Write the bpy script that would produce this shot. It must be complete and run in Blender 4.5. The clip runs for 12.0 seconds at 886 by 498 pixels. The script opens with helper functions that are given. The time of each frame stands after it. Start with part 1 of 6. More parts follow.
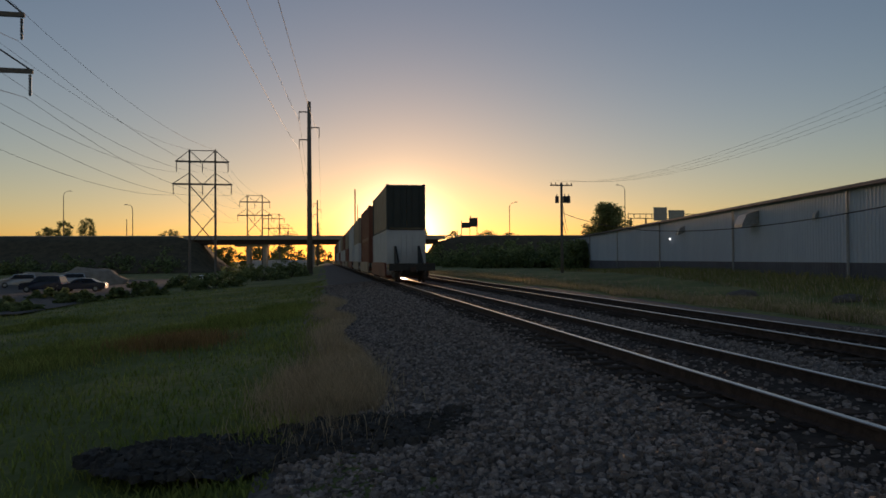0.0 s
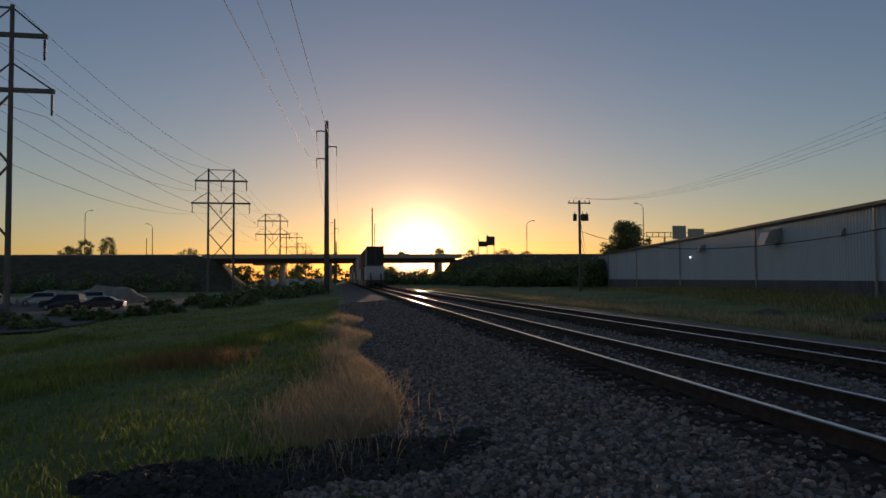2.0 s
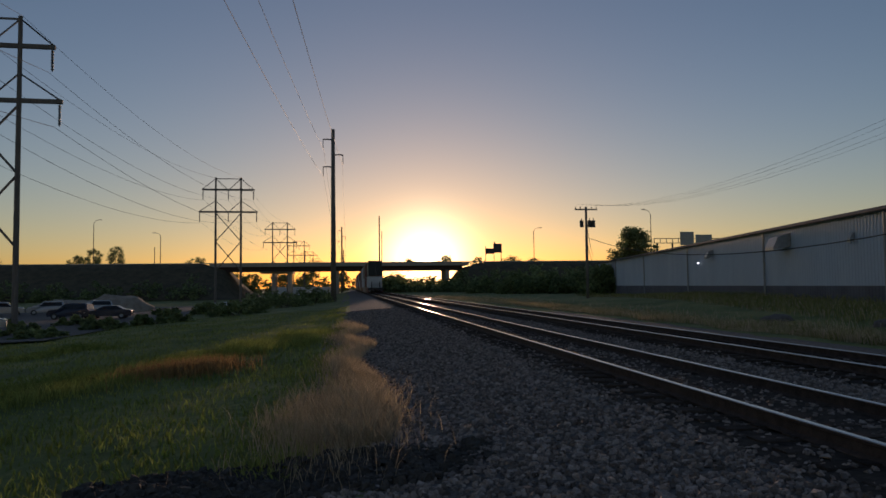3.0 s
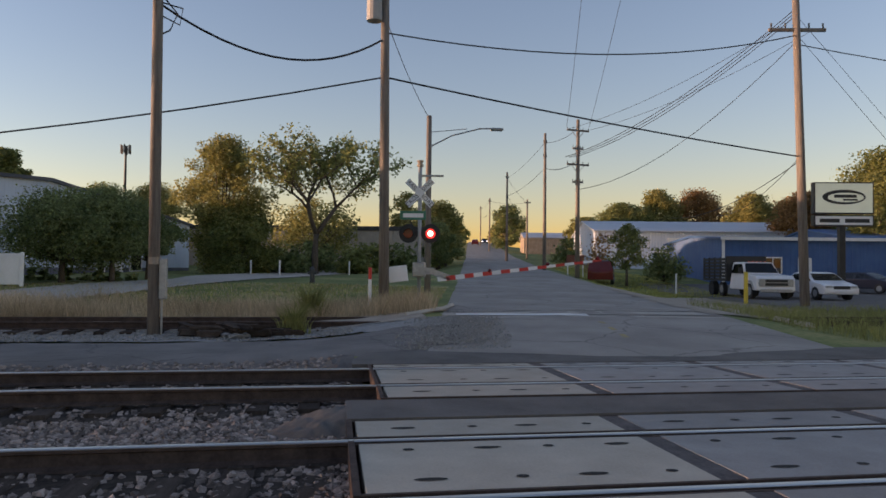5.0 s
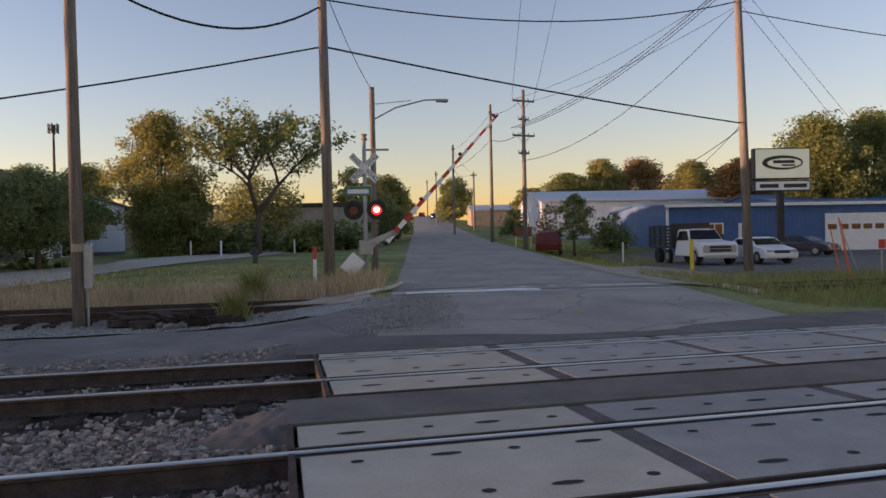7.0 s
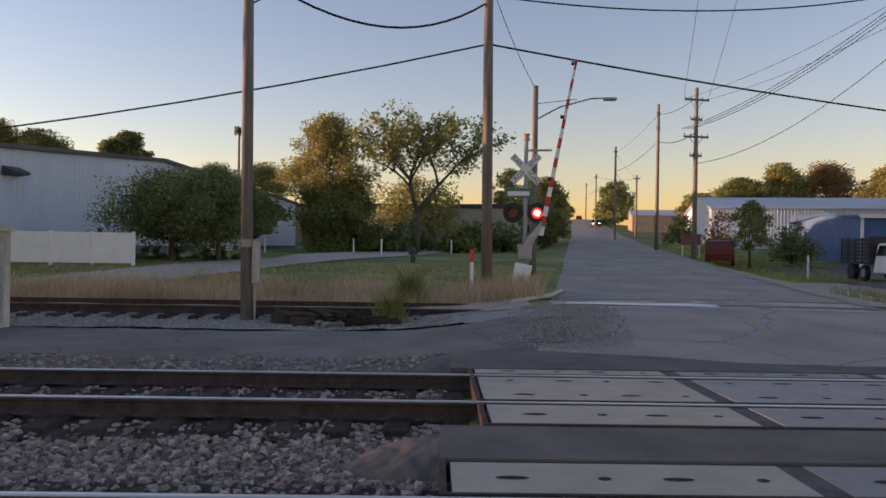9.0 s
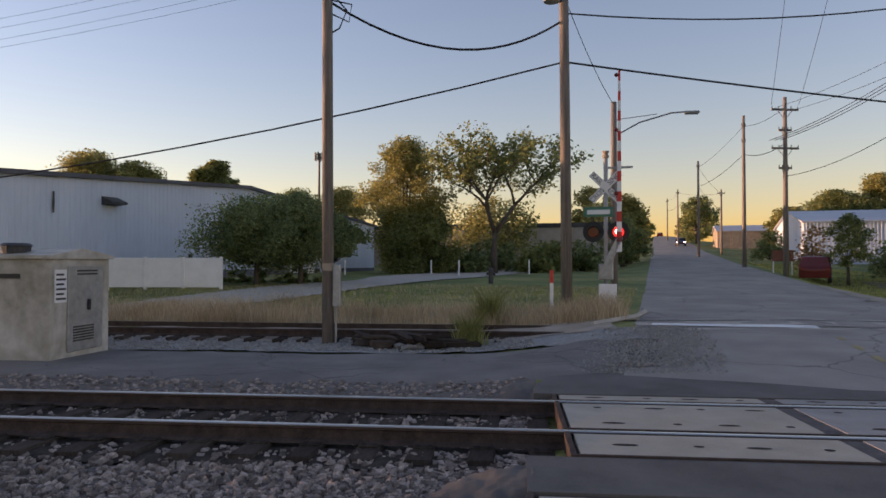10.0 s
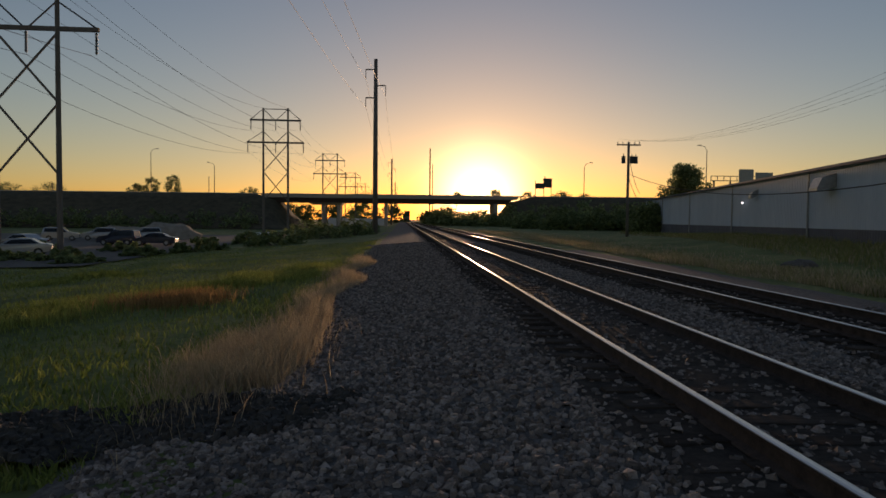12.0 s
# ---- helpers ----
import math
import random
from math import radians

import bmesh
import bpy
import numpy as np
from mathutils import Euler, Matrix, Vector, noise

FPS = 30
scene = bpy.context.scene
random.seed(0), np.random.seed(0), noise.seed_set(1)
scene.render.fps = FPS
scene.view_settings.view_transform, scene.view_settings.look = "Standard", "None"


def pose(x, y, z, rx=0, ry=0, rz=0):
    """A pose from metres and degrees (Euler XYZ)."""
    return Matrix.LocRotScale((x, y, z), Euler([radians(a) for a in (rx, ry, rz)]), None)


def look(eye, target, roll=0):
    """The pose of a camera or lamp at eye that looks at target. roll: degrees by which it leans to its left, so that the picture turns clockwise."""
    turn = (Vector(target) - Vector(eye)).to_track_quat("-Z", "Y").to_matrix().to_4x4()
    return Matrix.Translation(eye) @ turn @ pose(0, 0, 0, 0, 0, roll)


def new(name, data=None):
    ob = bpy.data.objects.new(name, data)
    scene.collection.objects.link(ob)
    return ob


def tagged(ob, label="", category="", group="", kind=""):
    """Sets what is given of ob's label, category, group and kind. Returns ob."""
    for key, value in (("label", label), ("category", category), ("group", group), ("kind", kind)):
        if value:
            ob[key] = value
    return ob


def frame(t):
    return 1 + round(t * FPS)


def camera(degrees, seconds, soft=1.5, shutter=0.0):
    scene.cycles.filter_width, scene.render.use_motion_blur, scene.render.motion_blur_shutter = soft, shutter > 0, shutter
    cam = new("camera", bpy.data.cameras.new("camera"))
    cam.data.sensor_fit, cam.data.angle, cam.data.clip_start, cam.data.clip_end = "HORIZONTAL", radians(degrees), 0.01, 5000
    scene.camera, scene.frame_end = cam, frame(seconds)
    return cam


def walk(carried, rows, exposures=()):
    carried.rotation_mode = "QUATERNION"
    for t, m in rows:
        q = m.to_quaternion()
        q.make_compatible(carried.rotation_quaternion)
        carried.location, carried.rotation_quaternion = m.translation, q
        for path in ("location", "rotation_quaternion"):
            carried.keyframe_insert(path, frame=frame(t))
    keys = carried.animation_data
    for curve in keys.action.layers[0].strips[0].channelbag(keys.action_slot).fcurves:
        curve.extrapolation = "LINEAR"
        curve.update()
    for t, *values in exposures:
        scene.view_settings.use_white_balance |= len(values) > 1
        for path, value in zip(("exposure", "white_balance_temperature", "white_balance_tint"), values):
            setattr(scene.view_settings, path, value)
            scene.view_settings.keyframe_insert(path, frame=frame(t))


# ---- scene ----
cam = camera(65.0, 12.0, soft=1.6)
PATH = [
    (0, -4.554, -0.313, 1.409, -9.80, 0.86, 0.43),
    (0.5, -4.428, -0.023, 1.357, -8.99, 2.11, -0.62),
    (1, -4.477, 0.091, 1.357, -8.06, 2.78, 0.39),
    (1.5, -4.481, 0.199, 1.365, -8.04, 2.62, -0.17),
    (2, -4.480, 0.097, 1.353, -8.40, 2.43, 0.39),
    (2.5, -4.461, 0.060, 1.350, -8.24, 2.77, 0.32),
    (3, -4.381, 0.203, 1.339, -7.79, 3.05, 0.68),
    (3.3, -4.371, 0.502, 1.326, -8.68, 2.87, -0.24),
    (3.5, -4.335, 0.609, 1.320, -18.06, 2.91, -0.57),
    (3.7, -4.240, 0.645, 1.331, -29.46, 3.30, 0.47),
    (5.3, -3.968, 0.642, 1.330, -103.67, 1.09, -0.93),
    (5.5, -3.900, 0.625, 1.321, -103.52, 0.67, -0.88),
    (6, -3.666, 0.637, 1.350, -103.72, 1.21, -1.78),
    (6.5, -3.397, 0.601, 1.327, -103.93, -0.36, -0.84),
    (6.7, -3.439, 0.538, 1.376, -104.08, -0.63, 0.52),
    (8.3, -2.770, 0.540, 1.447, -95.84, 0.63, -0.34),
    (8.5, -2.704, 0.484, 1.461, -93.12, 0.85, -0.14),
    (9, -2.578, 0.550, 1.470, -90.55, -0.43, -0.91),
    (9.5, -2.405, 0.624, 1.449, -85.43, 0.44, -1.23),
    (10, -2.452, 0.597, 1.501, -84.24, 1.18, -0.09),
    (10.5, -2.346, 0.587, 1.497, -83.59, 1.72, 0.05),
    (10.6, -2.36, 0.6, 1.5, -81.6, 2.1, 0.5),
    (10.7, -2.38, 0.6, 1.5, -76.8, 2.6, 1.2),
    (10.8, -2.45, 0.56, 1.51, -65.4, 2.95, 1.6),
    (10.9, -2.55, 0.48, 1.52, -53.8, 3.15, 2.1),
    (11, -2.652, 0.393, 1.529, -42.35, 3.28, 2.57),
    (11.2, -2.601, 0.590, 1.558, -20.30, 0.40, 4.71),
    (11.5, -2.541, 0.442, 1.515, -6.68, -0.73, 1.04),
    (12, -2.476, 0.552, 1.442, -3.37, -2.42, -0.54),
]
walk(cam, [(t, pose(x, y, z, 90 + p, r, w)) for t, x, y, z, w, p, r in PATH],
     exposures=[(0.0, 0.12, 5900, 20), (1.5, -0.08, 5600, 21), (3.6, -0.02, 5450, 21), (4.2, 0.98, 5900, 25), (4.8, 1.63, 6150, 29), (5.3, 1.87, 6200, 31), (8.3, 1.9, 6350, 35),
                (10.7, 1.9, 6350, 35), (11.0, 1.47, 6350, 27), (11.2, 1.0, 6250, 24), (11.6, 0.2, 6050, 21), (12.0, 0.03, 6000, 21)])

# ---- light ----
SUN_AZ, SUN_EL = 6.45, 1.6
world = bpy.data.worlds.new("sky")
scene.world = world
world.use_nodes = True
wn = world.node_tree
sky = wn.nodes.new("ShaderNodeTexSky")
sky.sky_type = "NISHITA"
sky.sun_disc = False
sky.sun_elevation = radians(SUN_EL)
sky.sun_rotation = radians(SUN_AZ)
sky.air_density, sky.dust_density, sky.ozone_density = 0.98, 0.3, 1.55
bg = wn.nodes["Background"]
bg.inputs["Strength"].default_value = 0.15
soft_sky = wn.nodes.new("ShaderNodeHueSaturation")
soft_sky.inputs["Saturation"].default_value = 0.97
wn.links.new(sky.outputs[0], soft_sky.inputs["Color"])
# lens bloom and hazy aureole of the low sun, painted into the sky colour
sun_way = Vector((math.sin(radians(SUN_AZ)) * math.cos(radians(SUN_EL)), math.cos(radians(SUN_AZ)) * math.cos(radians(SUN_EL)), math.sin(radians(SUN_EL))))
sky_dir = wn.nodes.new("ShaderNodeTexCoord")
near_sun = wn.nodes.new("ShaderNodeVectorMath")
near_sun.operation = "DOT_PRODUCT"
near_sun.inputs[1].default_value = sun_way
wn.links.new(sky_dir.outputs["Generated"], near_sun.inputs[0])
sky_with_glow = soft_sky.outputs[0]
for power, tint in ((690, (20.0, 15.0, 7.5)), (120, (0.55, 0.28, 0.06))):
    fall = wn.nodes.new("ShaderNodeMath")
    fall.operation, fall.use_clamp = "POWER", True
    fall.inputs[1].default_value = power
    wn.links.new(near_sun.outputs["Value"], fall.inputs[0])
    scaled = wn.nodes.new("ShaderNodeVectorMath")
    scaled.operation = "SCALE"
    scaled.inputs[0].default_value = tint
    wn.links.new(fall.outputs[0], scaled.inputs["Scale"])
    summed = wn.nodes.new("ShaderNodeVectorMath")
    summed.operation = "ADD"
    wn.links.new(sky_with_glow, summed.inputs[0])
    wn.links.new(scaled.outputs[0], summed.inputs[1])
    sky_with_glow = summed.outputs[0]
wn.links.new(sky_with_glow, bg.inputs[0])
sun = bpy.data.lights.new("sun", "SUN")
sun.energy, sun.angle, sun.color = 2.0, radians(0.53), (1.0, 0.62, 0.32)
sun_ob = new("sun", sun)
sa, se = radians(SUN_AZ), radians(SUN_EL)
sun_ob.matrix_world = look((0, 0, 50), (-math.sin(sa) * math.cos(se), -math.cos(sa) * math.cos(se), 50 - math.sin(se)))


# ---- materials ----
def mat(name, c1, c2, scale=5.0, rough=0.8, bump=0.0, metal=0.0, fine=60.0, spread=0.5, stretch=None, emit=None, island=0.0, spec=0.5, leafy=0.0, c3=None):
    """Two colours mixed by coarse and fine noise, with a noise bump; island: random value per piece."""
    m = bpy.data.materials.new(name)
    m.use_nodes = True
    nt = m.node_tree
    b = nt.nodes["Principled BSDF"]
    tc = nt.nodes.new("ShaderNodeTexCoord")
    mp = nt.nodes.new("ShaderNodeMapping")
    if stretch:
        mp.inputs["Scale"].default_value = stretch
    nt.links.new(tc.outputs["Object"], mp.inputs[0])
    n1 = nt.nodes.new("ShaderNodeTexNoise")
    n1.inputs["Scale"].default_value, n1.inputs["Detail"].default_value, n1.inputs["Roughness"].default_value = scale, 6, 0.6
    n2 = nt.nodes.new("ShaderNodeTexNoise")
    n2.inputs["Scale"].default_value, n2.inputs["Detail"].default_value = fine, 3
    for n in (n1, n2):
        nt.links.new(mp.outputs[0], n.inputs["Vector"])
    mixf = nt.nodes.new("ShaderNodeMath")
    mixf.operation = "MULTIPLY_ADD"
    nt.links.new(n2.outputs[0], mixf.inputs[0])
    mixf.inputs[1].default_value = 0.45
    nt.links.new(n1.outputs[0], mixf.inputs[2])
    ramp = nt.nodes.new("ShaderNodeValToRGB")
    lo, hi = 0.72 - spread / 2, 0.72 + spread / 2
    ramp.color_ramp.elements[0].position, ramp.color_ramp.elements[1].position = max(0, lo), min(1, hi)
    ramp.color_ramp.elements[0].color, ramp.color_ramp.elements[1].color = (*c1, 1), (*c2, 1)
    if c3:
        e = ramp.color_ramp.elements.new(0.72)
        e.color = (*c3, 1)
    nt.links.new(mixf.outputs[0], ramp.inputs[0])
    col = ramp.outputs[0]
    if island:
        geo = nt.nodes.new("ShaderNodeNewGeometry")
        oi = nt.nodes.new("ShaderNodeObjectInfo")
        add = nt.nodes.new("ShaderNodeMath")
        add.operation = "ADD"
        nt.links.new(geo.outputs["Random Per Island"], add.inputs[0])
        nt.links.new(oi.outputs["Random"], add.inputs[1])
        fr = nt.nodes.new("ShaderNodeMath")
        fr.operation = "FRACT"
        nt.links.new(add.outputs[0], fr.inputs[0])
        mr = nt.nodes.new("ShaderNodeMapRange")
        mr.inputs["To Min"].default_value, mr.inputs["To Max"].default_value = 1 - island, 1 + island
        nt.links.new(fr.outputs[0], mr.inputs["Value"])
        hs = nt.nodes.new("ShaderNodeHueSaturation")
        nt.links.new(mr.outputs[0], hs.inputs["Value"])
        nt.links.new(col, hs.inputs["Color"])
        col = hs.outputs[0]
    nt.links.new(col, b.inputs["Base Color"])
    b.inputs["Roughness"].default_value, b.inputs["Metallic"].default_value = rough, metal
    b.inputs["Specular IOR Level"].default_value = spec
    if bump:
        bp = nt.nodes.new("ShaderNodeBump")
        bp.inputs["Strength"].default_value, bp.inputs["Distance"].default_value = min(1, bump), 0.02
        nt.links.new(mixf.outputs[0], bp.inputs["Height"])
        nt.links.new(bp.outputs[0], b.inputs["Normal"])
    if leafy:
        tr = nt.nodes.new("ShaderNodeBsdfTranslucent")
        mx = nt.nodes.new("ShaderNodeMixShader")
        mx.inputs[0].default_value = leafy
        nt.links.new(col, tr.inputs[0])
        nt.links.new(b.outputs[0], mx.inputs[1])
        nt.links.new(tr.outputs[0], mx.inputs[2])
        nt.links.new(mx.outputs[0], nt.nodes["Material Output"].inputs[0])
    if emit:
        b.inputs["Emission Color"].default_value, b.inputs["Emission Strength"].default_value = (*emit[0], 1), emit[1]
    return m


M_GRASS = mat("grass_ground", (0.09, 0.11, 0.025), (0.36, 0.31, 0.11), 0.25, 0.95, 0.6, fine=6, c3=(0.15, 0.18, 0.04))
M_LAWN = mat("lawn_blades", (0.26, 0.29, 0.06), (0.56, 0.5, 0.17), 0.3, 0.8, island=0.35, fine=3, leafy=0.5)
M_BLADE = mat("grass_blades", (0.12, 0.19, 0.03), (0.42, 0.42, 0.11), 0.4, 0.8, island=0.4, fine=3, leafy=0.5)
M_DRY = mat("dry_grass", (0.42, 0.31, 0.18), (0.68, 0.55, 0.36), 0.6, 0.85, island=0.35, fine=4, leafy=0.5)
M_WEED = mat("weed_leaf", (0.15, 0.17, 0.045), (0.38, 0.36, 0.13), 1.5, 0.8, island=0.35, leafy=0.5)
M_BALLAST = mat("ballast_bed", (0.055, 0.046, 0.04), (0.26, 0.22, 0.19), 14, 0.95, 1.0, fine=35, spread=0.6)
M_STONE = mat("ballast_stone", (0.135, 0.105, 0.088), (0.44, 0.355, 0.3), 9, 0.9, 0.15, island=0.6, fine=70, spec=0.3)
M_LIME = mat("white_gravel", (0.18, 0.17, 0.155), (0.42, 0.4, 0.37), 12, 0.95, 0.8, fine=50)
M_ASPH = mat("old_asphalt", (0.225, 0.195, 0.165), (0.42, 0.375, 0.325), 0.5, 0.92, 0.5, fine=70, spread=0.6)


def crack(m, scale, width, dark, warp=0.35):
    """Thin wandering cracks along the borders of uneven cells, sunk and darker than the rest."""
    nt = m.node_tree
    b = nt.nodes["Principled BSDF"]
    was = b.inputs["Base Color"].links[0].from_socket
    tc = nt.nodes.new("ShaderNodeTexCoord")
    nz = nt.nodes.new("ShaderNodeTexNoise")
    nz.inputs["Scale"].default_value, nz.inputs["Detail"].default_value = 1.1, 5
    bend = nt.nodes.new("ShaderNodeVectorMath")
    bend.operation = "MULTIPLY_ADD"
    bend.inputs[1].default_value = (warp * 3, warp * 3, 0)
    nt.links.new(tc.outputs["Object"], nz.inputs["Vector"])
    nt.links.new(nz.outputs["Color"], bend.inputs[0])
    nt.links.new(tc.outputs["Object"], bend.inputs[2])
    vo = nt.nodes.new("ShaderNodeTexVoronoi")
    vo.feature = "DISTANCE_TO_EDGE"
    vo.inputs["Scale"].default_value = scale
    nt.links.new(bend.outputs[0], vo.inputs["Vector"])
    edge = nt.nodes.new("ShaderNodeMapRange")
    edge.inputs["From Min"].default_value, edge.inputs["From Max"].default_value = width * 0.3, width
    edge.inputs["To Min"].default_value, edge.inputs["To Max"].default_value = dark, 1.0
    nt.links.new(vo.outputs["Distance"], edge.inputs["Value"])
    tone = nt.nodes.new("ShaderNodeVectorMath")
    tone.operation = "SCALE"
    nt.links.new(was, tone.inputs[0])
    nt.links.new(edge.outputs[0], tone.inputs["Scale"])
    nt.links.new(tone.outputs[0], b.inputs["Base Color"])


crack(M_ASPH, 0.3, 0.01, 0.6)
M_DRIVE = mat("patched_asphalt", (0.125, 0.11, 0.098), (0.26, 0.232, 0.208), 0.7, 0.92, 0.5, fine=60, spread=0.5)
crack(M_DRIVE, 0.45, 0.009, 0.6)
M_ASPH2 = mat("dark_asphalt", (0.088, 0.078, 0.07), (0.185, 0.165, 0.145), 1.2, 0.92, 0.5, fine=90)
M_CONC = mat("concrete", (0.34, 0.3, 0.25), (0.55, 0.49, 0.41), 1.6, 0.9, 0.35, fine=60, spread=0.7)
M_PANEL = mat("crossing_concrete", (0.36, 0.305, 0.235), (0.54, 0.47, 0.375), 1.8, 0.88, 0.3, fine=45, island=0.12, spread=0.7)
M_PANEL2 = mat("grey_crossing_concrete", (0.235, 0.212, 0.19), (0.38, 0.35, 0.32), 1.8, 0.85, 0.3, fine=45, island=0.12, spread=0.7)
M_JOINT = mat("brown_joint_filler", (0.07, 0.055, 0.05), (0.16, 0.13, 0.12), 5, 0.9, 0.4, fine=40)
# near-black: flangeway filler, and shade painted as flat recesses and slots
M_DARK = mat("recess_shade_and_filler", (0.012, 0.011, 0.01), (0.03, 0.028, 0.025), 8, 0.95)
M_RUST = mat("rusty_steel", (0.042, 0.029, 0.024), (0.115, 0.08, 0.064), 6, 0.85, 0.3, fine=40, spec=0.25)
M_RAIL = mat("polished_rail_head", (0.5, 0.47, 0.44), (0.68, 0.65, 0.62), 4, 0.28, 0.05, metal=1.0, stretch=(1, 0.05, 1))
M_TIE = mat("creosoted_tie", (0.034, 0.026, 0.021), (0.1, 0.078, 0.063), 3, 0.95, 0.12, fine=30, stretch=(1, 6, 1), island=0.3, spec=0.1)
M_POLE = mat("weathered_pole", (0.11, 0.093, 0.08), (0.29, 0.25, 0.21), 2.5, 0.85, 0.4, fine=25, stretch=(6, 6, 0.4))
M_WIRE = mat("black_cable", (0.008, 0.008, 0.008), (0.02, 0.02, 0.02), 5, 0.6)
M_STEELDK = mat("dark_galvanised_steel", (0.05, 0.05, 0.05), (0.12, 0.12, 0.12), 3, 0.6, 0.1, metal=0.6)
M_GALV = mat("galvanised_steel", (0.3, 0.3, 0.29), (0.5, 0.5, 0.48), 6, 0.5, 0.15, metal=0.6)
M_SIDING = mat("pale_metal_siding", (0.47, 0.53, 0.63), (0.63, 0.69, 0.77), 0.5, 0.6, 0.05, fine=6, spread=0.8, stretch=(1, 1, 0.2))
M_BAND = mat("blue_grey_band", (0.09, 0.092, 0.115), (0.16, 0.162, 0.19), 0.6, 0.7, 0.05, fine=15)
M_ROOF = mat("grey_metal_roof", (0.09, 0.092, 0.1), (0.16, 0.163, 0.175), 0.6, 0.8, 0.05, spec=0.2)
M_ROOFPALE = mat("pale_metal_roof", (0.42, 0.44, 0.48), (0.58, 0.6, 0.63), 0.5, 0.55, 0.05, stretch=(1, 0.2, 1))
M_BLUE = mat("blue_metal_siding", (0.03, 0.09, 0.24), (0.06, 0.15, 0.34), 0.6, 0.5, 0.05, fine=12)
M_WHITE = mat("white_paint", (0.76, 0.75, 0.72), (0.88, 0.87, 0.85), 2, 0.5, 0.05, fine=20)
M_GREY = mat("grey_paint", (0.32, 0.32, 0.31), (0.44, 0.44, 0.43), 3, 0.6, 0.08)
M_CAB = mat("stained_pale_paint", (0.3, 0.27, 0.2), (0.62, 0.59, 0.52), 1.1, 0.6, 0.04, fine=5, spread=0.4)
M_RED = mat("red_paint", (0.5, 0.03, 0.02), (0.68, 0.06, 0.04), 3, 0.45)
M_ORANGE = mat("orange_plastic", (0.75, 0.12, 0.03), (0.9, 0.2, 0.05), 3, 0.5)
M_YELLOW = mat("yellow_paint", (0.6, 0.42, 0.03), (0.75, 0.55, 0.06), 3, 0.6)
M_FADEDLINE = mat("faded_yellow_line", (0.26, 0.23, 0.17), (0.5, 0.36, 0.1), 3, 0.8, 0.2, fine=30)
M_BLACK = mat("black_paint", (0.012, 0.012, 0.012), (0.03, 0.03, 0.03), 4, 0.5)
M_TYRE = mat("tyre_rubber", (0.015, 0.015, 0.015), (0.035, 0.035, 0.035), 8, 0.85)
M_GLASS = mat("dark_window_glass", (0.015, 0.018, 0.02), (0.03, 0.034, 0.038), 2, 0.05, spec=0.8)
M_CARWHITE = mat("white_car_paint", (0.7, 0.7, 0.7), (0.8, 0.8, 0.8), 1, 0.25)
M_CARRED = mat("dark_red_car_paint", (0.11, 0.012, 0.012), (0.17, 0.02, 0.018), 1, 0.25)
M_CARSILVER = mat("silver_car_paint", (0.4, 0.41, 0.42), (0.5, 0.51, 0.52), 1, 0.25, metal=0.4)
M_CARDARK = mat("dark_blue_car_paint", (0.02, 0.025, 0.045), (0.035, 0.04, 0.07), 1, 0.25)
M_LAMP = mat("lit_headlamp", (0.8, 0.8, 0.75), (0.9, 0.9, 0.85), 1, 0.3, emit=((1, 0.92, 0.8), 1.5))
M_AMBER = mat("lit_amber_lamp", (0.8, 0.5, 0.1), (0.9, 0.55, 0.15), 1, 0.3, emit=((1, 0.5, 0.08), 1.2))
M_REDLIT = mat("lit_red_lens", (0.8, 0.05, 0.04), (0.9, 0.08, 0.05), 1, 0.3, emit=((1, 0.03, 0.02), 0.4))
M_REDHOT = mat("lit_red_bulb", (0.9, 0.5, 0.4), (0.9, 0.6, 0.5), 1, 0.3, emit=((1, 0.5, 0.35), 2))
M_REDOFF = mat("red_lens", (0.12, 0.008, 0.008), (0.2, 0.012, 0.01), 1, 0.2)
M_BARK = mat("tree_bark", (0.05, 0.038, 0.028), (0.15, 0.12, 0.09), 6, 0.9, 0.6, fine=30, stretch=(3, 3, 0.5))
M_LEAF = mat("green_leaf", (0.13, 0.17, 0.05), (0.34, 0.35, 0.12), 0.35, 0.75, island=0.45, fine=2, leafy=0.5)
M_LEAFDK = mat("dark_green_leaf", (0.125, 0.17, 0.062), (0.32, 0.36, 0.145), 0.5, 0.75, island=0.45, fine=2, leafy=0.5)
M_LEAFYEL = mat("yellowing_leaf", (0.19, 0.205, 0.06), (0.45, 0.41, 0.14), 0.3, 0.75, island=0.45, fine=2, leafy=0.5)
M_LEAFORG = mat("orange_brown_leaf", (0.24, 0.15, 0.06), (0.46, 0.28, 0.11), 0.4, 0.75, island=0.4, fine=2, leafy=0.5)
# dark green end of the last upper container, darkened as its shaded side
M_CONTDK = mat("shaded_dark_green_end", (0.02, 0.028, 0.025), (0.04, 0.05, 0.045), 1, 0.55, 0.1)
M_CONTTAN = mat("tan_container_side", (0.3, 0.24, 0.17), (0.42, 0.35, 0.26), 0.8, 0.6, 0.1)
M_CONTWH = mat("white_container", (0.55, 0.55, 0.54), (0.72, 0.72, 0.7), 0.8, 0.6, 0.1)
M_CONTRED = mat("brown_container", (0.16, 0.05, 0.03), (0.26, 0.09, 0.05), 0.8, 0.6, 0.1)
M_DIRT = mat("pale_dirt", (0.26, 0.21, 0.155), (0.46, 0.385, 0.3), 1.5, 0.95, 0.6, fine=30)
M_BRICK = mat("red_brick_far", (0.2, 0.08, 0.05), (0.32, 0.13, 0.08), 3, 0.9)
M_STAIN = mat("oily_stained_bed", (0.025, 0.02, 0.017), (0.1, 0.08, 0.065), 7, 0.95, 0.25, fine=30, spec=0.1)
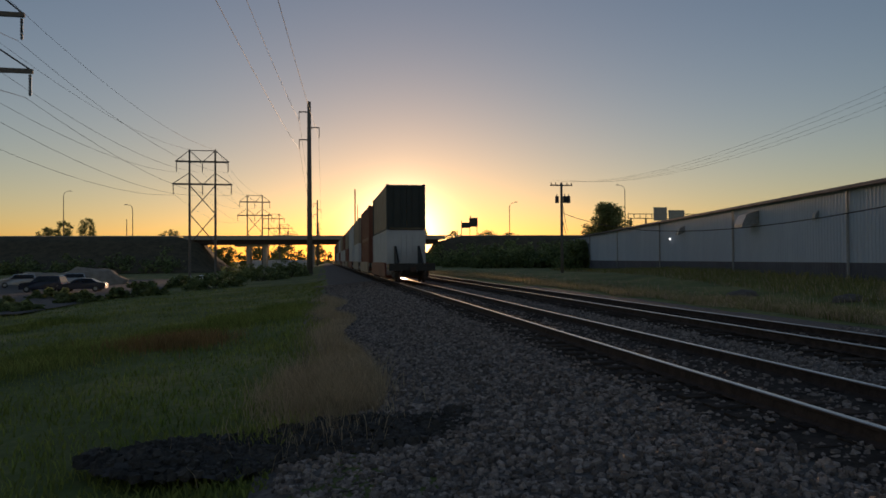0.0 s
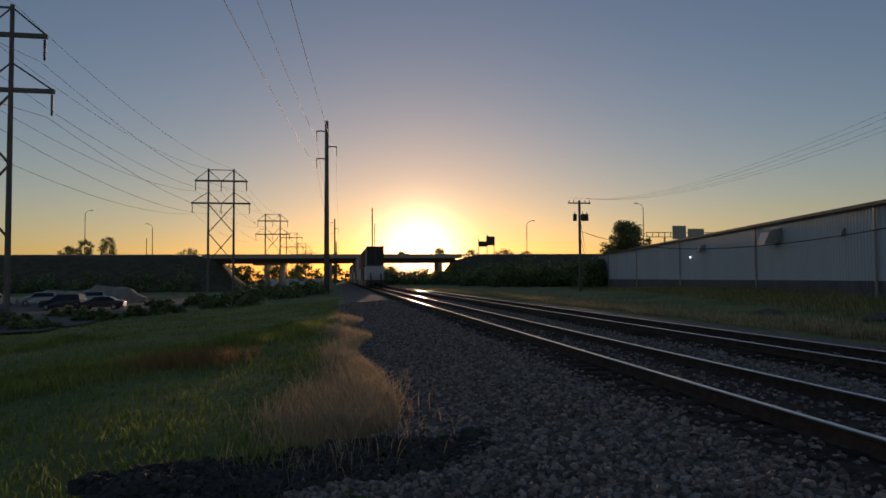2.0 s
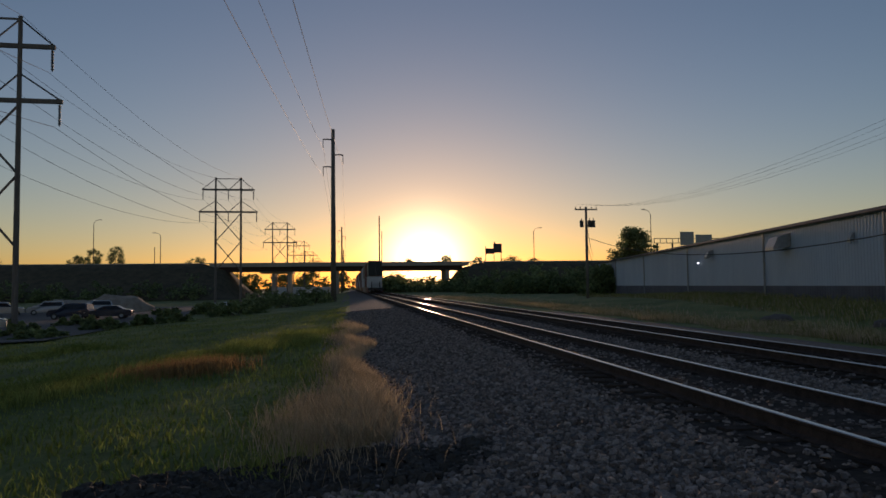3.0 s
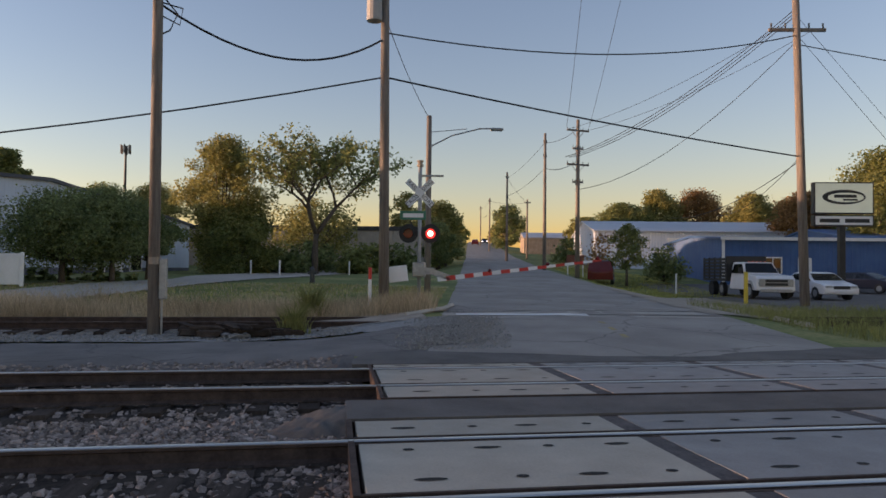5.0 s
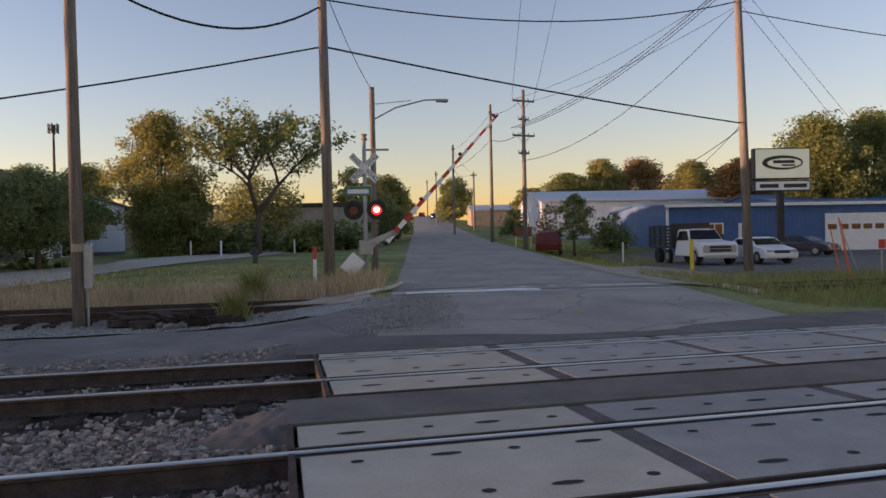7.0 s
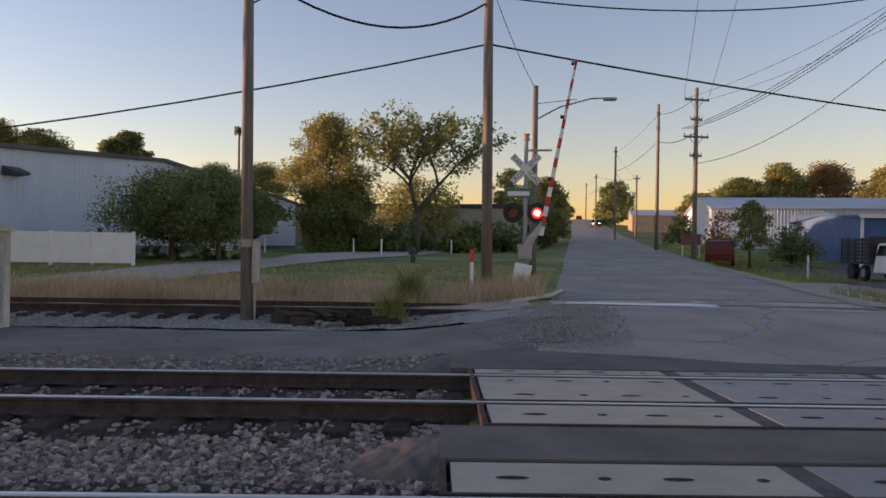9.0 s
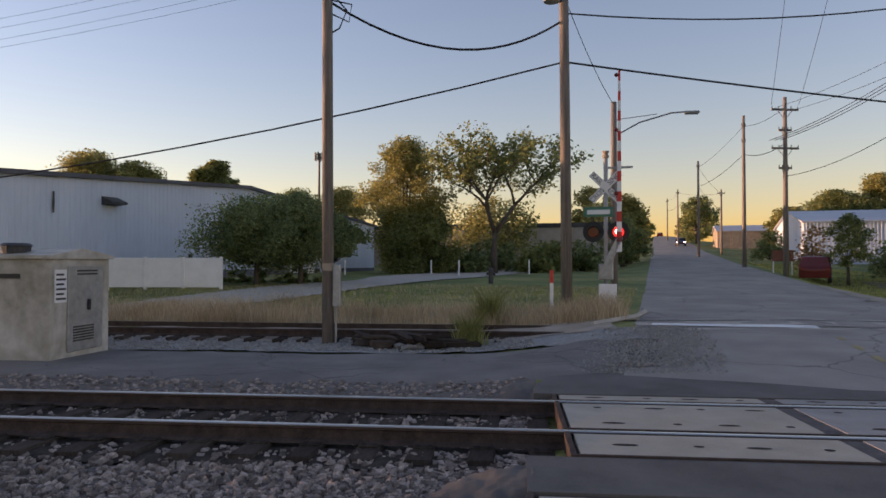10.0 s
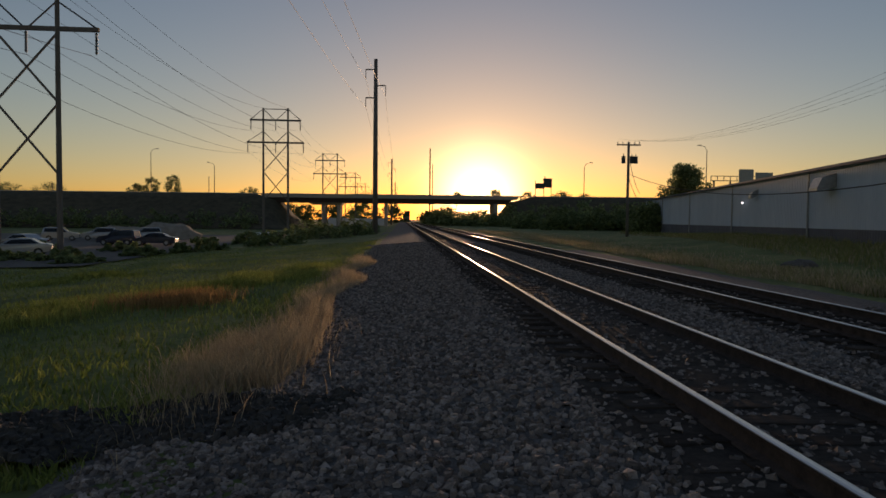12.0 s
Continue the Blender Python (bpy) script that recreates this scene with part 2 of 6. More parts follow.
M_BRUSHY = mat("dark_brush_bank", (0.05, 0.044, 0.025), (0.15, 0.12, 0.065), 0.5, 0.95, 0.8, fine=5)
M_CINDER = mat("dark_burnt_earth", (0.03, 0.026, 0.022), (0.12, 0.105, 0.09), 4, 0.95, 1.0, fine=25)
M_SIGNPALE = mat("sign_panel", (0.52, 0.54, 0.37), (0.6, 0.62, 0.44), 1, 0.4, emit=((0.9, 0.95, 0.7), 0.05))
M_GREEN = mat("green_sign", (0.03, 0.16, 0.1), (0.05, 0.22, 0.14), 2, 0.4)


# ---- building helpers ----
def bm_new():
    return bmesh.new()


def box(bm, x0, x1, y0, y1, z0, z1, bevel=0.0, m=None):
    r = bmesh.ops.create_cube(bm, size=1.0, matrix=Matrix.Translation(((x0 + x1) / 2, (y0 + y1) / 2, (z0 + z1) / 2)) @ Matrix.Diagonal((x1 - x0, y1 - y0, z1 - z0, 1)))
    vs = r["verts"]
    if bevel:
        es = list({e for v in vs for e in v.link_edges})
        rb = bmesh.ops.bevel(bm, geom=es, offset=bevel, segments=1, affect="EDGES", profile=0.5)
        vs = list({v for f in rb["faces"] for v in f.verts} | {v for v in vs if v.is_valid})
    if m is not None:
        bmesh.ops.transform(bm, matrix=m, verts=[v for v in vs if v.is_valid])
    return bm


def rod(bm, p0, p1, r0, r1=None, n=8):
    """A tapered round bar between two points."""
    p0, p1 = Vector(p0), Vector(p1)
    r1 = r0 if r1 is None else r1
    d = p1 - p0
    m = Matrix.Translation((p0 + p1) / 2) @ d.to_track_quat("Z", "Y").to_matrix().to_4x4()
    bmesh.ops.create_cone(bm, cap_ends=True, segments=n, radius1=r0, radius2=r1, depth=d.length, matrix=m)
    return bm


def tube(bm, pts, r, n=5):
    pts = [Vector(p) for p in pts]
    rings = []
    for i, p in enumerate(pts):
        d = (pts[min(i + 1, len(pts) - 1)] - pts[max(i - 1, 0)]).normalized()
        a = d.cross(Vector((0, 0, 1)))
        a = a.normalized() if a.length > 1e-4 else Vector((1, 0, 0))
        b = a.cross(d)
        rr = r[i] if isinstance(r, (list, tuple)) else r
        rings.append([bm.verts.new(p + a * rr * math.cos(k * math.tau / n) + b * rr * math.sin(k * math.tau / n)) for k in range(n)])
    for q0, q1 in zip(rings, rings[1:]):
        for k in range(n):
            bm.faces.new((q0[k], q0[(k + 1) % n], q1[(k + 1) % n], q1[k]))
    bm.faces.new(rings[0][::-1])
    bm.faces.new(rings[-1])
    return bm


def prism(bm, outline, axis, a, b, m=None):
    """Extrudes a 2D outline along an axis ('x', 'y' or 'z') from a to b."""
    def at(p, s):
        return {"x": (s, p[0], p[1]), "y": (p[0], s, p[1]), "z": (p[0], p[1], s)}[axis]
    lo = [bm.verts.new(at(p, a)) for p in outline]
    hi = [bm.verts.new(at(p, b)) for p in outline]
    n = len(outline)
    fs = [bm.faces.new(lo[::-1]), bm.faces.new(hi)]
    fs += [bm.faces.new((lo[i], lo[(i + 1) % n], hi[(i + 1) % n], hi[i])) for i in range(n)]
    bmesh.ops.recalc_face_normals(bm, faces=fs)
    if m is not None:
        bmesh.ops.transform(bm, matrix=m, verts=lo + hi)
    return bm


def mesh_of(name, bm, material, smooth=False):
    me = bpy.data.meshes.new(name)
    bm.to_mesh(me)
    bm.free()
    if material:
        me.materials.append(material)
    if smooth:
        me.polygons.foreach_set("use_smooth", [True] * len(me.polygons))
    return me


def part(name, bm, material, parent, label="", smooth=False, at=None):
    ob = new(name, bm if isinstance(bm, bpy.types.Mesh) else mesh_of(name, bm, material, smooth))
    ob.parent = parent
    if at is not None:
        ob.matrix_basis = at
    if label:
        ob["label"] = label
    return ob


def thing(name, m, label, category, group="", kind=""):
    ob = new(name)
    ob.empty_display_size = 0.2
    ob.matrix_basis = m if isinstance(m, Matrix) else pose(*m)
    return tagged(ob, label, category, group, kind)


def solo(name, bm, material, label, category, group="", kind="", smooth=False, at=None):
    ob = new(name, bm if isinstance(bm, bpy.types.Mesh) else mesh_of(name, bm, material, smooth))
    if at is not None:
        ob.matrix_basis = at
    return tagged(ob, label, category, group, kind)


def raw_mesh(name, verts, faces, material, smooth=False):
    me = bpy.data.meshes.new(name)
    me.from_pydata(verts, [], faces)
    me.materials.append(material)
    if smooth:
        me.polygons.foreach_set("use_smooth", [True] * len(me.polygons))
    return me


rng = np.random.default_rng(7)
rnd = random.Random(5)


def lerp_table(x, tab):
    return float(np.interp(x, [p[0] for p in tab], [p[1] for p in tab]))


# ---- the lie of the land: x across the tracks, y along them, the street runs along U ----
U, N = Vector((0.981, -0.194, 0)), Vector((0.194, 0.981, 0))
RAILS = (0.0, 1.505, 4.03, 5.535)
ROAD_Z = [(-60, -1.0), (-6, -0.3), (-1, -0.03), (6.3, -0.075), (7.4, -0.01), (13, 0.2), (18, 0.24), (30, 0.55), (60, 1.5), (100, 3.2), (200, 9), (400, 17), (3000, 20)]
LEFT_Z = [(6.5, -0.3), (8, -0.22), (12, -0.27), (15, -0.1), (20, 0.25), (26, 0.5), (32, 0.65), (60, 0.85), (100, 2.2), (200, 8.2), (400, 16), (3000, 19)]
RIGHT_Z = [(6.5, -0.3), (8, -0.15), (38, -0.15), (55, 0.8), (75, 1.5), (100, 3), (200, 8.8), (400, 16.5), (3000, 19)]
WEST_Z = [(-3000, -1.8), (-24, -1.8), (-12, -1.05), (-6, -0.75), (-4.4, -0.5), (-3.2, -0.42)]


def rail_z(x):
    return -0.017 * x + (0.046 if x > 3 else 0.0)


def road_v(x, y):
    """Distance from the street's centre line, to its left."""
    return (x - 13.0) * N.x + (y + 5.8) * N.y


def smooth_step(a, b, t):
    t = min(1, max(0, (t - a) / (b - a)))
    return t * t * (3 - 2 * t)


def ground_z(x, y):
    if x < -3.2:
        z = lerp_table(x, WEST_Z)
    elif x < 6.5:
        z = -0.42
    else:
        far = smooth_step(40, 90, abs(y))
        v = road_v(x, y)
        side = lerp_table(x, LEFT_Z if v > 0 else RIGHT_Z)
        w = 1 - smooth_step(3.2, 7.5, abs(v))
        z = side * (1 - w) + (lerp_table(x, ROAD_Z) - 0.05) * w
        z = z * (1 - far) + far * (-0.3 + max(0, x - 60) * 0.01)
    if -14 < x < 8:
        v = road_v(x, y)
        w = 1 - smooth_step(3.8, 4.6, abs(v))
        z = z * (1 - w) + (min(-0.12, lerp_table(x, ROAD_Z) - 0.06)) * w
    return z


def sheet(name, xs, ys, fn, material, keep=None):
    verts = [(x, y, fn(x, y)) for y in ys for x in xs]
    nx = len(xs)
    faces = []
    for j in range(len(ys) - 1):
        for i in range(nx - 1):
            if keep is None or keep((xs[i] + xs[i + 1]) / 2, (ys[j] + ys[j + 1]) / 2):
                faces.append((j * nx + i, j * nx + i + 1, (j + 1) * nx + i + 1, (j + 1) * nx + i))
    return raw_mesh(name, verts, faces, material, True)


def spaced(near, lo, hi, step, grow=1.12):
    a = list(np.arange(-near, near + 1e-6, step))
    s, v = step, near
    up = []
    while v < hi:
        s *= grow
        v += s
        up.append(v)
    s, v, dn = step, -near, []
    while v > lo:
        s *= grow
        v -= s
        dn.append(v)
    return dn[::-1] + a + up


GX = [x + 10 for x in spaced(40, -2400, 2400, 0.8)]
GY = [y + 10 for y in spaced(45, -2400, 2400, 1.0)]


NEAR_EDGE = [(17, 10.5), (20, 8.3), (27, 6.0), (36, 2.8), (62, -3.4)]
FAR_EDGE = [(17, 13.5), (24, 11.4), (28, 9.8), (31, 8.2), (34, 8.4), (38, 8.4), (62, 4.2)]


def paved(x, y):
    """Where the lot, its entrance and the warehouse drive lie."""
    v = road_v(x, y)
    if 17 < x < 48 and -62 < y and v < -3.4 and (v < -8.5 or x < 32):
        return True
    return 16 < x < 63 and v > 1 and lerp_table(x, NEAR_EDGE) - 1.5 < y < lerp_table(x, FAR_EDGE) + 1.5


def rough_ground(x, y):
    z = ground_z(x, y)
    if (x < -4.5 or x > 13) and not paved(x, y):
        if abs(road_v(x, y)) > 4.5:
            z += 0.1 * (noise.noise(Vector((x * 0.35, y * 0.35, 3))) + 0.5 * noise.noise(Vector((x * 1.1, y * 1.1, 5))))
    return z


ground = new("ground", sheet("ground", GX, GY, rough_ground, M_GRASS))
tagged(ground, "rough grassy ground beside the railway, reaching the horizon", "ground", kind="structure")


# ---- ballast beds, tracks and crossing ----
def ballast_z(x, y):
    prof = [(-5.2, -0.62), (-4.0, -0.46), (-2.6, -0.36), (-0.9, -0.24), (-0.6, -0.2), (2.1, -0.205), (2.4, -0.27), (2.8, -0.28), (3.3, -0.265), (3.5, -0.235), (6.0, -0.26), (6.6, -0.32), (7.3, -0.42)]
    return lerp_table(x, prof) + 0.025 * noise.noise(Vector((x * 2.3, y * 2.3, 1))) + 0.03 * noise.noise(Vector((x * 0.6, y * 0.3, 9)))


def bed_z(x, y):
    return ballast_z(x, y) - (0.07 if -0.6 < x < 2.05 or 3.5 < x < 6.0 else 0.0)


BX = list(np.linspace(-5.2, 7.3, 64))
BY1 = [0.35 + v for v in list(np.arange(0, 40, 0.4)) + list(np.geomspace(41, 900, 60))]
BY2 = [-14 - v for v in list(np.geomspace(1, 400, 30))][::-1]
for ys in (BY1, BY2):
    bed = new("ballast_bed", sheet("ballast_bed", BX, ys, bed_z, M_BALLAST))
    tagged(bed, "grey crushed stone ballast bed under the two tracks", "ballast", kind="structure")


for xa, xb in ((-0.75, 2.2), (3.35, 6.15)):
    bed = new("ballast_bed", sheet("stained_bed", list(np.linspace(xa, xb, 18)), BY1, lambda x, y: ballast_z(x, y) + 0.012, M_STAIN))
    tagged(bed, "oil-dark stained ballast under the rails", "ballast", kind="structure")


def stones(name, n, place, size, material, label):
    """Many small angular stones, one mesh."""
    base = np.array([(-1, -1, -0.7), (1, -0.8, -0.7), (0.9, 1, -0.7), (-0.8, 0.9, -0.7), (-0.7, -0.6, 0.6), (0.6, -0.7, 0.75), (0.7, 0.6, 0.5), (-0.6, 0.7, 0.7)], float)
    quad = np.array([(0, 1, 5, 4), (1, 2, 6, 5), (2, 3, 7, 6), (3, 0, 4, 7), (4, 5, 6, 7)])
    verts, faces = np.empty((n * 8, 3)), np.empty((n * 5, 4), int)
    for i in range(n):
        x, y, z = place()
        s = size * (0.55 + rng.random() * 0.9)
        v = base * (s * (0.7 + 0.6 * rng.random(3))) + rng.normal(0, 0.16 * s, (8, 3))
        a, t = rng.random() * 6.28, rng.normal(0, 0.45)
        ca, sa_, ct, st = math.cos(a), math.sin(a), math.cos(t), math.sin(t)
        rot = np.array([(ca, -sa_ * ct, sa_ * st), (sa_, ca * ct, -ca * st), (0, st, ct)])
        verts[i * 8:i * 8 + 8] = v @ rot.T + (x, y, z)
        faces[i * 5:i * 5 + 5] = quad + i * 8
    me = bpy.data.meshes.new(name)
    me.from_pydata(verts.tolist(), [], faces.tolist())
    me.materials.append(material)
    return solo(name, me, material, label, "gravel", kind="stuff")


def on_bed_near():
    while True:
        y = 0.4 + rng.random() ** 2.0 * 52
        x = -5.0 + rng.random() * 12.0
        if y > 60:
            continue
        if any(abs(x - r) < 0.11 for r in RAILS):
            continue
        if (-0.7 < x < 2.2 or 3.4 < x < 6.1) and rng.random() < 0.7:
            continue
        return x, y, ballast_z(x, y) + 0.008


stones("ballast_stones", 78000, on_bed_near, 0.027, M_STONE, "loose angular grey and pinkish ballast stones")


def track(x0, label, tie_ys, z0, z1, siding=False, far=900):
    tr = thing("railway_track", pose(0, 0, 0), label, "railway track", "railway tracks")
    gauge_x = (x0, x0 + 1.505)
    for x, z in zip(gauge_x, (z0, z1)):
        foot = [(-0.075, -0.17), (0.075, -0.17), (0.07, -0.155), (0.012, -0.135), (0.011, -0.05), (0.034, -0.038), (0.034, -0.016), (-0.034, -0.016), (-0.034, -0.038), (-0.011, -0.05), (-0.012, -0.135), (-0.07, -0.155)]
        bm = bm_new()
        prism(bm, [(x + a, z + b) for a, b in foot], "y", -160, far)
        r = part("rail", bm, M_RUST, tr, "rust brown steel rail")
        bm = bm_new()
        prism(bm, [(x - 0.0345, z - 0.0157), (x + 0.0345, z - 0.0157), (x + 0.0345, z - 0.008), (x + 0.031, z - 0.003), (x + 0.018, z + 0.0), (x - 0.018, z + 0.0), (x - 0.031, z - 0.003), (x - 0.0345, z - 0.008)], "y", -160, far)
        part("rail_head", bm, M_RAIL if not siding else M_RUST, r, "worn shiny rail head" if not siding else "")
    tilt = math.degrees(math.atan2(z1 - z0, 1.505))
    ties = []
    for k in range(3):
        bm = bm_new()
        box(bm, -1.3, 1.3, -0.115, 0.115, -0.17, 0, 0.012)
        for v in bm.verts:
            v.co += Vector((rnd.uniform(-0.015, 0.015), rnd.uniform(-0.008, 0.008), rnd.uniform(-0.006, 0.006)))
        for sx in (-0.752, 0.752):
            box(bm, sx - 0.17, sx + 0.17, -0.09, 0.09, 0.001, 0.018)
        ties.append(mesh_of("tie", bm, M_TIE))
    for y in tie_ys:
        ob = part("tie", ties[rnd.randrange(3)], None, tr, at=pose(x0 + 0.752 + rnd.uniform(-0.04, 0.04), y + rnd.uniform(-0.03, 0.03), (z0 + z1) / 2 - 0.172, 0, -tilt, rnd.uniform(-1.0, 1.0)))
    return tr


def far_ties(name, x0, z, ys):
    verts, faces = [], []
    for y in ys:
        b = len(verts)
        xa, xb = x0 - 0.55, x0 + 2.05
        verts += [(xa, y - 0.115, z - 0.25), (xb, y - 0.115, z - 0.25), (xb, y + 0.115, z - 0.25), (xa, y + 0.115, z - 0.25), (xa, y - 0.115, z - 0.172), (xb, y - 0.115, z - 0.172), (xb, y + 0.115, z - 0.172), (xa, y + 0.115, z - 0.172)]
        faces += [(b, b + 1, b + 5, b + 4), (b + 1, b + 2, b + 6, b + 5), (b + 2, b + 3, b + 7, b + 6), (b + 3, b, b + 4, b + 7), (b + 4, b + 5, b + 6, b + 7)]
    return solo(name, raw_mesh(name, verts, faces, M_TIE), None, "distant dark wooden railway ties", "ties", kind="stuff")


track(RAILS[0], "nearer main track with shiny rails on dark ties", np.arange(0.75, 90, 0.53), rail_z(RAILS[0]), rail_z(RAILS[1]))
track(RAILS[2], "second main track with shiny rails on dark ties", np.arange(0.35, 90, 0.53), rail_z(RAILS[2]), rail_z(RAILS[3]))
for r in (RAILS[0], RAILS[2]):
    far_ties("far_ties", r, rail_z(r + 0.7), np.arange(90.3, 330, 0.53))

# crossing panels: (x from, x to, y of the first edge, joint)
P_LEN = 2.46


def crossing_panel(w, material):
    bm = bm_new()
    box(bm, 0.03, w - 0.03, -P_LEN + 0.16, -0.03, -0.2, 0, 0.004)
    return mesh_of("panel", bm, material)


crossing = thing("level_crossing_deck", pose(0, 0, 0), "concrete level crossing panels set between and beside rails", "level crossing", kind="structure")
for t0, y0 in ((RAILS[0], 0.46), (RAILS[2], 0.09)):
    cols = ((t0 - 0.72, t0 - 0.085), (t0 + 0.1, t0 + 1.405), (t0 + 1.59, t0 + 2.27 if t0 < 1 else t0 + 1.95))
    if t0 > 1:
        cols = ((t0 - 0.86, t0 - 0.085), (t0 + 0.1, t0 + 1.405), (t0 + 1.59, t0 + 1.95))
    for ci, (a, b) in enumerate(cols):
        panels = [crossing_panel(b - a - 0.01, q) for q in (M_PANEL, M_PANEL2)]
        zc = rail_z((a + b) / 2 if t0 > 1 else (a + b) / 2)
        for k in range(5):
            ob = part("panel", panels[k > 0], None, crossing, "pale worn concrete crossing panel" if k == 0 else "", at=pose(a + 0.005, y0 - k * P_LEN, rail_z(a) - 0.004 + (0.0 if t0 < 1 or a > 3.1 else 0.046), 0, 0.97, 0))
            # flat ovals on the panel; the lifting holes' inner shade is only colour
            bm = bm_new()
            for hy in ((-0.42, 0.16), (-1.02, 0.04), (-1.5, 0.15), (-2.05, 0.05)):
                for hx in ((0.2, 0.8) if b - a > 1 else (0.45,)):
                    hw = hy[1] if (hx < 0.5) else 0.2 - hy[1]
                    ring = [bm.verts.new((hx * (b - a) + 0.035 * math.cos(q * math.tau / 10), hy[0] + 0.1 * (hx - 0.5) + max(0.045, hw * 0.7) * math.sin(q * math.tau / 10), 0.004)) for q in range(10)]
                    bm.faces.new(ring)
            part("lifting_recess_shade", bm, M_DARK, ob)
            bm = bm_new()
            box(bm, 0.03, b - a - 0.04, -P_LEN - 0.03, -P_LEN + 0.16, -0.19, -0.006)
            part("joint_filler", bm, M_JOINT, ob)
            bm = bm_new()
            for xa in (0.0, b - a - 0.04):
                box(bm, xa, xa + 0.03, -P_LEN, 0, -0.19, -0.002)
            part("edge_angle", bm, M_RUST, ob, "rusty steel edge angle" if k == 0 else "")
    # steel end frame and dark flangeway filler
    bm = bm_new()
    for a, b in cols:
        box(bm, a, b, y0 + 0.002, y0 + 0.05, -0.2, rail_z(a) - 0.006)
    part("end_frame", bm, M_RUST, crossing, "rusty steel end frame")
    bm = bm_new()
    for rx in (t0, t0 + 1.505):
        box(bm, rx - 0.085, rx - 0.036, -12, y0, -0.2, rail_z(rx) - 0.04)
        box(bm, rx + 0.036, rx + 0.1, -12, y0, -0.2, rail_z(rx) - 0.045)
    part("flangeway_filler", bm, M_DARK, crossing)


def road_z(x, y):
    return lerp_table(x, ROAD_Z)


def strip(name, v0, v1, xs, material, dz, cross=6, fn=None):
    """A sheet that follows the street, from v0 to v1 metres left of its centre."""
    verts, faces = [], []
    for i, x in enumerate(xs):
        for j in range(cross + 1):
            a = fn(x) if fn else (v0, v1)
            v = a[0] + (a[1] - a[0]) * j / cross
            px_, py_ = x + N.x * v, -5.8 - (x - 13) * 0.1978 + N.y * v
            verts.append((px_, py_, lerp_table(px_, ROAD_Z) + dz - 0.012 * abs(v) * (abs(v) > 1)))
    for i in range(len(xs) - 1):
        for j in range(cross):
            b = i * (cross + 1) + j
            faces.append((b, b + cross + 1, b + cross + 2, b + 1))
    return raw_mesh(name, verts, faces, material, True)


road = new("road", strip("road", -3.7, 3.7, list(np.arange(6.2, 40, 0.8)) + list(np.geomspace(40, 800, 40)), M_ASPH, 0.0, 8))
tagged(road, "worn grey asphalt street rising gently into the distance", "road", kind="structure")
apron = new("road", strip("road_apron", -4.2, 4.2, list(np.arange(-60, -0.9, 0.8)) + [-0.9], M_ASPH, -0.03, 8))
tagged(apron, "worn asphalt street leading up to the crossing", "road", kind="structure")
bm = bm_new()
box(bm, 2.28, 3.16, -12, 0.5, -0.3, -0.028)
fill = solo("road", bm, M_ASPH2, "dark asphalt infill between the two tracks", "road", kind="structure")
bm = bm_new()
prism(bm, [(5.99, 0.35), (6.0, -13), (7.5, -13), (7.6, -8), (7.55, -4), (7.65, -0.6), (7.3, 0.1), (6.5, 0.34)], "z", -0.3, -0.055)
solo("road", bm, M_ASPH2, "worn asphalt ramp beside the second track", "road", kind="structure")


def spill(name, xa, xb, y0, y1, z0, label):
    """Asphalt spilling off the end of the crossing, sloping down onto the ballast."""
    def fn(x, y):
        k = (y - y0) / (y1 - y0)
        return z0 - 0.26 * k ** 1.6 - 0.24 * (1 - math.sin(math.pi * (x - xa) / (xb - xa)) ** 0.5) + 0.05 * noise.noise(Vector((x * 4, y * 4, 3))) + 0.03 * noise.noise(Vector((x * 13, y * 13, 3)))
    ob = new(name, sheet(name, list(np.linspace(xa, xb, 30)), list(np.linspace(y0, y1, 30)), fn, M_ASPH2))
    return tagged(ob, label, "road", kind="structure")


spill("road", 2.2, 3.25, 0.45, 1.35, -0.03, "rounded asphalt end running out on the ballast")
spill("road", 6.0, 7.6, 0.3, 1.1, -0.06, "asphalt edge running out beside the second track")


def service_drive():
    """Asphalt running along the track and merging with the street, its edges crumbling down."""
    verts, faces, nu, nv = [], [], 26, 84
    for j in range(nv + 1):
        t = (j / nv) ** 1.25
        for i in range(nu + 1):
            u = i / nu
            y = -2.9 + t * 15.9
            xl = 7.3 + 0.3 * noise.noise(Vector((y * 0.5, 1, 1))) + 0.12 * noise.noise(Vector((y * 2.6, 7, 1))) + 0.9 * smooth_step(7.5, 10.5, y)
            xr = 10.95 + 0.25 * noise.noise(Vector((y * 0.6, 4, 1))) + 0.12 * noise.noise(Vector((y * 2.4, 2, 1))) + 2.2 * (1 - smooth_step(-2.9, 0.4, y))
            x = xl + (xr - xl) * u
            y += (0.35 - 0.2 * (x - 8.5)) * (1 - t) ** 4
            edge = smooth_step(0, 0.07, u) * smooth_step(0, 0.16, 1 - u)
            lift = 0.002 + 0.046 * smooth_step(0.02, 0.16, t)
            verts.append((x, y, ground_z(x, y) + lift * edge - 0.03 * (1 - edge) + 0.012 * noise.noise(Vector((x * 0.9, y * 0.9, 2)))))
    for j in range(nv):
        for i in range(nu):
            b = j * (nu + 1) + i
            faces.append((b, b + 1, b + nu + 2, b + nu + 1))
    return raw_mesh("service_drive", verts, faces, M_DRIVE, True)


drive = new("pavement", service_drive())
tagged(drive, "patched dark asphalt service drive beside the track", "pavement", kind="structure")

# ---- the siding, its white gravel and the verges ----
siding_z = 0.03
track(12.75, "disused rusty siding half sunk in gravel and grass", list(np.arange(-0.9, 10.6, 0.6)), siding_z, siding_z, True, 10.8)


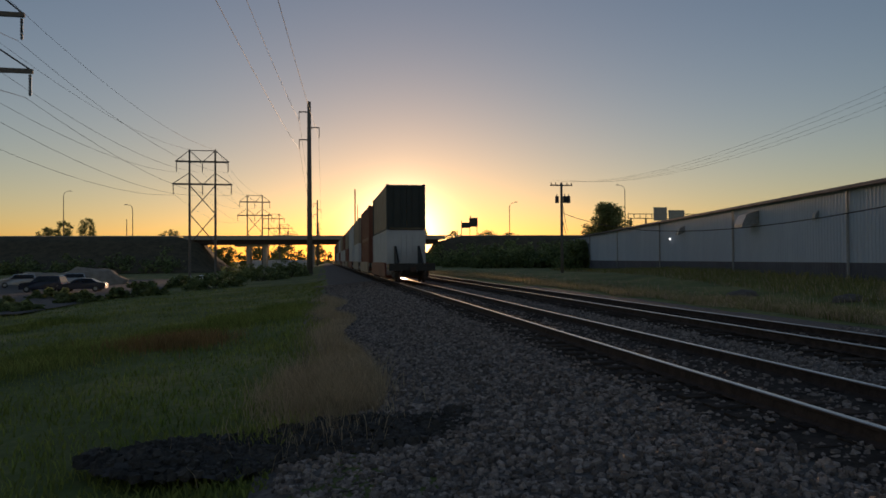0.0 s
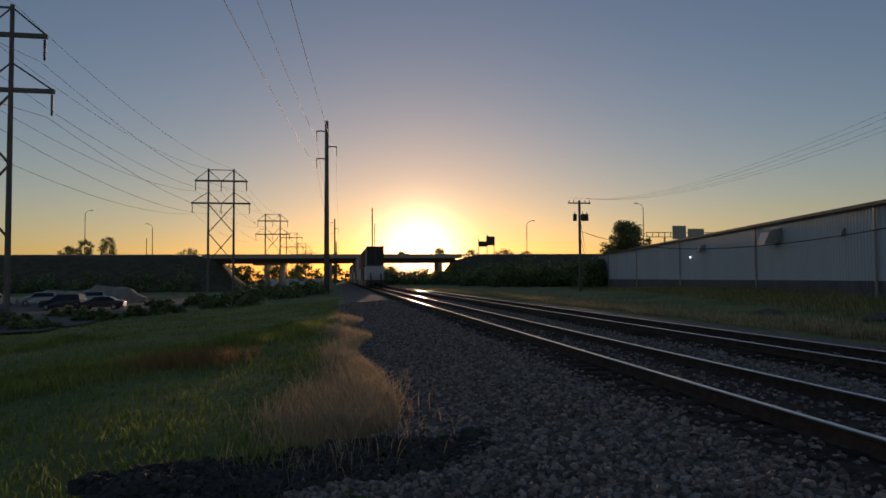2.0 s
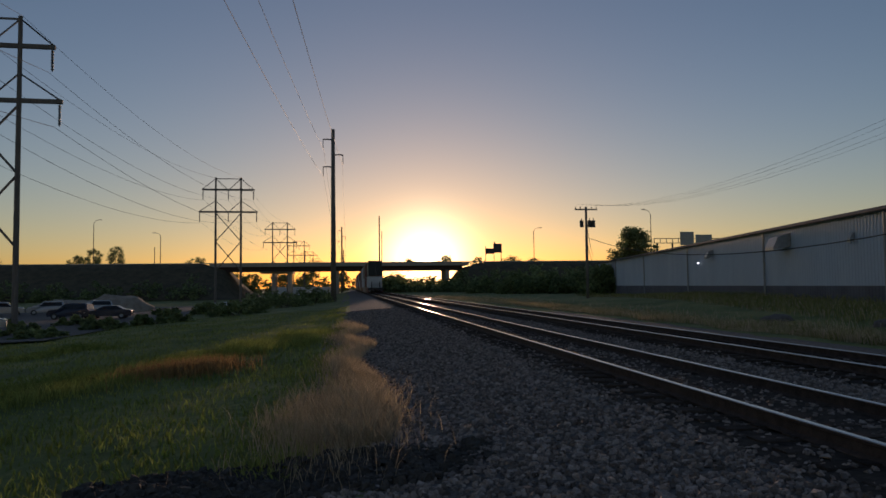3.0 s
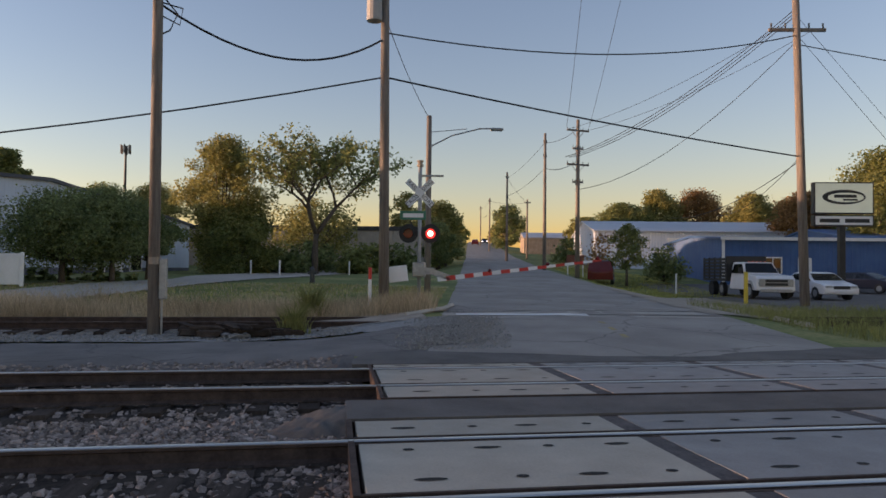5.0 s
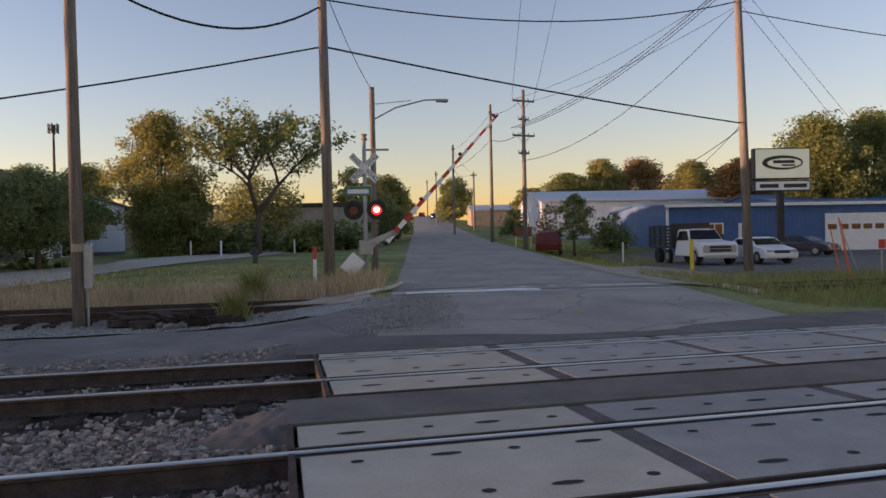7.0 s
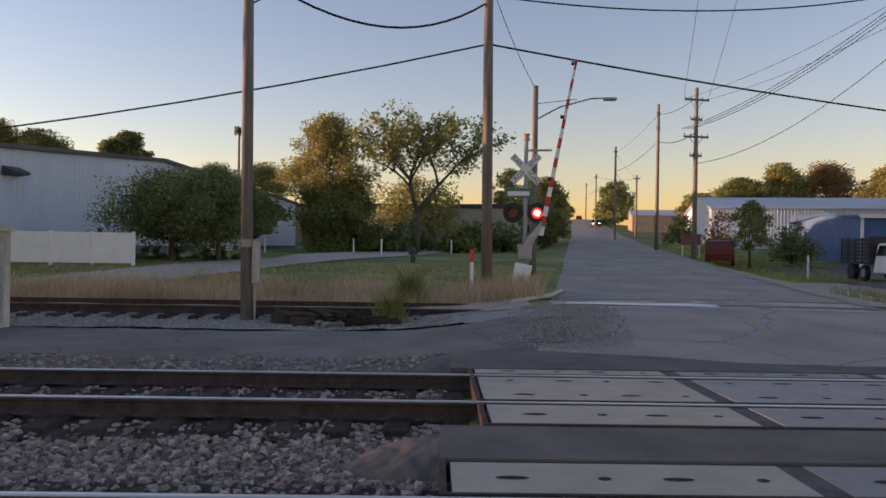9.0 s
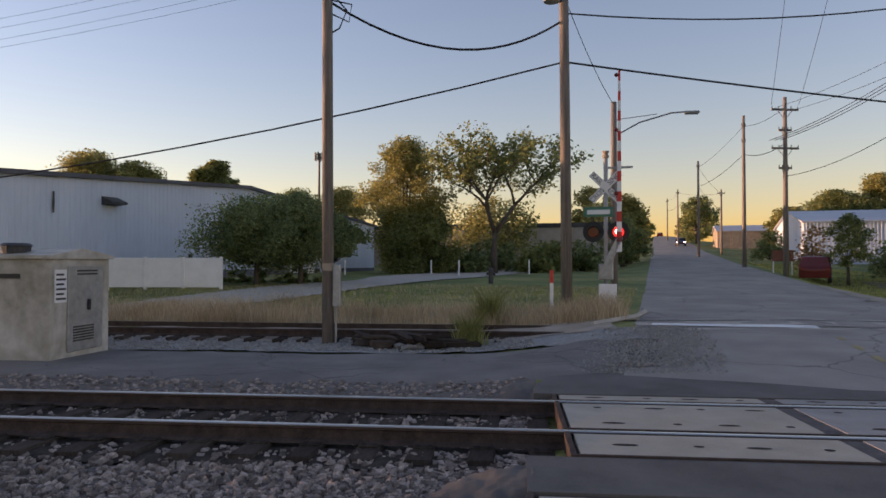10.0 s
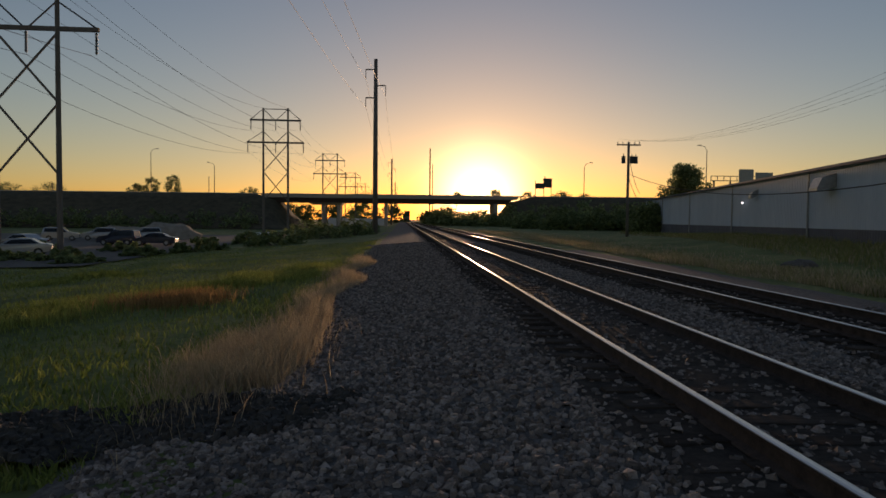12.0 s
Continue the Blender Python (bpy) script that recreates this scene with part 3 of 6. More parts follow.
def gravel_z(x, y):
    return ground_z(x, y) + 0.045 + 0.03 * noise.noise(Vector((x * 1.5, y * 1.5, 7)))


def in_gravel(x, y):
    return 10.7 + 0.4 * noise.noise(Vector((y * 0.7, 2, 2))) < x < 12.55 + 0.15 * noise.noise(Vector((y * 0.9, 8, 2))) and road_v(x, y) > 3.3


gravel = new("pavement", sheet("siding_gravel", list(np.arange(9.6, 15.4, 0.15)), list(np.arange(-3, 12.5, 0.25)), gravel_z, M_LIME, in_gravel))
bed = new("pavement", sheet("siding_bed", list(np.arange(12.3, 14.9, 0.2)), list(np.arange(-1.6, 11, 0.4)), lambda x, y: ground_z(x, y) + 0.05 + 0.03 * noise.noise(Vector((x * 2, y * 2, 8))), M_DIRT, lambda x, y: road_v(x, y) > 3.4))
tagged(bed, "brown dirty bed of the disused siding", "ballast", kind="structure")
tagged(gravel, "strip of pale limestone gravel along the siding", "gravel", kind="structure")


def on_siding():
    x, y = rng.uniform(10.8, 12.7), rng.uniform(0.2, 12)
    return x, y, gravel_z(x, y) + 0.01


stones("gravel_stones", 2600, on_siding, 0.022, M_LIME, "pale limestone pieces along the siding")


shoulder = new("pavement", sheet("track_shoulder", list(np.arange(5.9, 8.1, 0.15)), list(np.arange(0.4, 40, 0.25)), lambda x, y: max(ballast_z(x, y), rough_ground(x, y)) + 0.012, M_BALLAST, lambda x, y: x < 7.7 + 0.3 * noise.noise(Vector((y * 0.6, 5, 1)))))
tagged(shoulder, "grey stone shoulder between the track and the drive", "ballast", kind="structure")


def on_track_edge():
    x, y = rng.uniform(6.0, 7.6), rng.uniform(0.4, 14)
    return x, y, max(ballast_z(x, y), ground_z(x, y)) + 0.01


stones("ballast_stones", 2500, on_track_edge, 0.028, M_STONE, "loose ballast stones at the edge of the drive")
# siding slots are flat strips on the asphalt, their depth shade painted near-black
for x in (12.75, 14.255):
    for dx in (-0.12, 0.07):
        a = (x + dx - 13) / 1
        verts = [(x + dx + q, y, lerp_table(x, ROAD_Z) + 0.009 - 0.012 * abs(road_v(x, y))) for y in np.arange(-9.6, -1.7, 0.4) for q in (0, 0.05)]
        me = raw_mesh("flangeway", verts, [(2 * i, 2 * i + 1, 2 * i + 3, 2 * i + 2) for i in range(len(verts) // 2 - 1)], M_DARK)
        tagged(new("flangeway", me), "flat dark strip painting the shade of the siding's worn flangeway slot across the street", "rail crossing", kind="structure")


for xa, xb in ((12.3, 12.6), (13.0, 13.95), (14.35, 14.62)):
    me = sheet("siding_crossing", list(np.linspace(xa, xb, 5)), list(np.arange(-9.3, -1.7, 0.3)), lambda x, y: lerp_table(x, ROAD_Z) + 0.006 - 0.012 * abs(road_v(x, y)) + 0.006 * noise.noise(Vector((x * 3, y * 3, 6))), M_CONC, lambda x, y: abs(road_v(x, y)) < 3.6 and noise.noise(Vector((x * 0.5, y * 0.9, 14))) < 0.28)
    tagged(new("road", me), "worn pale concrete beside the siding rails in the street", "road", kind="structure")


def street_corner():
    """Crumbs of asphalt and gravel where the drive meets the street."""
    while True:
        x, y = rng.uniform(7.6, 12.6), rng.uniform(-3.6, 0.4)
        v = road_v(x, y)
        if 2.2 < v < 4.6 and rng.random() < 1.2 - abs(v - 3.3):
            return x, y, max(ground_z(x, y) + 0.045, lerp_table(x, ROAD_Z) - 0.012 * v) + 0.004


stones("gravel_stones", 2600, street_corner, 0.014, M_LIME, "crumbled asphalt and pale gravel at the street corner")


def blades(name, n, place, h, w, material, label, lean=0.35):
    """Many single grass blades as thin bent triangles, one mesh."""
    verts, faces = [], []
    for _ in range(n):
        x, y, z, k = place()
        hh = h * k * (0.6 + 0.8 * rng.random())
        a, b = rng.random() * 6.28, rng.random() * 6.28
        dx, dy = math.cos(a) * w * (0.6 + 0.8 * rng.random()), math.sin(a) * w
        lx, ly_ = math.cos(b) * hh * lean, math.sin(b) * hh * lean
        i = len(verts)
        verts += [(x - dx, y - dy, z - 0.02), (x + dx, y + dy, z - 0.02), (x + lx * 0.35 + dx * 0.7, y + ly_ * 0.35 + dy * 0.7, z + hh * 0.6), (x + lx * 0.35 - dx * 0.7, y + ly_ * 0.35 - dy * 0.7, z + hh * 0.6), (x + lx, y + ly_, z + hh)]
        faces += [(i, i + 1, i + 2, i + 3), (i + 3, i + 2, i + 4)]
    return solo(name, raw_mesh(name, verts, faces, material), None, label, "grass", kind="stuff")


def west_edge(y):
    return -3.85 - 0.4 * noise.noise(Vector((y * 0.25, 0, 4))) + 0.15 * math.sin(y * 0.7)


def west_dry():
    y = 8.3 + rng.random() ** 1.5 * 26
    x = west_edge(y) - abs(rng.normal(0, 0.45))
    return x, y, rough_ground(x, y), 1.0 if x < west_edge(y) - 0.3 else 0.6


def west_green():
    y = 6 + rng.random() ** 1.4 * 60
    x = west_edge(y) - 0.8 - rng.random() ** 1.2 * (10 + y * 0.35)
    c = noise.noise(Vector((x * 0.3, y * 0.3, 20)))
    return x, y, rough_ground(x, y), 0.6 + 0.8 * max(0, c + 0.3)


blades("dry_grass", 11000, west_dry, 0.27, 0.004, M_DRY, "tall dry buff grass along the ballast edge", 0.5)
blades("green_grass", 52000, west_green, 0.12, 0.012, M_BLADE, "uneven green grass on the railway bank", 0.6)


def west_tuft():
    x, y = rng.normal(-4.6, 0.45), rng.normal(10.2, 1.3)
    return x, y, rough_ground(x, y), 1.0


blades("dry_grass", 5000, west_tuft, 0.28, 0.004, M_DRY, "thick tuft of buff dry grass at the ballast", 0.55)


# grass where low sun strikes the field; its glow is painted as orange blades
def west_sunlit_patch():
    x, y = rng.normal(-8.6, 0.75), rng.normal(19.6, 0.8)
    return x, y, rough_ground(x, y), 0.6


blades("dry_grass", 2600, west_sunlit_patch, 0.5, 0.009, M_LEAFORG, "patch of grass coloured rusty orange as low sunlight in the green field")


def west_clump():
    k = rnd.randrange(90)
    cx, cy = -5.6 - (k * 0.618 % 1) * 12, 8 + (k * 0.379 % 1) * 26
    x, y = cx + rng.normal(0, 0.5), cy + rng.normal(0, 0.35)
    return x, y, rough_ground(x, y), 0.8 + 0.5 * (k % 3) / 2


blades("green_grass", 24000, west_clump, 0.19, 0.011, M_BLADE, "taller yellow-green clumps in the field", 0.6)


def east_strip():
    y = 12 + rng.random() ** 1.5 * 90
    x = 8.3 + abs(rng.normal(0, 1)) * (1.3 + 0.02 * y) + 0.5 * noise.noise(Vector((y * 0.3, 3, 3)))
    return x, y, rough_ground(x, y), 0.5 + 0.7 * max(0, 0.4 + noise.noise(Vector((x * 0.4, y * 0.25, 5))))


blades("dry_grass", 26000, east_strip, 0.24, 0.009, M_DRY, "dry straw grass strip beside the second track", 0.5)
blades("green_grass", 10000, east_strip, 0.26, 0.01, M_WEED, "green weeds beside the second track", 0.5)


def far_lawn():
    while True:
        x, y = rng.uniform(31, 74), rng.uniform(-27, -10)
        if -13 < road_v(x, y) < -5.2:
            return x, y, rough_ground(x, y), 0.8


blades("lawn_grass", 12000, far_lawn, 0.14, 0.025, M_LAWN, "short green and golden lawn along the street", 0.6)


M_STRAW = mat("straw_litter", (0.24, 0.18, 0.1), (0.5, 0.4, 0.24), 1.2, 0.95, 0.6, fine=14)
straw = new("ground", sheet("dry_verge", list(np.arange(14.4, 17.9, 0.25)), list(np.arange(-2.4, 22, 0.4)), lambda x, y: rough_ground(x, y) + 0.03, M_STRAW, lambda x, y: road_v(x, y) > 3.8 and x < 17.2 + 0.5 * noise.noise(Vector((y * 0.4, 6, 2)))))
tagged(straw, "flattened straw litter under the tall dry grass", "ground", kind="structure")


def verge_dry():
    while True:
        x, y = rng.uniform(14.3, 17.6), rng.uniform(-2.2, 21)
        if road_v(x, y) > 3.9:
            break
    c = noise.noise(Vector((x * 0.5, y * 0.35, 30)))
    return x, y, rough_ground(x, y), 0.55 + 0.6 * max(0, c + 0.4)


def lawn():
    while True:
        x, y = rng.uniform(15.5, 27), rng.uniform(-6, 20)
        if road_v(x, y) > 4.0:
            return x, y, rough_ground(x, y), 0.7


blades("dry_grass", 20000, verge_dry, 0.5, 0.007, M_DRY, "tall straw-coloured grass behind the siding", 0.45)
blades("lawn_grass", 14000, lawn, 0.09, 0.012, M_LAWN, "short green lawn beside the street", 0.6)


blades("dry_grass", 9000, lawn, 0.13, 0.01, M_DRY, "short dry straw mixed into the lawn", 0.7)


def right_verge():
    while True:
        x, y = rng.uniform(8.4, 19), rng.uniform(-24, -10)
        if road_v(x, y) < -4.6 and x - 8 > (-10 - y) * 0.05:
            return x, y, rough_ground(x, y), 0.7 + 0.5 * rng.random()


blades("green_grass", 12000, right_verge, 0.32, 0.007, M_WEED, "weedy grass on the corner of the crossing", 0.5)


def under_wall():
    y = rng.uniform(16, 100)
    x = 19.3 + (y - 20.9) * 0.1978 - rng.uniform(0.3, 6)
    return x, y, rough_ground(x, y), 1.0


blades("dry_grass", 6000, under_wall, 0.22, 0.012, M_DRY, "dry yellow grass strip along the warehouse wall", 0.5)
blades("green_grass", 12000, under_wall, 0.32, 0.014, M_WEED, "tall green weeds below the warehouse wall", 0.5)


def tracked_weed(x, y, h, n, label):
    def place():
        a, r = rng.random() * 6.28, abs(rng.normal(0, h * 0.28))
        return x + r * math.cos(a), y + r * math.sin(a), ground_z(x, y) + 0.05, 1.0 - r / h * 0.6
    return blades("weed", n, place, h, 0.012, M_WEED, label, 0.55)


tracked_weed(11.9, 1.5, 0.6, 420, "leafy green weed growing at the gravel edge")
tracked_weed(15.2, 1.2, 0.8, 450, "tall green weed behind the siding")
tracked_weed(10.9, 9.7, 0.45, 300, "small dry weed beside the siding")

# kerb, stop line, street corner
bm = bm_new()
pts = [(16.5, -2.9), (14.9, -2.35), (14.1, -1.7), (13.6, -1.2)]
for (xa, ya), (xb, yb) in zip(pts, pts[1:]):
    tube(bm, [(xa, ya, ground_z(xa, ya) + 0.05), (xb, yb, ground_z(xb, yb) + 0.05)], 0.07, 4)
solo("kerb", bm, M_CONC, "curved pale concrete kerb at the street corner", "kerb", kind="structure")
for (xa, ya), (xb, yb) in (((19.2, -12.35), (16.9, -11.95)), ((16.6, -11.85), (15.4, -11.55)), ((13.2, -11.2), (11.4, -10.95))):
    bm = bm_new()
    tube(bm, [(xa, ya, ground_z(xa, ya) + 0.03), ((xa + xb) / 2, (ya + yb) / 2 + 0.04, ground_z(xb, yb) + 0.06), (xb, yb, ground_z(xb, yb) + 0.03)], 0.1, 5)
    solo("kerb", bm, M_CONC, "broken piece of concrete kerb at the parking entrance", "kerb", kind="structure")
tagged(new("stop_line", strip("stop_line", 0.05, 3.35, [12.45, 12.65, 12.9], M_WHITE, 0.008, 8)), "worn white stop line painted on the asphalt", "road marking", kind="structure")
for k in range(3):
    tagged(new("centre_line", strip("centre_line", -0.06, 0.06, [8.6 + k * 1.1, 9.1 + k * 1.1], M_FADEDLINE, 0.006, 2)), "faded yellow centre line on the asphalt", "road marking", kind="structure")


def lot(name, outline, dz, material, label):
    bm = bm_new()
    prism(bm, outline, "z", dz - 0.3, dz)
    return solo(name, bm, material, label, "pavement", kind="structure")


def yard_sheet(xa, xb, ya, yb, dz, material, label, keep, step=0.5):
    me = sheet("yard", list(np.arange(xa, xb, step)), list(np.arange(ya, yb, step)), lambda x, y: ground_z(x, y) + dz, material, keep)
    return tagged(new("pavement", me), label, "pavement", kind="structure")


yard_sheet(19, 46, -60, -12, 0.05, M_ASPH2, "dark asphalt parking lot of the garage", lambda x, y: road_v(x, y) < -9.5 and x - y * 0.2 < 52)
yard_sheet(13.5, 31, -22, -8, 0.025, M_DIRT, "pale gravel entrance beside the street", lambda x, y: -9.8 < road_v(x, y) < -3.5 - 0.3 * noise.noise(Vector((x, 1, 1))), 0.25)
yard_sheet(17, 62, -6, 20, 0.045, M_CONC, "pale concrete driveway in front of the warehouse", lambda x, y: lerp_table(x, NEAR_EDGE) < y < lerp_table(x, FAR_EDGE) and road_v(x, y) > 2.5, 0.25)


# ---- poles and wires ----
def pole(name, x, y, z, top, r0, r1, label, lean=(0, 0), group=""):
    t = thing(name, pose(x, y, z), label, "utility pole", group)
    bm = bm_new()
    h = top - z
    tube(bm, [(0, 0, -0.6), (lean[0] * 0.5, lean[1] * 0.5, h * 0.5), (lean[0], lean[1], h)], [r0, (r0 + r1) / 2, r1], 12)
    part("shaft", bm, M_POLE, t, smooth=True)
    return t


def insulator(bm, p, r=0.05, h=0.25):
    for k in range(4):
        rod(bm, (p[0], p[1], p[2] - h * k / 4), (p[0], p[1], p[2] - h * (k + 0.8) / 4), r, r * 0.5, 6)


def wire(a, b, sag, r, label="", n=14):
    a, b = Vector(a), Vector(b)
    pts = [a.lerp(b, i / n) - Vector((0, 0, sag * 4 * (i / n) * (1 - i / n))) for i in range(n + 1)]
    bm = bm_new()
    tube(bm, pts, r, 4)
    return solo("overhead_wire", bm, M_WIRE, label or "thin black overhead wire along the street", "wire", "overhead wires")


pL = pole("utility_pole", 12.16, 4.54, -0.28, 11.9, 0.13, 0.1, "weathered grey wooden utility pole beside the siding", (0.05, 0.1))
bm = bm_new()
box(bm, -0.1, 0.06, -0.27, -0.11, 0.85, 1.75, 0.02)
part("meter_box", bm, M_GALV, pL, "grey metal cable box")
bm = bm_new()
rod(bm, (-0.02, -0.17, 0.0), (-0.02, -0.17, 0.9), 0.025)
part("conduit", bm, M_GALV, pL)
bm = bm_new()
rod(bm, (0, 0, 1.62), (0, 0, 1.78), 0.14, 0.139, 12)
part("band", bm, M_DIRT, pL, "pale worn tag band")
pM = pole("utility_pole", 17.64, -0.93, 0.1, 12.1, 0.165, 0.12, "brown wooden utility pole carrying a transformer", (0.0, 0.1))
bm = bm_new()
rod(bm, (-0.1, 0.42, 8.9), (-0.1, 0.42, 9.75), 0.24, 0.24, 14)
rod(bm, (-0.1, 0.42, 9.75), (-0.1, 0.42, 9.9), 0.24, 0.1, 14)
part("transformer", bm, M_GREY, pM, "grey drum transformer")
bm = bm_new()
box(bm, -1.2, 1.2, 0.16, 0.26, 11.62, 11.76, 0.01)
part("crossarm", bm, M_POLE, pM)
bm = bm_new()
box(bm, -0.1, 0.1, 0.1, 0.2, 9.1, 9.5)
part("bracket", bm, M_STEELDK, pM)
pR = pole("utility_pole", 22.4, -18.9, 0.0, 13.6, 0.2, 0.14, "tall warm brown wooden utility pole at the parking lot", (0.25, 0.25))
bm = bm_new()
box(bm, -1.2, 1.2, -0.06, 0.06, 11.55, 11.68, m=pose(0.2, 0.2, 0, 0, 0, 80))
part("crossarm", bm, M_POLE, pR)
for k in (-1.1, -0.5, 0.5, 1.1):
    bm = bm_new()
    insulator(bm, (0.2 + k * 0.17, 0.2 + k * 0.98, 11.9), 0.05, 0.25)
    part("insulator", bm, M_STEELDK, pR)

lampP = pole("street_light_pole", 22.9, -3.0, 0.3, 7.3, 0.13, 0.1, "wooden pole with a street light arm")
bm = bm_new()
tube(bm, [(0, 0, 5.75), (0, -0.9, 6.25), (-0.1, -2.0, 6.55), (-0.1, -2.5, 6.58)], 0.03, 6)
tube(bm, [(0, 0, 6.35), (-0.1, -1.5, 6.52)], 0.015, 5)
part("arm", bm, M_GALV, lampP)
bm = bm_new()
box(bm, -0.22, 0.04, -2.95, -2.45, 6.5, 6.6, 0.03)
part("lamp_head", bm, M_GALV, lampP)


def line_pole(x, y, z, top, arms, label):
    p = pole("utility_pole", x, y, z, top, 0.17, 0.11, label, group="poles along the street")
    h = top - z
    for k, (dz, w) in enumerate(arms):
        bm = bm_new()
        box(bm, -0.05, 0.05, -w, w, h - dz - 0.06, h - dz + 0.06, m=pose(0, 0, 0, 0, 0, 11))
        rod(bm, (0, 0, h - dz - 0.6), (0.1, -w * 0.6, h - dz), 0.02, n=4)
        rod(bm, (0, 0, h - dz - 0.6), (-0.1, w * 0.6, h - dz), 0.02, n=4)
        part("crossarm", bm, M_POLE, p)
        for q in (-0.95, -0.45, 0.45, 0.95):
            bm = bm_new()
            insulator(bm, (-q * w * 0.19, q * w, h - dz + 0.2), 0.035, 0.16)
            part("insulator", bm, M_STEELDK, p)
    return p


line_pole(41.4, -15.8, 0.9, 11.6, [(0.75, 0.85), (2.0, 0.4), (3.1, 0.85), (4.3, 0.4)], "wooden pole with several crossarms and insulators")
line_pole(53.4, -17.2, 1.2, 13.0, [(0.8, 0.15), (2.0, 0.15)], "slim wooden pole beside the street")
line_pole(78.4, -20.2, 2.2, 13.1, [(0.6, 0.2)], "slim wooden pole beside the street")
line_pole(92.3, -26.7, 2.8, 11.3, [(0.5, 0.5)], "wooden pole beside the street")
line_pole(122.7, -28.1, 4.4, 14.5, [(0.6, 0.3)], "distant wooden pole beside the street")
line_pole(162.2, -34.8, 6.6, 16.5, [(0.6, 0.3)], "distant wooden pole beside the street")

wire((12.2, 4.6, 7.2), (17.64, -0.8, 8.47), 0.95, 0.03, "thick black sagging cable")
wire((17.64, -0.95, 8.68), (22.6, -18.7, 11.4), 0.75, 0.024, "black cable across the street")
wire((17.64, -0.9, 7.28), (22.5, -18.7, 6.2), 0.12, 0.03, "thick black cable across the street")
wire((17.64, -0.85, 7.28), (20.05, 69.1, 6.2), 3.65, 0.026, "black cable running along the tracks", 24)
wire((22.9, -3.0, 7.2), (17.7, -0.95, 9.0), 0.2, 0.012, "thin black service wire at the lamp")
bm = bm_new()
tube(bm, [(12.2, 4.5, 7.35), (12.3, 4.2, 7.0), (12.25, 4.35, 6.6), (12.2, 4.5, 6.5)], 0.02, 5)
tube(bm, [(12.2, 4.5, 7.2), (12.35, 4.1, 7.15), (12.3, 4.15, 6.75), (12.2, 4.5, 6.9)], 0.018, 5)
solo("cable_loop", bm, M_WIRE, "loose loops of black cable on the pole", "wire")
for k, q in enumerate((-0.8, 0.8)):
    wire((41.4, -15.8 + q, 10.9), (22.5, -18.7 + q, 11.7), 0.5, 0.012)
    wire((41.4, -15.8 + q, 11.1), (26.0, -12.0 + q * 1.5, 18.0), 0.3, 0.012)
for k in range(3):
    wire((41.4, -15.5 + 0.3 * k, 9.0), (22.6, -18.6, 12.2 + 0.15 * k), 0.8, 0.02, "bundled black cable above the street")
wire((41.4, -15.8, 6.8), (22.5, -18.7, 11.2), 1.3, 0.018)
wire((22.4, -18.8, 6.3), (48, -30, 5.8), 0.7, 0.02)
wire((22.4, -18.8, 6.1), (44, -24, 5.2), 0.7, 0.02)
wire((22.6, -18.7, 11.0), (18.0, -45.0, 9.0), 0.8, 0.022)
wire((22.6, -18.7, 11.4), (34, -40, 2.5), 0.0, 0.012, "taut thin guy wire of the pole")
wire((22.6, -18.7, 12.2), (34.5, -40, 4.5), 0.0, 0.012, "taut thin guy wire of the pole")
poles_x = [(41.4, -15.8, 11.0), (53.4, -17.2, 12.2), (78.4, -20.2, 12.4), (92.3, -26.7, 10.8), (122.7, -28.1, 13.9), (162.2, -34.8, 16.0)]
for a, b in zip(poles_x, poles_x[1:]):
    wire(a, b, 0.3, 0.018)
    wire((a[0], a[1], a[2] - 2.2), (b[0], b[1], b[2] - 2.2), 0.35, 0.025)

# ---- warehouse with corrugated walls: built in its own axes, x along the street, y along the long wall ----
W_AT = pose(19.34, 20.9, 0, 0, 0, -11.2)
wh = thing("warehouse", W_AT, "long low warehouse with pale ribbed metal walls and a grey band", "warehouse")


def ribbed(length, z0, z1, pitch=0.3, depth=0.02, tops=None):
    """Ribbed sheet along +x, outside towards -y."""
    bm = bm_new()
    xs, ys = [], []
    x = 0.0
    while x < length:
        xs += [x, x + pitch * 0.62, x + pitch * 0.72, x + pitch * 0.9]
        ys += [0, 0, -depth, -depth]
        x += pitch
    xs, ys = [min(v, length) for v in xs] + [length], ys + [0]
    prev = None
    for a, b in zip(xs, ys):
        zt = tops(a) if tops else z1
        cur = (bm.verts.new((a, b, z0)), bm.verts.new((a, b, zt)))
        if prev:
            bm.faces.new((prev[0], cur[0], cur[1], prev[1]))
        prev = cur
    return bm


WH_L, WH_W, EAVE, RIDGE = 94.0, 40.5, 4.78, 6.1


def gable_z(a):
    return EAVE + (RIDGE - EAVE) * (1 - abs(a - WH_W / 2) / (WH_W / 2))


part("end_wall", ribbed(WH_W, 1.1, EAVE, tops=gable_z), M_SIDING, wh, "pale blue-grey ribbed metal wall")
part("end_wall_base", ribbed(WH_W, -0.8, 1.1), M_BAND, wh, "dark grey lower wall band")
part("side_wall", ribbed(WH_L, 1.1, EAVE), M_SIDING, wh, "pale ribbed metal wall", at=pose(0, WH_L, 0, 0, 0, -90))
part("side_wall_base", ribbed(WH_L, -0.8, 1.1), M_BAND, wh, "dark grey lower wall band", at=pose(0, WH_L, 0, 0, 0, -90))
bm = bm_new()
box(bm, WH_W - 0.1, WH_W, 0, WH_L, -0.8, EAVE)
box(bm, 0.05, WH_W, WH_L - 0.1, WH_L, -0.8, EAVE)
part("rear_wall", bm, M_SIDING, wh)
bm = bm_new()
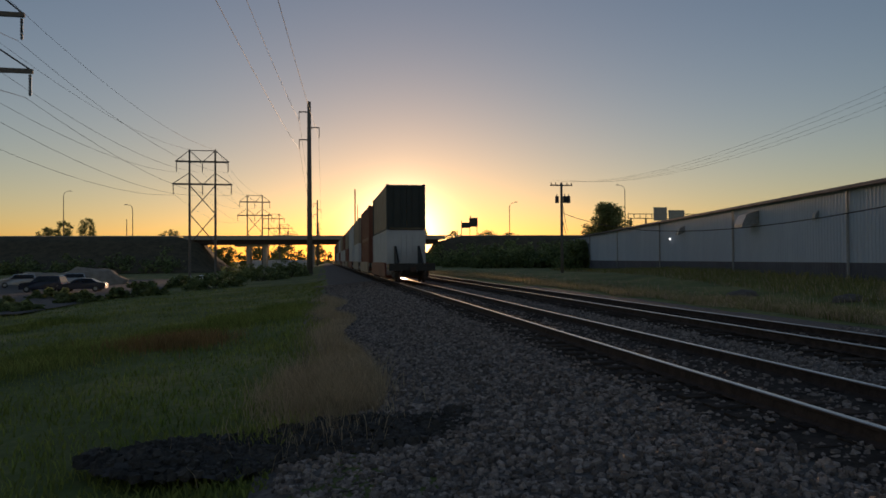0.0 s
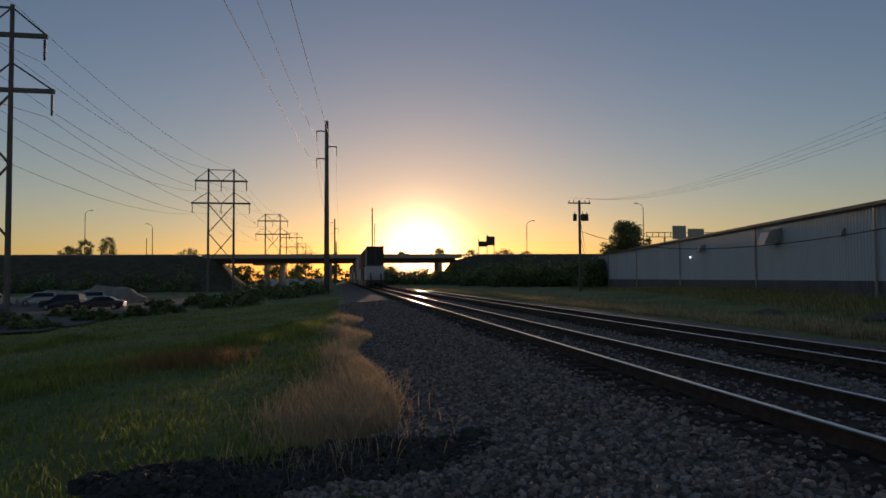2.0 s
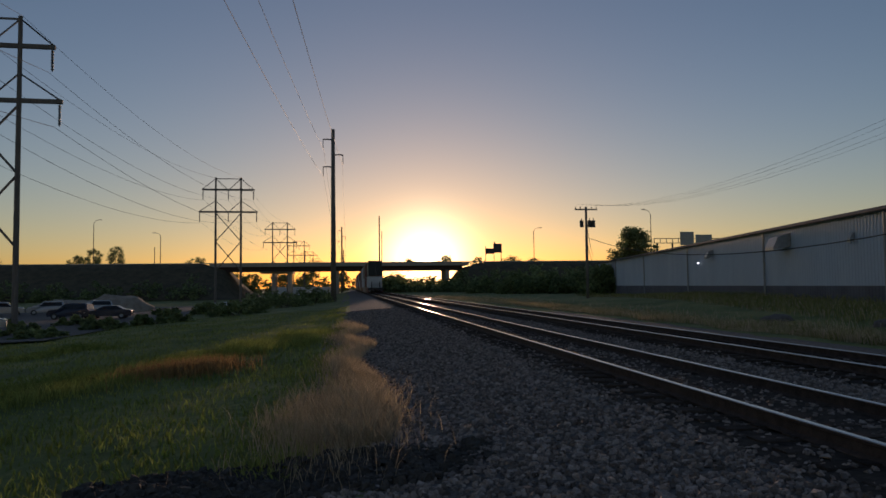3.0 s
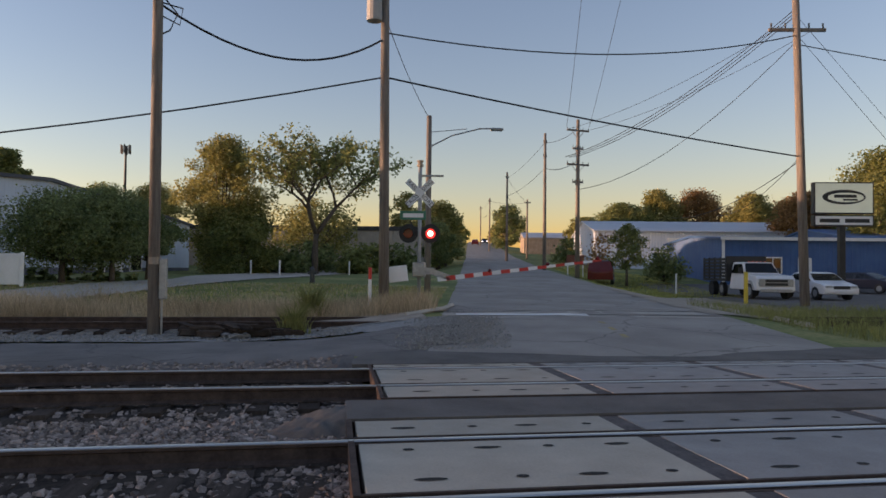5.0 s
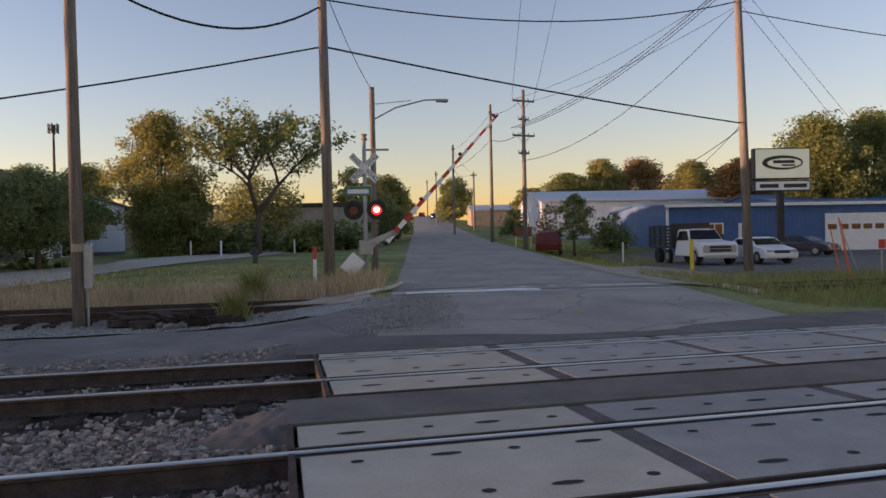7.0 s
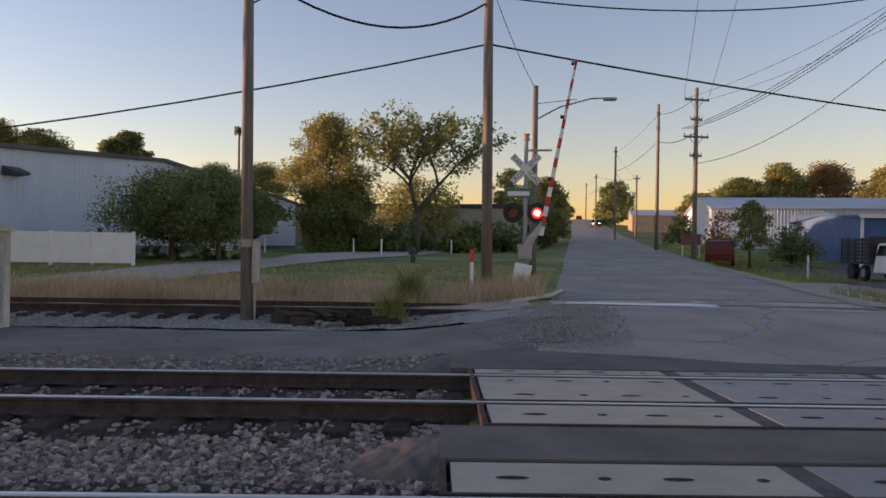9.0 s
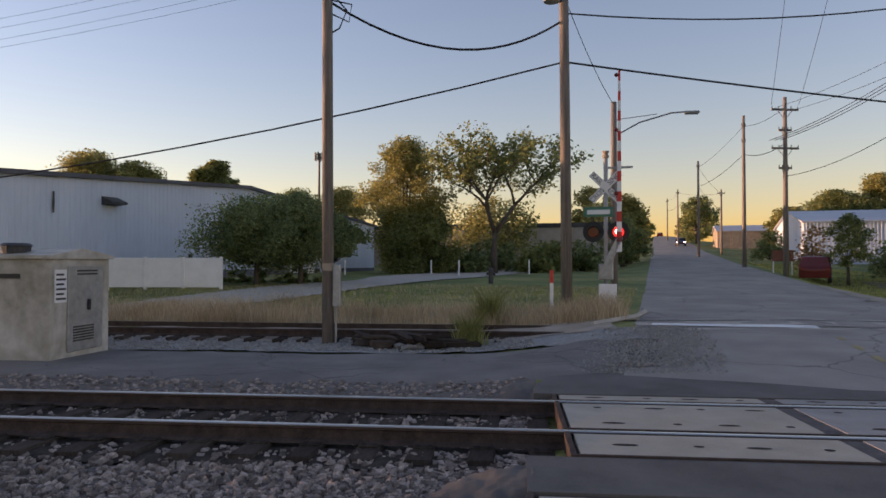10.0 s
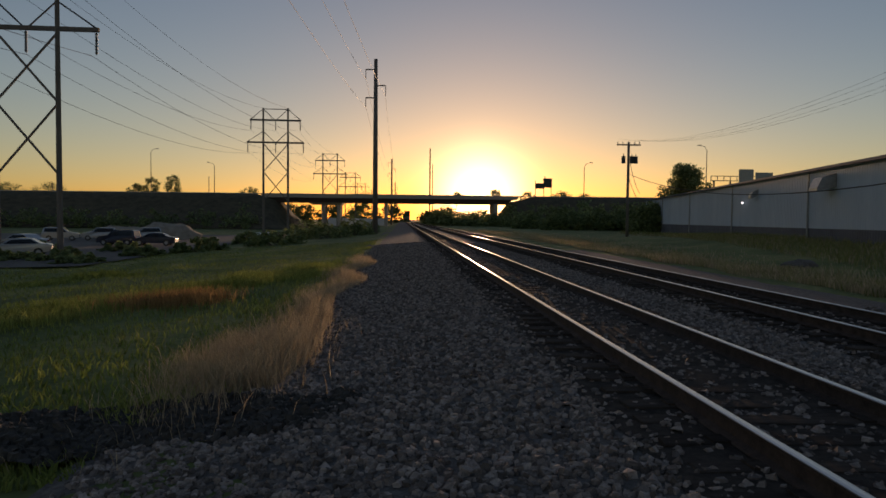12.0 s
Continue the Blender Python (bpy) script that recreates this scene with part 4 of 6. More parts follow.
prism(bm, [(-0.25, EAVE - 0.05), (WH_W / 2, RIDGE), (WH_W + 0.25, EAVE - 0.05), (WH_W + 0.25, EAVE + 0.14), (WH_W / 2, RIDGE + 0.2), (-0.25, EAVE + 0.14)], "y", -0.2, WH_L + 0.2)
part("roof", bm, M_ROOF, wh, "grey metal roof with dark trim")
bm = bm_new()
rod(bm, (-0.3, -0.2, EAVE + 0.0), (-0.3, WH_L, EAVE + 0.0), 0.09, n=6)
part("gutter", bm, M_ROOF, wh)
for yy in (9.5, 24, 42, 60, 78):
    bm = bm_new()
    box(bm, -0.14, -0.04, yy - 0.05, yy + 0.05, -0.5, EAVE - 0.1)
    part("downspout", bm, M_GREY, wh)
for yy, s in ((20.5, 1.1), (35, 0.6), (12.5, 0.25)):
    bm = bm_new()
    prism(bm, [(-0.02, 3.6), (-s, 3.35), (-s, 3.55), (-s * 0.75, 3.6 + s * 0.5), (-0.02, 3.75 + s * 0.6)], "y", yy - s * 0.6, yy + s * 0.6)
    part("vent_hood", bm, M_GALV, wh, "sloping metal vent hood")
bm = bm_new()
prism(bm, [(-0.02, 4.15), (-0.6, 4.22), (-0.6, 4.3), (-0.02, 4.55)], "x", 8.3, 9.3)
part("vent_hood", bm, M_STEELDK, wh, "dark wall vent hood")
for xx, za, zb, rr in ((5.6, 3.6, 4.5, 0.04), (15.6, 2.7, 3.7, 0.03), (1.8, 0.2, 1.6, 0.06), (14.6, 1.5, 2.0, 0.1)):
    part("wall_pipe", rod(bm_new(), (xx, -0.08, za), (xx, -0.08, zb), rr, n=8), M_STEELDK, wh)
part("wall_pipe", tube(bm_new(), [(15.6, -0.08, 2.75), (15.45, -0.2, 2.6), (15.3, -0.2, 2.65)], 0.025, 5), M_STEELDK, wh)
for xa, xb in ((30.0, 31.6), (25.5, 26.4)):
    bm = bm_new()
    box(bm, xa, xb, -0.08, -0.03, 0.9, 2.1)
    w = part("window", bm, M_GLASS, wh, "dark office window")
    bm = bm_new()
    for a, b, c, d in ((xa - 0.08, xa, 0.82, 2.18), (xb, xb + 0.08, 0.82, 2.18), (xa, xb, 0.82, 0.9), (xa, xb, 2.1, 2.18)):
        box(bm, a, b, -0.12, -0.03, c, d)
    part("window_frame", bm, M_WHITE, w)
bm = bm_new()
box(bm, 27.9, 28.9, -0.09, -0.03, 0.2, 2.25)
d = part("door", bm, M_WHITE, wh, "white entrance door")
bm = bm_new()
rod(bm, (28.75, -0.13, 1.25), (28.75, -0.05, 1.25), 0.03, n=6)
part("door_handle", bm, M_STEELDK, d)
bm = bm_new()
bmesh.ops.create_uvsphere(bm, u_segments=8, v_segments=6, radius=0.12, matrix=Matrix.Translation((27.5, -0.2, 2.35)))
part("wall_lamp", bm, M_AMBER, wh, "lit amber wall lamp")
bm = bm_new()
bmesh.ops.create_uvsphere(bm, u_segments=8, v_segments=6, radius=0.1, matrix=Matrix.Translation((-0.3, 38.0, 3.1)))
part("wall_lamp", bm, M_LAMP, wh, "small lit white wall lamp")

# white vinyl fence
fence = thing("vinyl_fence", pose(23.9, 16.75, 0.42, 0, 0, -83.6), "white vinyl screen fence on the lawn edge", "fence")
for k in range(3):
    bm = bm_new()
    box(bm, k * 1.51 + 0.06, k * 1.51 + 1.45, -0.025, 0.025, 0.1, 1.28, 0.01)
    part("panel", bm, M_WHITE, fence)
for k in range(4):
    bm = bm_new()
    box(bm, k * 1.51 - 0.06, k * 1.51 + 0.06, -0.06, 0.06, -0.1, 1.33, 0.015)
    part("post", bm, M_WHITE, fence)

# signal cabinet
cab = thing("signal_cabinet", pose(8.75, 8.5, -0.22, 0, 0, 0), "stained pale metal railway signal cabinet by the drive", "signal cabinet")
bm = bm_new()
box(bm, 0, 1.75, 0, 1.6, 0, 1.8, 0.015)
part("body", bm, M_CAB, cab, "pale rust-stained painted metal")
bm = bm_new()
prism(bm, [(-0.06, 1.79), (1.81, 1.79), (1.81, 1.85), (0.87, 1.98), (-0.06, 1.85)], "y", -0.06, 1.66)
part("roof", bm, M_CAB, cab)
bm = bm_new()
box(bm, 0.45, 1.5, -0.03, -0.004, 0.12, 1.66, 0.01)
dr = part("door", bm, M_GALV, cab, "grey metal access door")
bm = bm_new()
box(bm, 1.0, 1.06, -0.08, -0.03, 0.85, 1.05, 0.01)
part("handle", bm, M_BLACK, dr)
bm = bm_new()
for k in range(6):
    box(bm, 0.6, 1.2, -0.045, -0.03, 0.3 + k * 0.05, 0.325 + k * 0.05)
for k in range(2):
    box(bm, 0.7, 1.3, -0.045, -0.03, 1.5 + k * 0.06, 1.53 + k * 0.06)
part("louvre", bm, M_STEELDK, dr)
bm = bm_new()
box(bm, 0.1, 0.42, -0.02, -0.004, 1.02, 1.6)
pl = part("notice_plate", bm, M_WHITE, cab, "white notice plate with rows of small print")
bm = bm_new()
for k in range(6):
    box(bm, 0.13, 0.39 - 0.05 * (k % 2), -0.0225, -0.021, 1.07 + k * 0.085, 1.105 + k * 0.085)
part("print", bm, M_BLACK, pl)
bm = bm_new()
rod(bm, (0.35, 0.9, 1.85), (0.35, 0.9, 2.02), 0.22, 0.24, 12)
rod(bm, (0.35, 0.9, 2.02), (0.35, 0.9, 2.07), 0.28, 0.2, 12)
part("vent_cap", bm, M_STEELDK, cab, "dark round roof vent")
bm = bm_new()
box(bm, -0.014, -0.004, 0.55, 1.0, 1.45, 1.53)
part("print", bm, M_BLACK, cab)

# rubble of old ties beside the pole
for k in range(16):
    bm = bm_new()
    half, thick = rnd.uniform(0.2, 0.75), rnd.uniform(0.03, 0.07)
    box(bm, -half, half, -thick * 1.4, thick * 1.4, -thick, thick, 0.01)
    for v in bm.verts:
        v.co += Vector((rnd.uniform(-0.1, 0.1), rnd.uniform(-0.025, 0.025), rnd.uniform(-0.02, 0.02)))
    solo("broken_tie", bm, M_TIE, "splintered piece of weathered tie lying in the gravel", "railway tie", "pile of broken ties",
         at=pose(11.7 + rnd.uniform(-0.45, 0.45), 2.75 + rnd.uniform(-1.0, 1.1), ground_z(11.7, 3) + 0.09 + 0.012 * k, rnd.uniform(-8, 8), rnd.uniform(-9, 9), 80 + rnd.uniform(-60, 60)))
for k in range(8):
    bm = bm_new()
    bmesh.ops.create_icosphere(bm, subdivisions=1, radius=0.13)
    for v in bm.verts:
        v.co = Vector((v.co.x * rnd.uniform(0.8, 1.6), v.co.y * rnd.uniform(0.7, 1.4), v.co.z * 0.55))
    solo("concrete_lump", bm, M_LIME, "pale broken concrete lump in the gravel", "rubble", "pile of broken ties",
         at=pose(11.6 + rnd.uniform(-0.4, 0.4), 2.6 + rnd.uniform(-0.9, 0.9), ground_z(11.7, 3) + 0.1, 0, 0, rnd.uniform(0, 360)))


# ---- crossing signal with gate ----
sg = thing("crossing_signal", pose(17.78, -2.04, 0.08, 0, 0, -11.2), "crossing signal mast with crossbuck, red lights and gate", "crossing signal")
bm = bm_new()
rod(bm, (0, 0, 0), (0, 0, 4.45), 0.06, n=12)
part("mast", bm, M_GREY, sg, "silver painted steel mast", smooth=True)
bm = bm_new()
rod(bm, (0, 0, 0), (0, 0, 0.25), 0.2, 0.12, 12)
box(bm, -0.2, 0.2, -0.2, 0.2, 0, 0.06, 0.01)
part("base", bm, M_GALV, sg)
bm = bm_new()
rod(bm, (0, 0, 4.45), (0, 0, 4.52), 0.1, 0.1, 12)
rod(bm, (0, 0, 4.52), (0, 0, 4.64), 0.06, 0.11, 12)
part("bell", bm, M_DIRT, sg)
bm = bm_new()
box(bm, -0.03, 0.03, -0.75, 0.06, 4.13, 4.19, 0.01)
part("bracket", bm, M_GALV, sg)


def text_mesh(body, size, material):
    cu = bpy.data.curves.new("print", "FONT")
    cu.body, cu.size, cu.align_x, cu.align_y, cu.extrude = body, size, "CENTER", "CENTER", 0.002
    tmp = bpy.data.objects.new("print", cu)
    scene.collection.objects.link(tmp)
    bpy.context.view_layer.update()
    me = bpy.data.meshes.new_from_object(tmp.evaluated_get(bpy.context.evaluated_depsgraph_get()))
    bpy.data.objects.remove(tmp)
    bpy.data.curves.remove(cu)
    me.materials.clear()
    me.materials.append(material)
    return me


FACE = pose(0, 0, 0, 90, 0, -90)  # writing that faces -x
for ang, words, k in ((45, ("RAIL", "ROAD"), 0), (-45, ("CROS", "SING"), 1)):
    turn = Matrix.Translation((-0.09 - 0.02 * k, 0, 3.6)) @ Matrix.Rotation(radians(ang), 4, "X")
    bm = bm_new()
    box(bm, -0.008, 0.008, -0.56, 0.56, -0.1, 0.1, 0.003)
    b = part("crossbuck_blade", bm, M_WHITE, sg, "white crossbuck blade with black letters", at=turn)
    for word, q in zip(words, (0.33, -0.33)):
        part("print", text_mesh(word, 0.19, M_BLACK), None, b, at=pose(-0.0105, q, 0) @ FACE)
bm = bm_new()
box(bm, -0.07, -0.055, -0.2, 0.62, 2.76, 3.04, 0.003)
st = part("street_sign", bm, M_GREEN, sg, "green and white sign plate")
bm = bm_new()
box(bm, -0.074, -0.0705, -0.12, 0.52, 2.83, 2.96)
part("print", bm, M_WHITE, st)
bm = bm_new()
box(bm, -0.03, 0.03, -0.5, 0.5, 2.3, 2.36, 0.005)
part("light_bar", bm, M_BLACK, sg)
for sy, lit in ((0.35, False), (-0.35, True)):
    bm = bm_new()
    rod(bm, (-0.02, sy, 2.33), (0.0, sy, 2.33), 0.3, 0.3, 24)
    dsc = part("light_disc", bm, M_BLACK, sg, "black round background disc")
    bm = bm_new()
    rod(bm, (-0.08, sy, 2.33), (-0.02, sy, 2.33), 0.15, 0.16, 20)
    ln = part("lens", bm, M_REDLIT if lit else M_REDOFF, dsc, "lit red lens" if lit else "dark red lens")
    bm = bm_new()
    tube(bm, [(-0.08 - 0.0, sy + 0.165 * math.cos(a), 2.33 + 0.165 * math.sin(a)) for a in np.linspace(0.1, 3.04, 12)], 0.012, 4)
    for a0 in np.linspace(0.2, 2.94, 9):
        rod(bm, (-0.02, sy + 0.165 * math.cos(a0), 2.33 + 0.165 * math.sin(a0)), (-0.24, sy + 0.165 * math.cos(a0), 2.33 + 0.165 * math.sin(a0)), 0.03, n=4)
    part("hood", bm, M_BLACK, dsc)
    if lit:
        bm = bm_new()
        rod(bm, (-0.1, sy, 2.33), (-0.081, sy, 2.33), 0.085, 0.09, 16)
        part("bulb", bm, M_REDHOT, dsc, "glowing bulb")
bm = bm_new()
box(bm, -0.18, 0.18, -0.2, 0.2, 0.95, 1.42, 0.03)
part("gate_motor", bm, M_GALV, sg, "grey gate mechanism box")
# the gate turns about the mast's motor; its poses are in the mast's space
gate = new("gate_arm")
gate.parent = sg
gate["label"] = "red and white striped gate arm with counterweight"
bm = bm_new()
prism(bm, [(0.15, -0.16), (-0.35, -0.2), (-0.95, -0.48), (-0.95, -0.3), (-0.35, 0.0), (0.15, 0.12)], "x", 0.22, 0.26)
prism(bm, [(0.15, -0.16), (-0.35, -0.2), (-0.95, -0.48), (-0.95, -0.3), (-0.35, 0.0), (0.15, 0.12)], "x", -0.26, -0.22)
ga = part("arm_support", bm, M_GALV, gate, "grey steel arm support")
bm = bm_new()
box(bm, -0.34, -0.28, 0.35, 0.95, -0.32, 0.18, 0.015)
part("counterweight", bm, M_WHITE, gate, "white counterweight plate")
for k in range(18):
    bm = bm_new()
    w0, w1 = 0.075 - 0.0025 * k, 0.075 - 0.0025 * (k + 1)
    box(bm, -0.26, -0.235, -0.55 - 0.284 * (k + 1), -0.55 - 0.284 * k, -0.38 - w0, -0.38 + w0)
    part("arm_stripe", bm, M_RED if k % 2 else M_WHITE, gate)
for yy in (-2.2, -4.0, -5.55):
    bm = bm_new()
    bmesh.ops.create_uvsphere(bm, u_segments=10, v_segments=6, radius=0.06, matrix=Matrix.Translation((-0.25, yy, -0.3)))
    part("arm_light", bm, M_REDOFF, gate, "red gate arm light")


# ---- trees and shrubs ----
def leaf_cloud(centres, n, size, squash=0.8):
    """Leaves scattered in clumps round the given (x, y, z, r) centres."""
    verts, faces = [], []
    tot = sum(c[3] ** 2 for c in centres)
    for cx, cy, cz, r in centres:
        k = max(6, int(n * r * r / tot))
        d = np.clip(rng.normal(0, 0.5, (k, 3)), -0.85, 0.85) * r
        d[:, 2] *= squash
        for x, y, z in d:
            s = size * (0.6 + 0.8 * rng.random())
            a, b = rng.random() * 6.28, rng.normal(0, 0.7)
            ux, uy, uz = math.cos(a) * s, math.sin(a) * s, math.sin(b) * s * 0.6
            vx, vy, vz = -math.sin(a) * s * 0.6 * math.cos(b), math.cos(a) * s * 0.6 * math.cos(b), s * 0.6 * (0.4 + abs(math.sin(b)))
            px_, py_, pz_ = cx + x, cy + y, cz + z
            i = len(verts)
            verts += [(px_ - ux, py_ - uy, pz_ - uz), (px_ + vx, py_ + vy, pz_ - vz), (px_ + ux, py_ + uy, pz_ + uz), (px_ - vx, py_ - vy, pz_ + vz)]
            faces.append((i, i + 1, i + 2, i + 3))
    return verts, faces


def tree(name, x, y, z, h, w, leaf, label, n=5000, size=0.16, trunk=0.3, clumps=34, fork=0.3, shape=0.0, category="tree", low=0.35, group=""):
    """Tapered trunk, limbs that reach into the crown, and leaf clumps at the limbs' ends."""
    t = thing(name, pose(x, y, z), label, category, group)
    bm = bm_new()
    tube(bm, [(0, 0, -0.3), (0.05 * w * 0.1, 0, h * fork * 0.5), (0.02 * h, 0.0, h * fork)], [trunk * 1.25, trunk, trunk * 0.75], 8)
    centres = []
    for k in range(clumps):
        a = k * 2.4 + rnd.uniform(-0.4, 0.4)
        u = (k + 0.5) / clumps
        zz = h * (low + (0.97 - low) * u)
        prof = math.sin(math.pi * min(1, max(0.06, (0.12 + 0.86 * u)))) ** (0.7 + shape)
        rr = w * 0.5 * prof * rnd.uniform(0.35, 0.98)
        cr = w * rnd.uniform(0.07, 0.2)
        p = Vector((rr * math.cos(a), rr * math.sin(a), zz - cr * 0.4))
        centres.append((p.x, p.y, p.z, cr))
        if k % 2 == 0:
            s = Vector((0.02 * h, 0, h * fork * rnd.uniform(0.85, 1.0)))
            m = s.lerp(p, 0.5) + Vector((0, 0, -0.04 * h))
            tube(bm, [s, m, p], [trunk * 0.5, trunk * 0.25, trunk * 0.07], 5)
    part("trunk", bm, M_BARK, t, smooth=True)
    v, f = leaf_cloud(centres, int(n * 2.6), size * 0.56)
    part("crown", raw_mesh("crown", v, f, leaf), None, t)
    return t


def shrub(name, x, y, z, h, w, leaf, label, n=2500, size=0.1, clumps=16, category="shrub", group="", wy=None):
    t = thing(name, pose(x, y, z), label, category, group)
    centres = []
    wy = wy or w
    for k in range(clumps):
        a = k * 2.4
        u = (k + 0.5) / clumps
        rr = 0.5 * math.sqrt(u) * 0.85
        cr = min(h, w) * rnd.uniform(0.16, 0.28)
        zz = max(cr * 0.5, h * (1 - 0.55 * u) * rnd.uniform(0.6, 1.0) - cr * 0.6)
        centres.append((rr * w * math.cos(a), rr * wy * math.sin(a), zz, cr))
        centres.append((rr * w * math.cos(a + 1), rr * wy * math.sin(a + 1), zz * 0.45, cr * 0.9))
    v, f = leaf_cloud(centres, n, size)
    part("foliage", raw_mesh("foliage", v, f, leaf), None, t)
    bm = bm_new()
    for c in centres[::3]:
        tube(bm, [(0, 0, -0.1), (c[0] * 0.5, c[1] * 0.5, c[2] * 0.6), (c[0], c[1], c[2])], [0.05, 0.035, 0.01], 4)
    part("stem", bm, M_BARK, t)
    return t


def limb_tree(x, y, z, h, leaf, label, seed, n_leaf=7, size=0.13, spread=0.5, levels=5, trunk=0.3, fork=0.3):
    """An open tree: limbs fork again and again and carry small leaf tufts at their ends."""
    r = random.Random(seed)
    t = thing("tree", pose(x, y, z), label, "tree")
    bm = bm_new()
    tips = []

    def grow(p, d, length, rad, lv):
        q = p + d * length
        mid = p.lerp(q, 0.5) + Vector((r.uniform(-1, 1), r.uniform(-1, 1), 0)) * length * 0.06
        tube(bm, [p, mid, q], [rad, rad * 0.85, rad * 0.68], 6 if lv < 2 else 4)
        if lv >= levels - 2:
            tips.append((q.x, q.y, q.z, length * 0.55))
            tips.append((mid.x, mid.y, mid.z, length * 0.4))
        if lv == levels:
            return
        k = 3 if lv < 3 else 2
        a0 = r.uniform(0, 6.28)
        for i in range(k):
            a = a0 + i * math.tau / k + r.uniform(-0.4, 0.4)
            side = Vector((math.cos(a), math.sin(a), 0))
            nd = (d * (1.0 - 0.15 * lv * 0.2) + side * spread * r.uniform(0.7, 1.25) + Vector((0, 0, 0.12))).normalized()
            grow(q, nd, length * r.uniform(0.68, 0.85), rad * 0.6, lv + 1)

    grow(Vector((0, 0, -0.2)), Vector((0.02, 0, 1)), h * fork, trunk, 0)
    part("trunk", bm, M_BARK, t, smooth=True)
    v, f = leaf_cloud(tips, len(tips) * n_leaf, size, 0.9)
    part("crown", raw_mesh("crown", v, f, leaf), None, t)
    return t


limb_tree(47.6, 1.9, 0.6, 12.2, M_LEAF, "spreading thin-leaved tree with open limbs", 5, 24, 0.11, 0.85, 5, 0.3, 0.27)
tree("tree", 48.8, 8.6, 0.5, 10.6, 6.4, M_LEAFYEL, "tall tree turning yellow at the top", 16000, 0.14, 0.28, 90, 0.25, low=0.12)
tree("tree", 47.4, 7.4, 0.5, 5.4, 6.0, M_LEAF, "green lower growth below the yellowing tree", 9000, 0.14, 0.2, 40, 0.2, low=0.1)
tree("tree", 78.7, 36.8, 0.8, 13.4, 6.5, M_LEAF, "green tree behind the warehouse roof", 16000, 0.26, 0.3, 60)
tree("tree", 91, 60.5, 0.8, 16.8, 13, M_LEAFYEL, "yellow-green tree behind the warehouse roof", 16000, 0.26, 0.3, 60)
tree("tree", 91.5, 54.5, 0.8, 15.4, 11, M_LEAFYEL, "yellow-green tree behind the warehouse roof", 16000, 0.26, 0.3, 60)
tree("tree", 70.3, 24, 0.8, 8.8, 7.5, M_LEAF, "green tree behind the warehouse corner", 9000, 0.16, 0.25, 40)
tree("tree", 70.9, 18.9, 0.8, 8.9, 7.5, M_LEAFYEL, "yellowing tree behind the warehouse corner", 9000, 0.16, 0.25, 40)
tree("tree", 66, 2.5, 0.9, 7.2, 9.5, M_LEAFYEL, "low golden tree above the wall", 3000, 0.22, 0.25, 26)
tree("tree", 84, -8.9, 2.2, 9.0, 8.5, M_LEAFYEL, "golden tree beside the street", 3500, 0.26, 0.3, 28, low=0.2)
tree("tree", 70, -11.2, 1.6, 7.0, 5.5, M_LEAFYEL, "orange and green tree beside the street", 3500, 0.2, 0.25, 28, low=0.15)
tree("tree", 64, -9.6, 1.2, 4.6, 4.5, M_LEAFDK, "dark green tree at the street's edge", 3000, 0.16, 0.2, 22, low=0.1)
tree("tree", 27.6, 12.0, 0.45, 4.0, 5.6, M_LEAFDK, "low spreading dark green tree before the warehouse", 13000, 0.09, 0.13, 60, 0.28, low=0.36)
tree("tree", 28.6, 10.3, 0.5, 4.2, 4.6, M_LEAFDK, "low spreading dark green tree before the warehouse", 10000, 0.09, 0.12, 54, 0.28, low=0.36)
tree("tree", 30.2, 9.2, 0.55, 3.4, 3.0, M_LEAFDK, "small dark green tree at the driveway", 5000, 0.1, 0.1, 34, 0.3, low=0.45)
shrub("hedge", 29.5, 12.6, 0.4, 0.9, 2.0, M_LEAFDK, "low dark hedge along the warehouse wall", 2500, 0.08, 16, wy=9.0)
for i, (xx, yy, hh, ww, lf) in enumerate(((52.3, 6.9, 2.8, 4.5, M_LEAFDK), (54.9, 2.2, 3.0, 5.5, M_LEAFDK), (56.3, -2.1, 3.2, 4.5, M_LEAF), (54.5, 8.4, 2.8, 4.0, M_LEAFDK), (57.5, -5.2, 2.8, 4.0, M_LEAFDK), (50.5, 4.6, 2.4, 4.0, M_LEAFDK), (51, -1.0, 1.9, 3.0, M_LEAF))):
    shrub("shrub", xx, yy, ground_z(xx, yy), hh, ww, lf, "dark green shrub growing before the wall", 2200, 0.15, 14, group="shrubs before the wall")
for xx, yy, hh, ww, lf, lb in ((59.6, -55.6, 13.6, 11, M_LEAF, "tall dull green tree behind the garage"), (60.8, -63.3, 15.0, 11.5, M_LEAF, "tall dull green tree behind the garage"), (56, -72, 14, 11, M_LEAFYEL, "tall golden tree behind the garage"), (70, -54, 10, 8, M_LEAFORG, "brownish tree behind the garage"),
                               (78.5, -62.4, 9.5, 9, M_LEAFORG, "brownish tree behind the long shed"), (98.5, -43.7, 9.0, 9, M_LEAF, "green tree behind the long shed"), (99, -49.8, 11.6, 9, M_LEAFYEL, "golden tree behind the long shed"), (100.3, -57.5, 12.4, 11, M_LEAFORG, "brownish gold tree behind the long shed"), (89.4, -59.9, 11.6, 8.5, M_LEAFYEL, "golden tree behind the long shed"), (88.4, -65, 11, 8.5, M_LEAFYEL, "golden tree behind the long shed"), (96, -37, 6.5, 7, M_LEAFYEL, "low golden tree behind the long shed")):
    tree("tree", xx, yy, ground_z(xx, yy) - 0.1, hh, ww, lf, lb, 13000, 0.24, 0.35, 70, low=0.15)
shrub("shrub", 47.7, -19.9, 1.0, 3.9, 2.2, M_LEAFORG, "tall reddish brown shrub", 900, 0.1, 14)
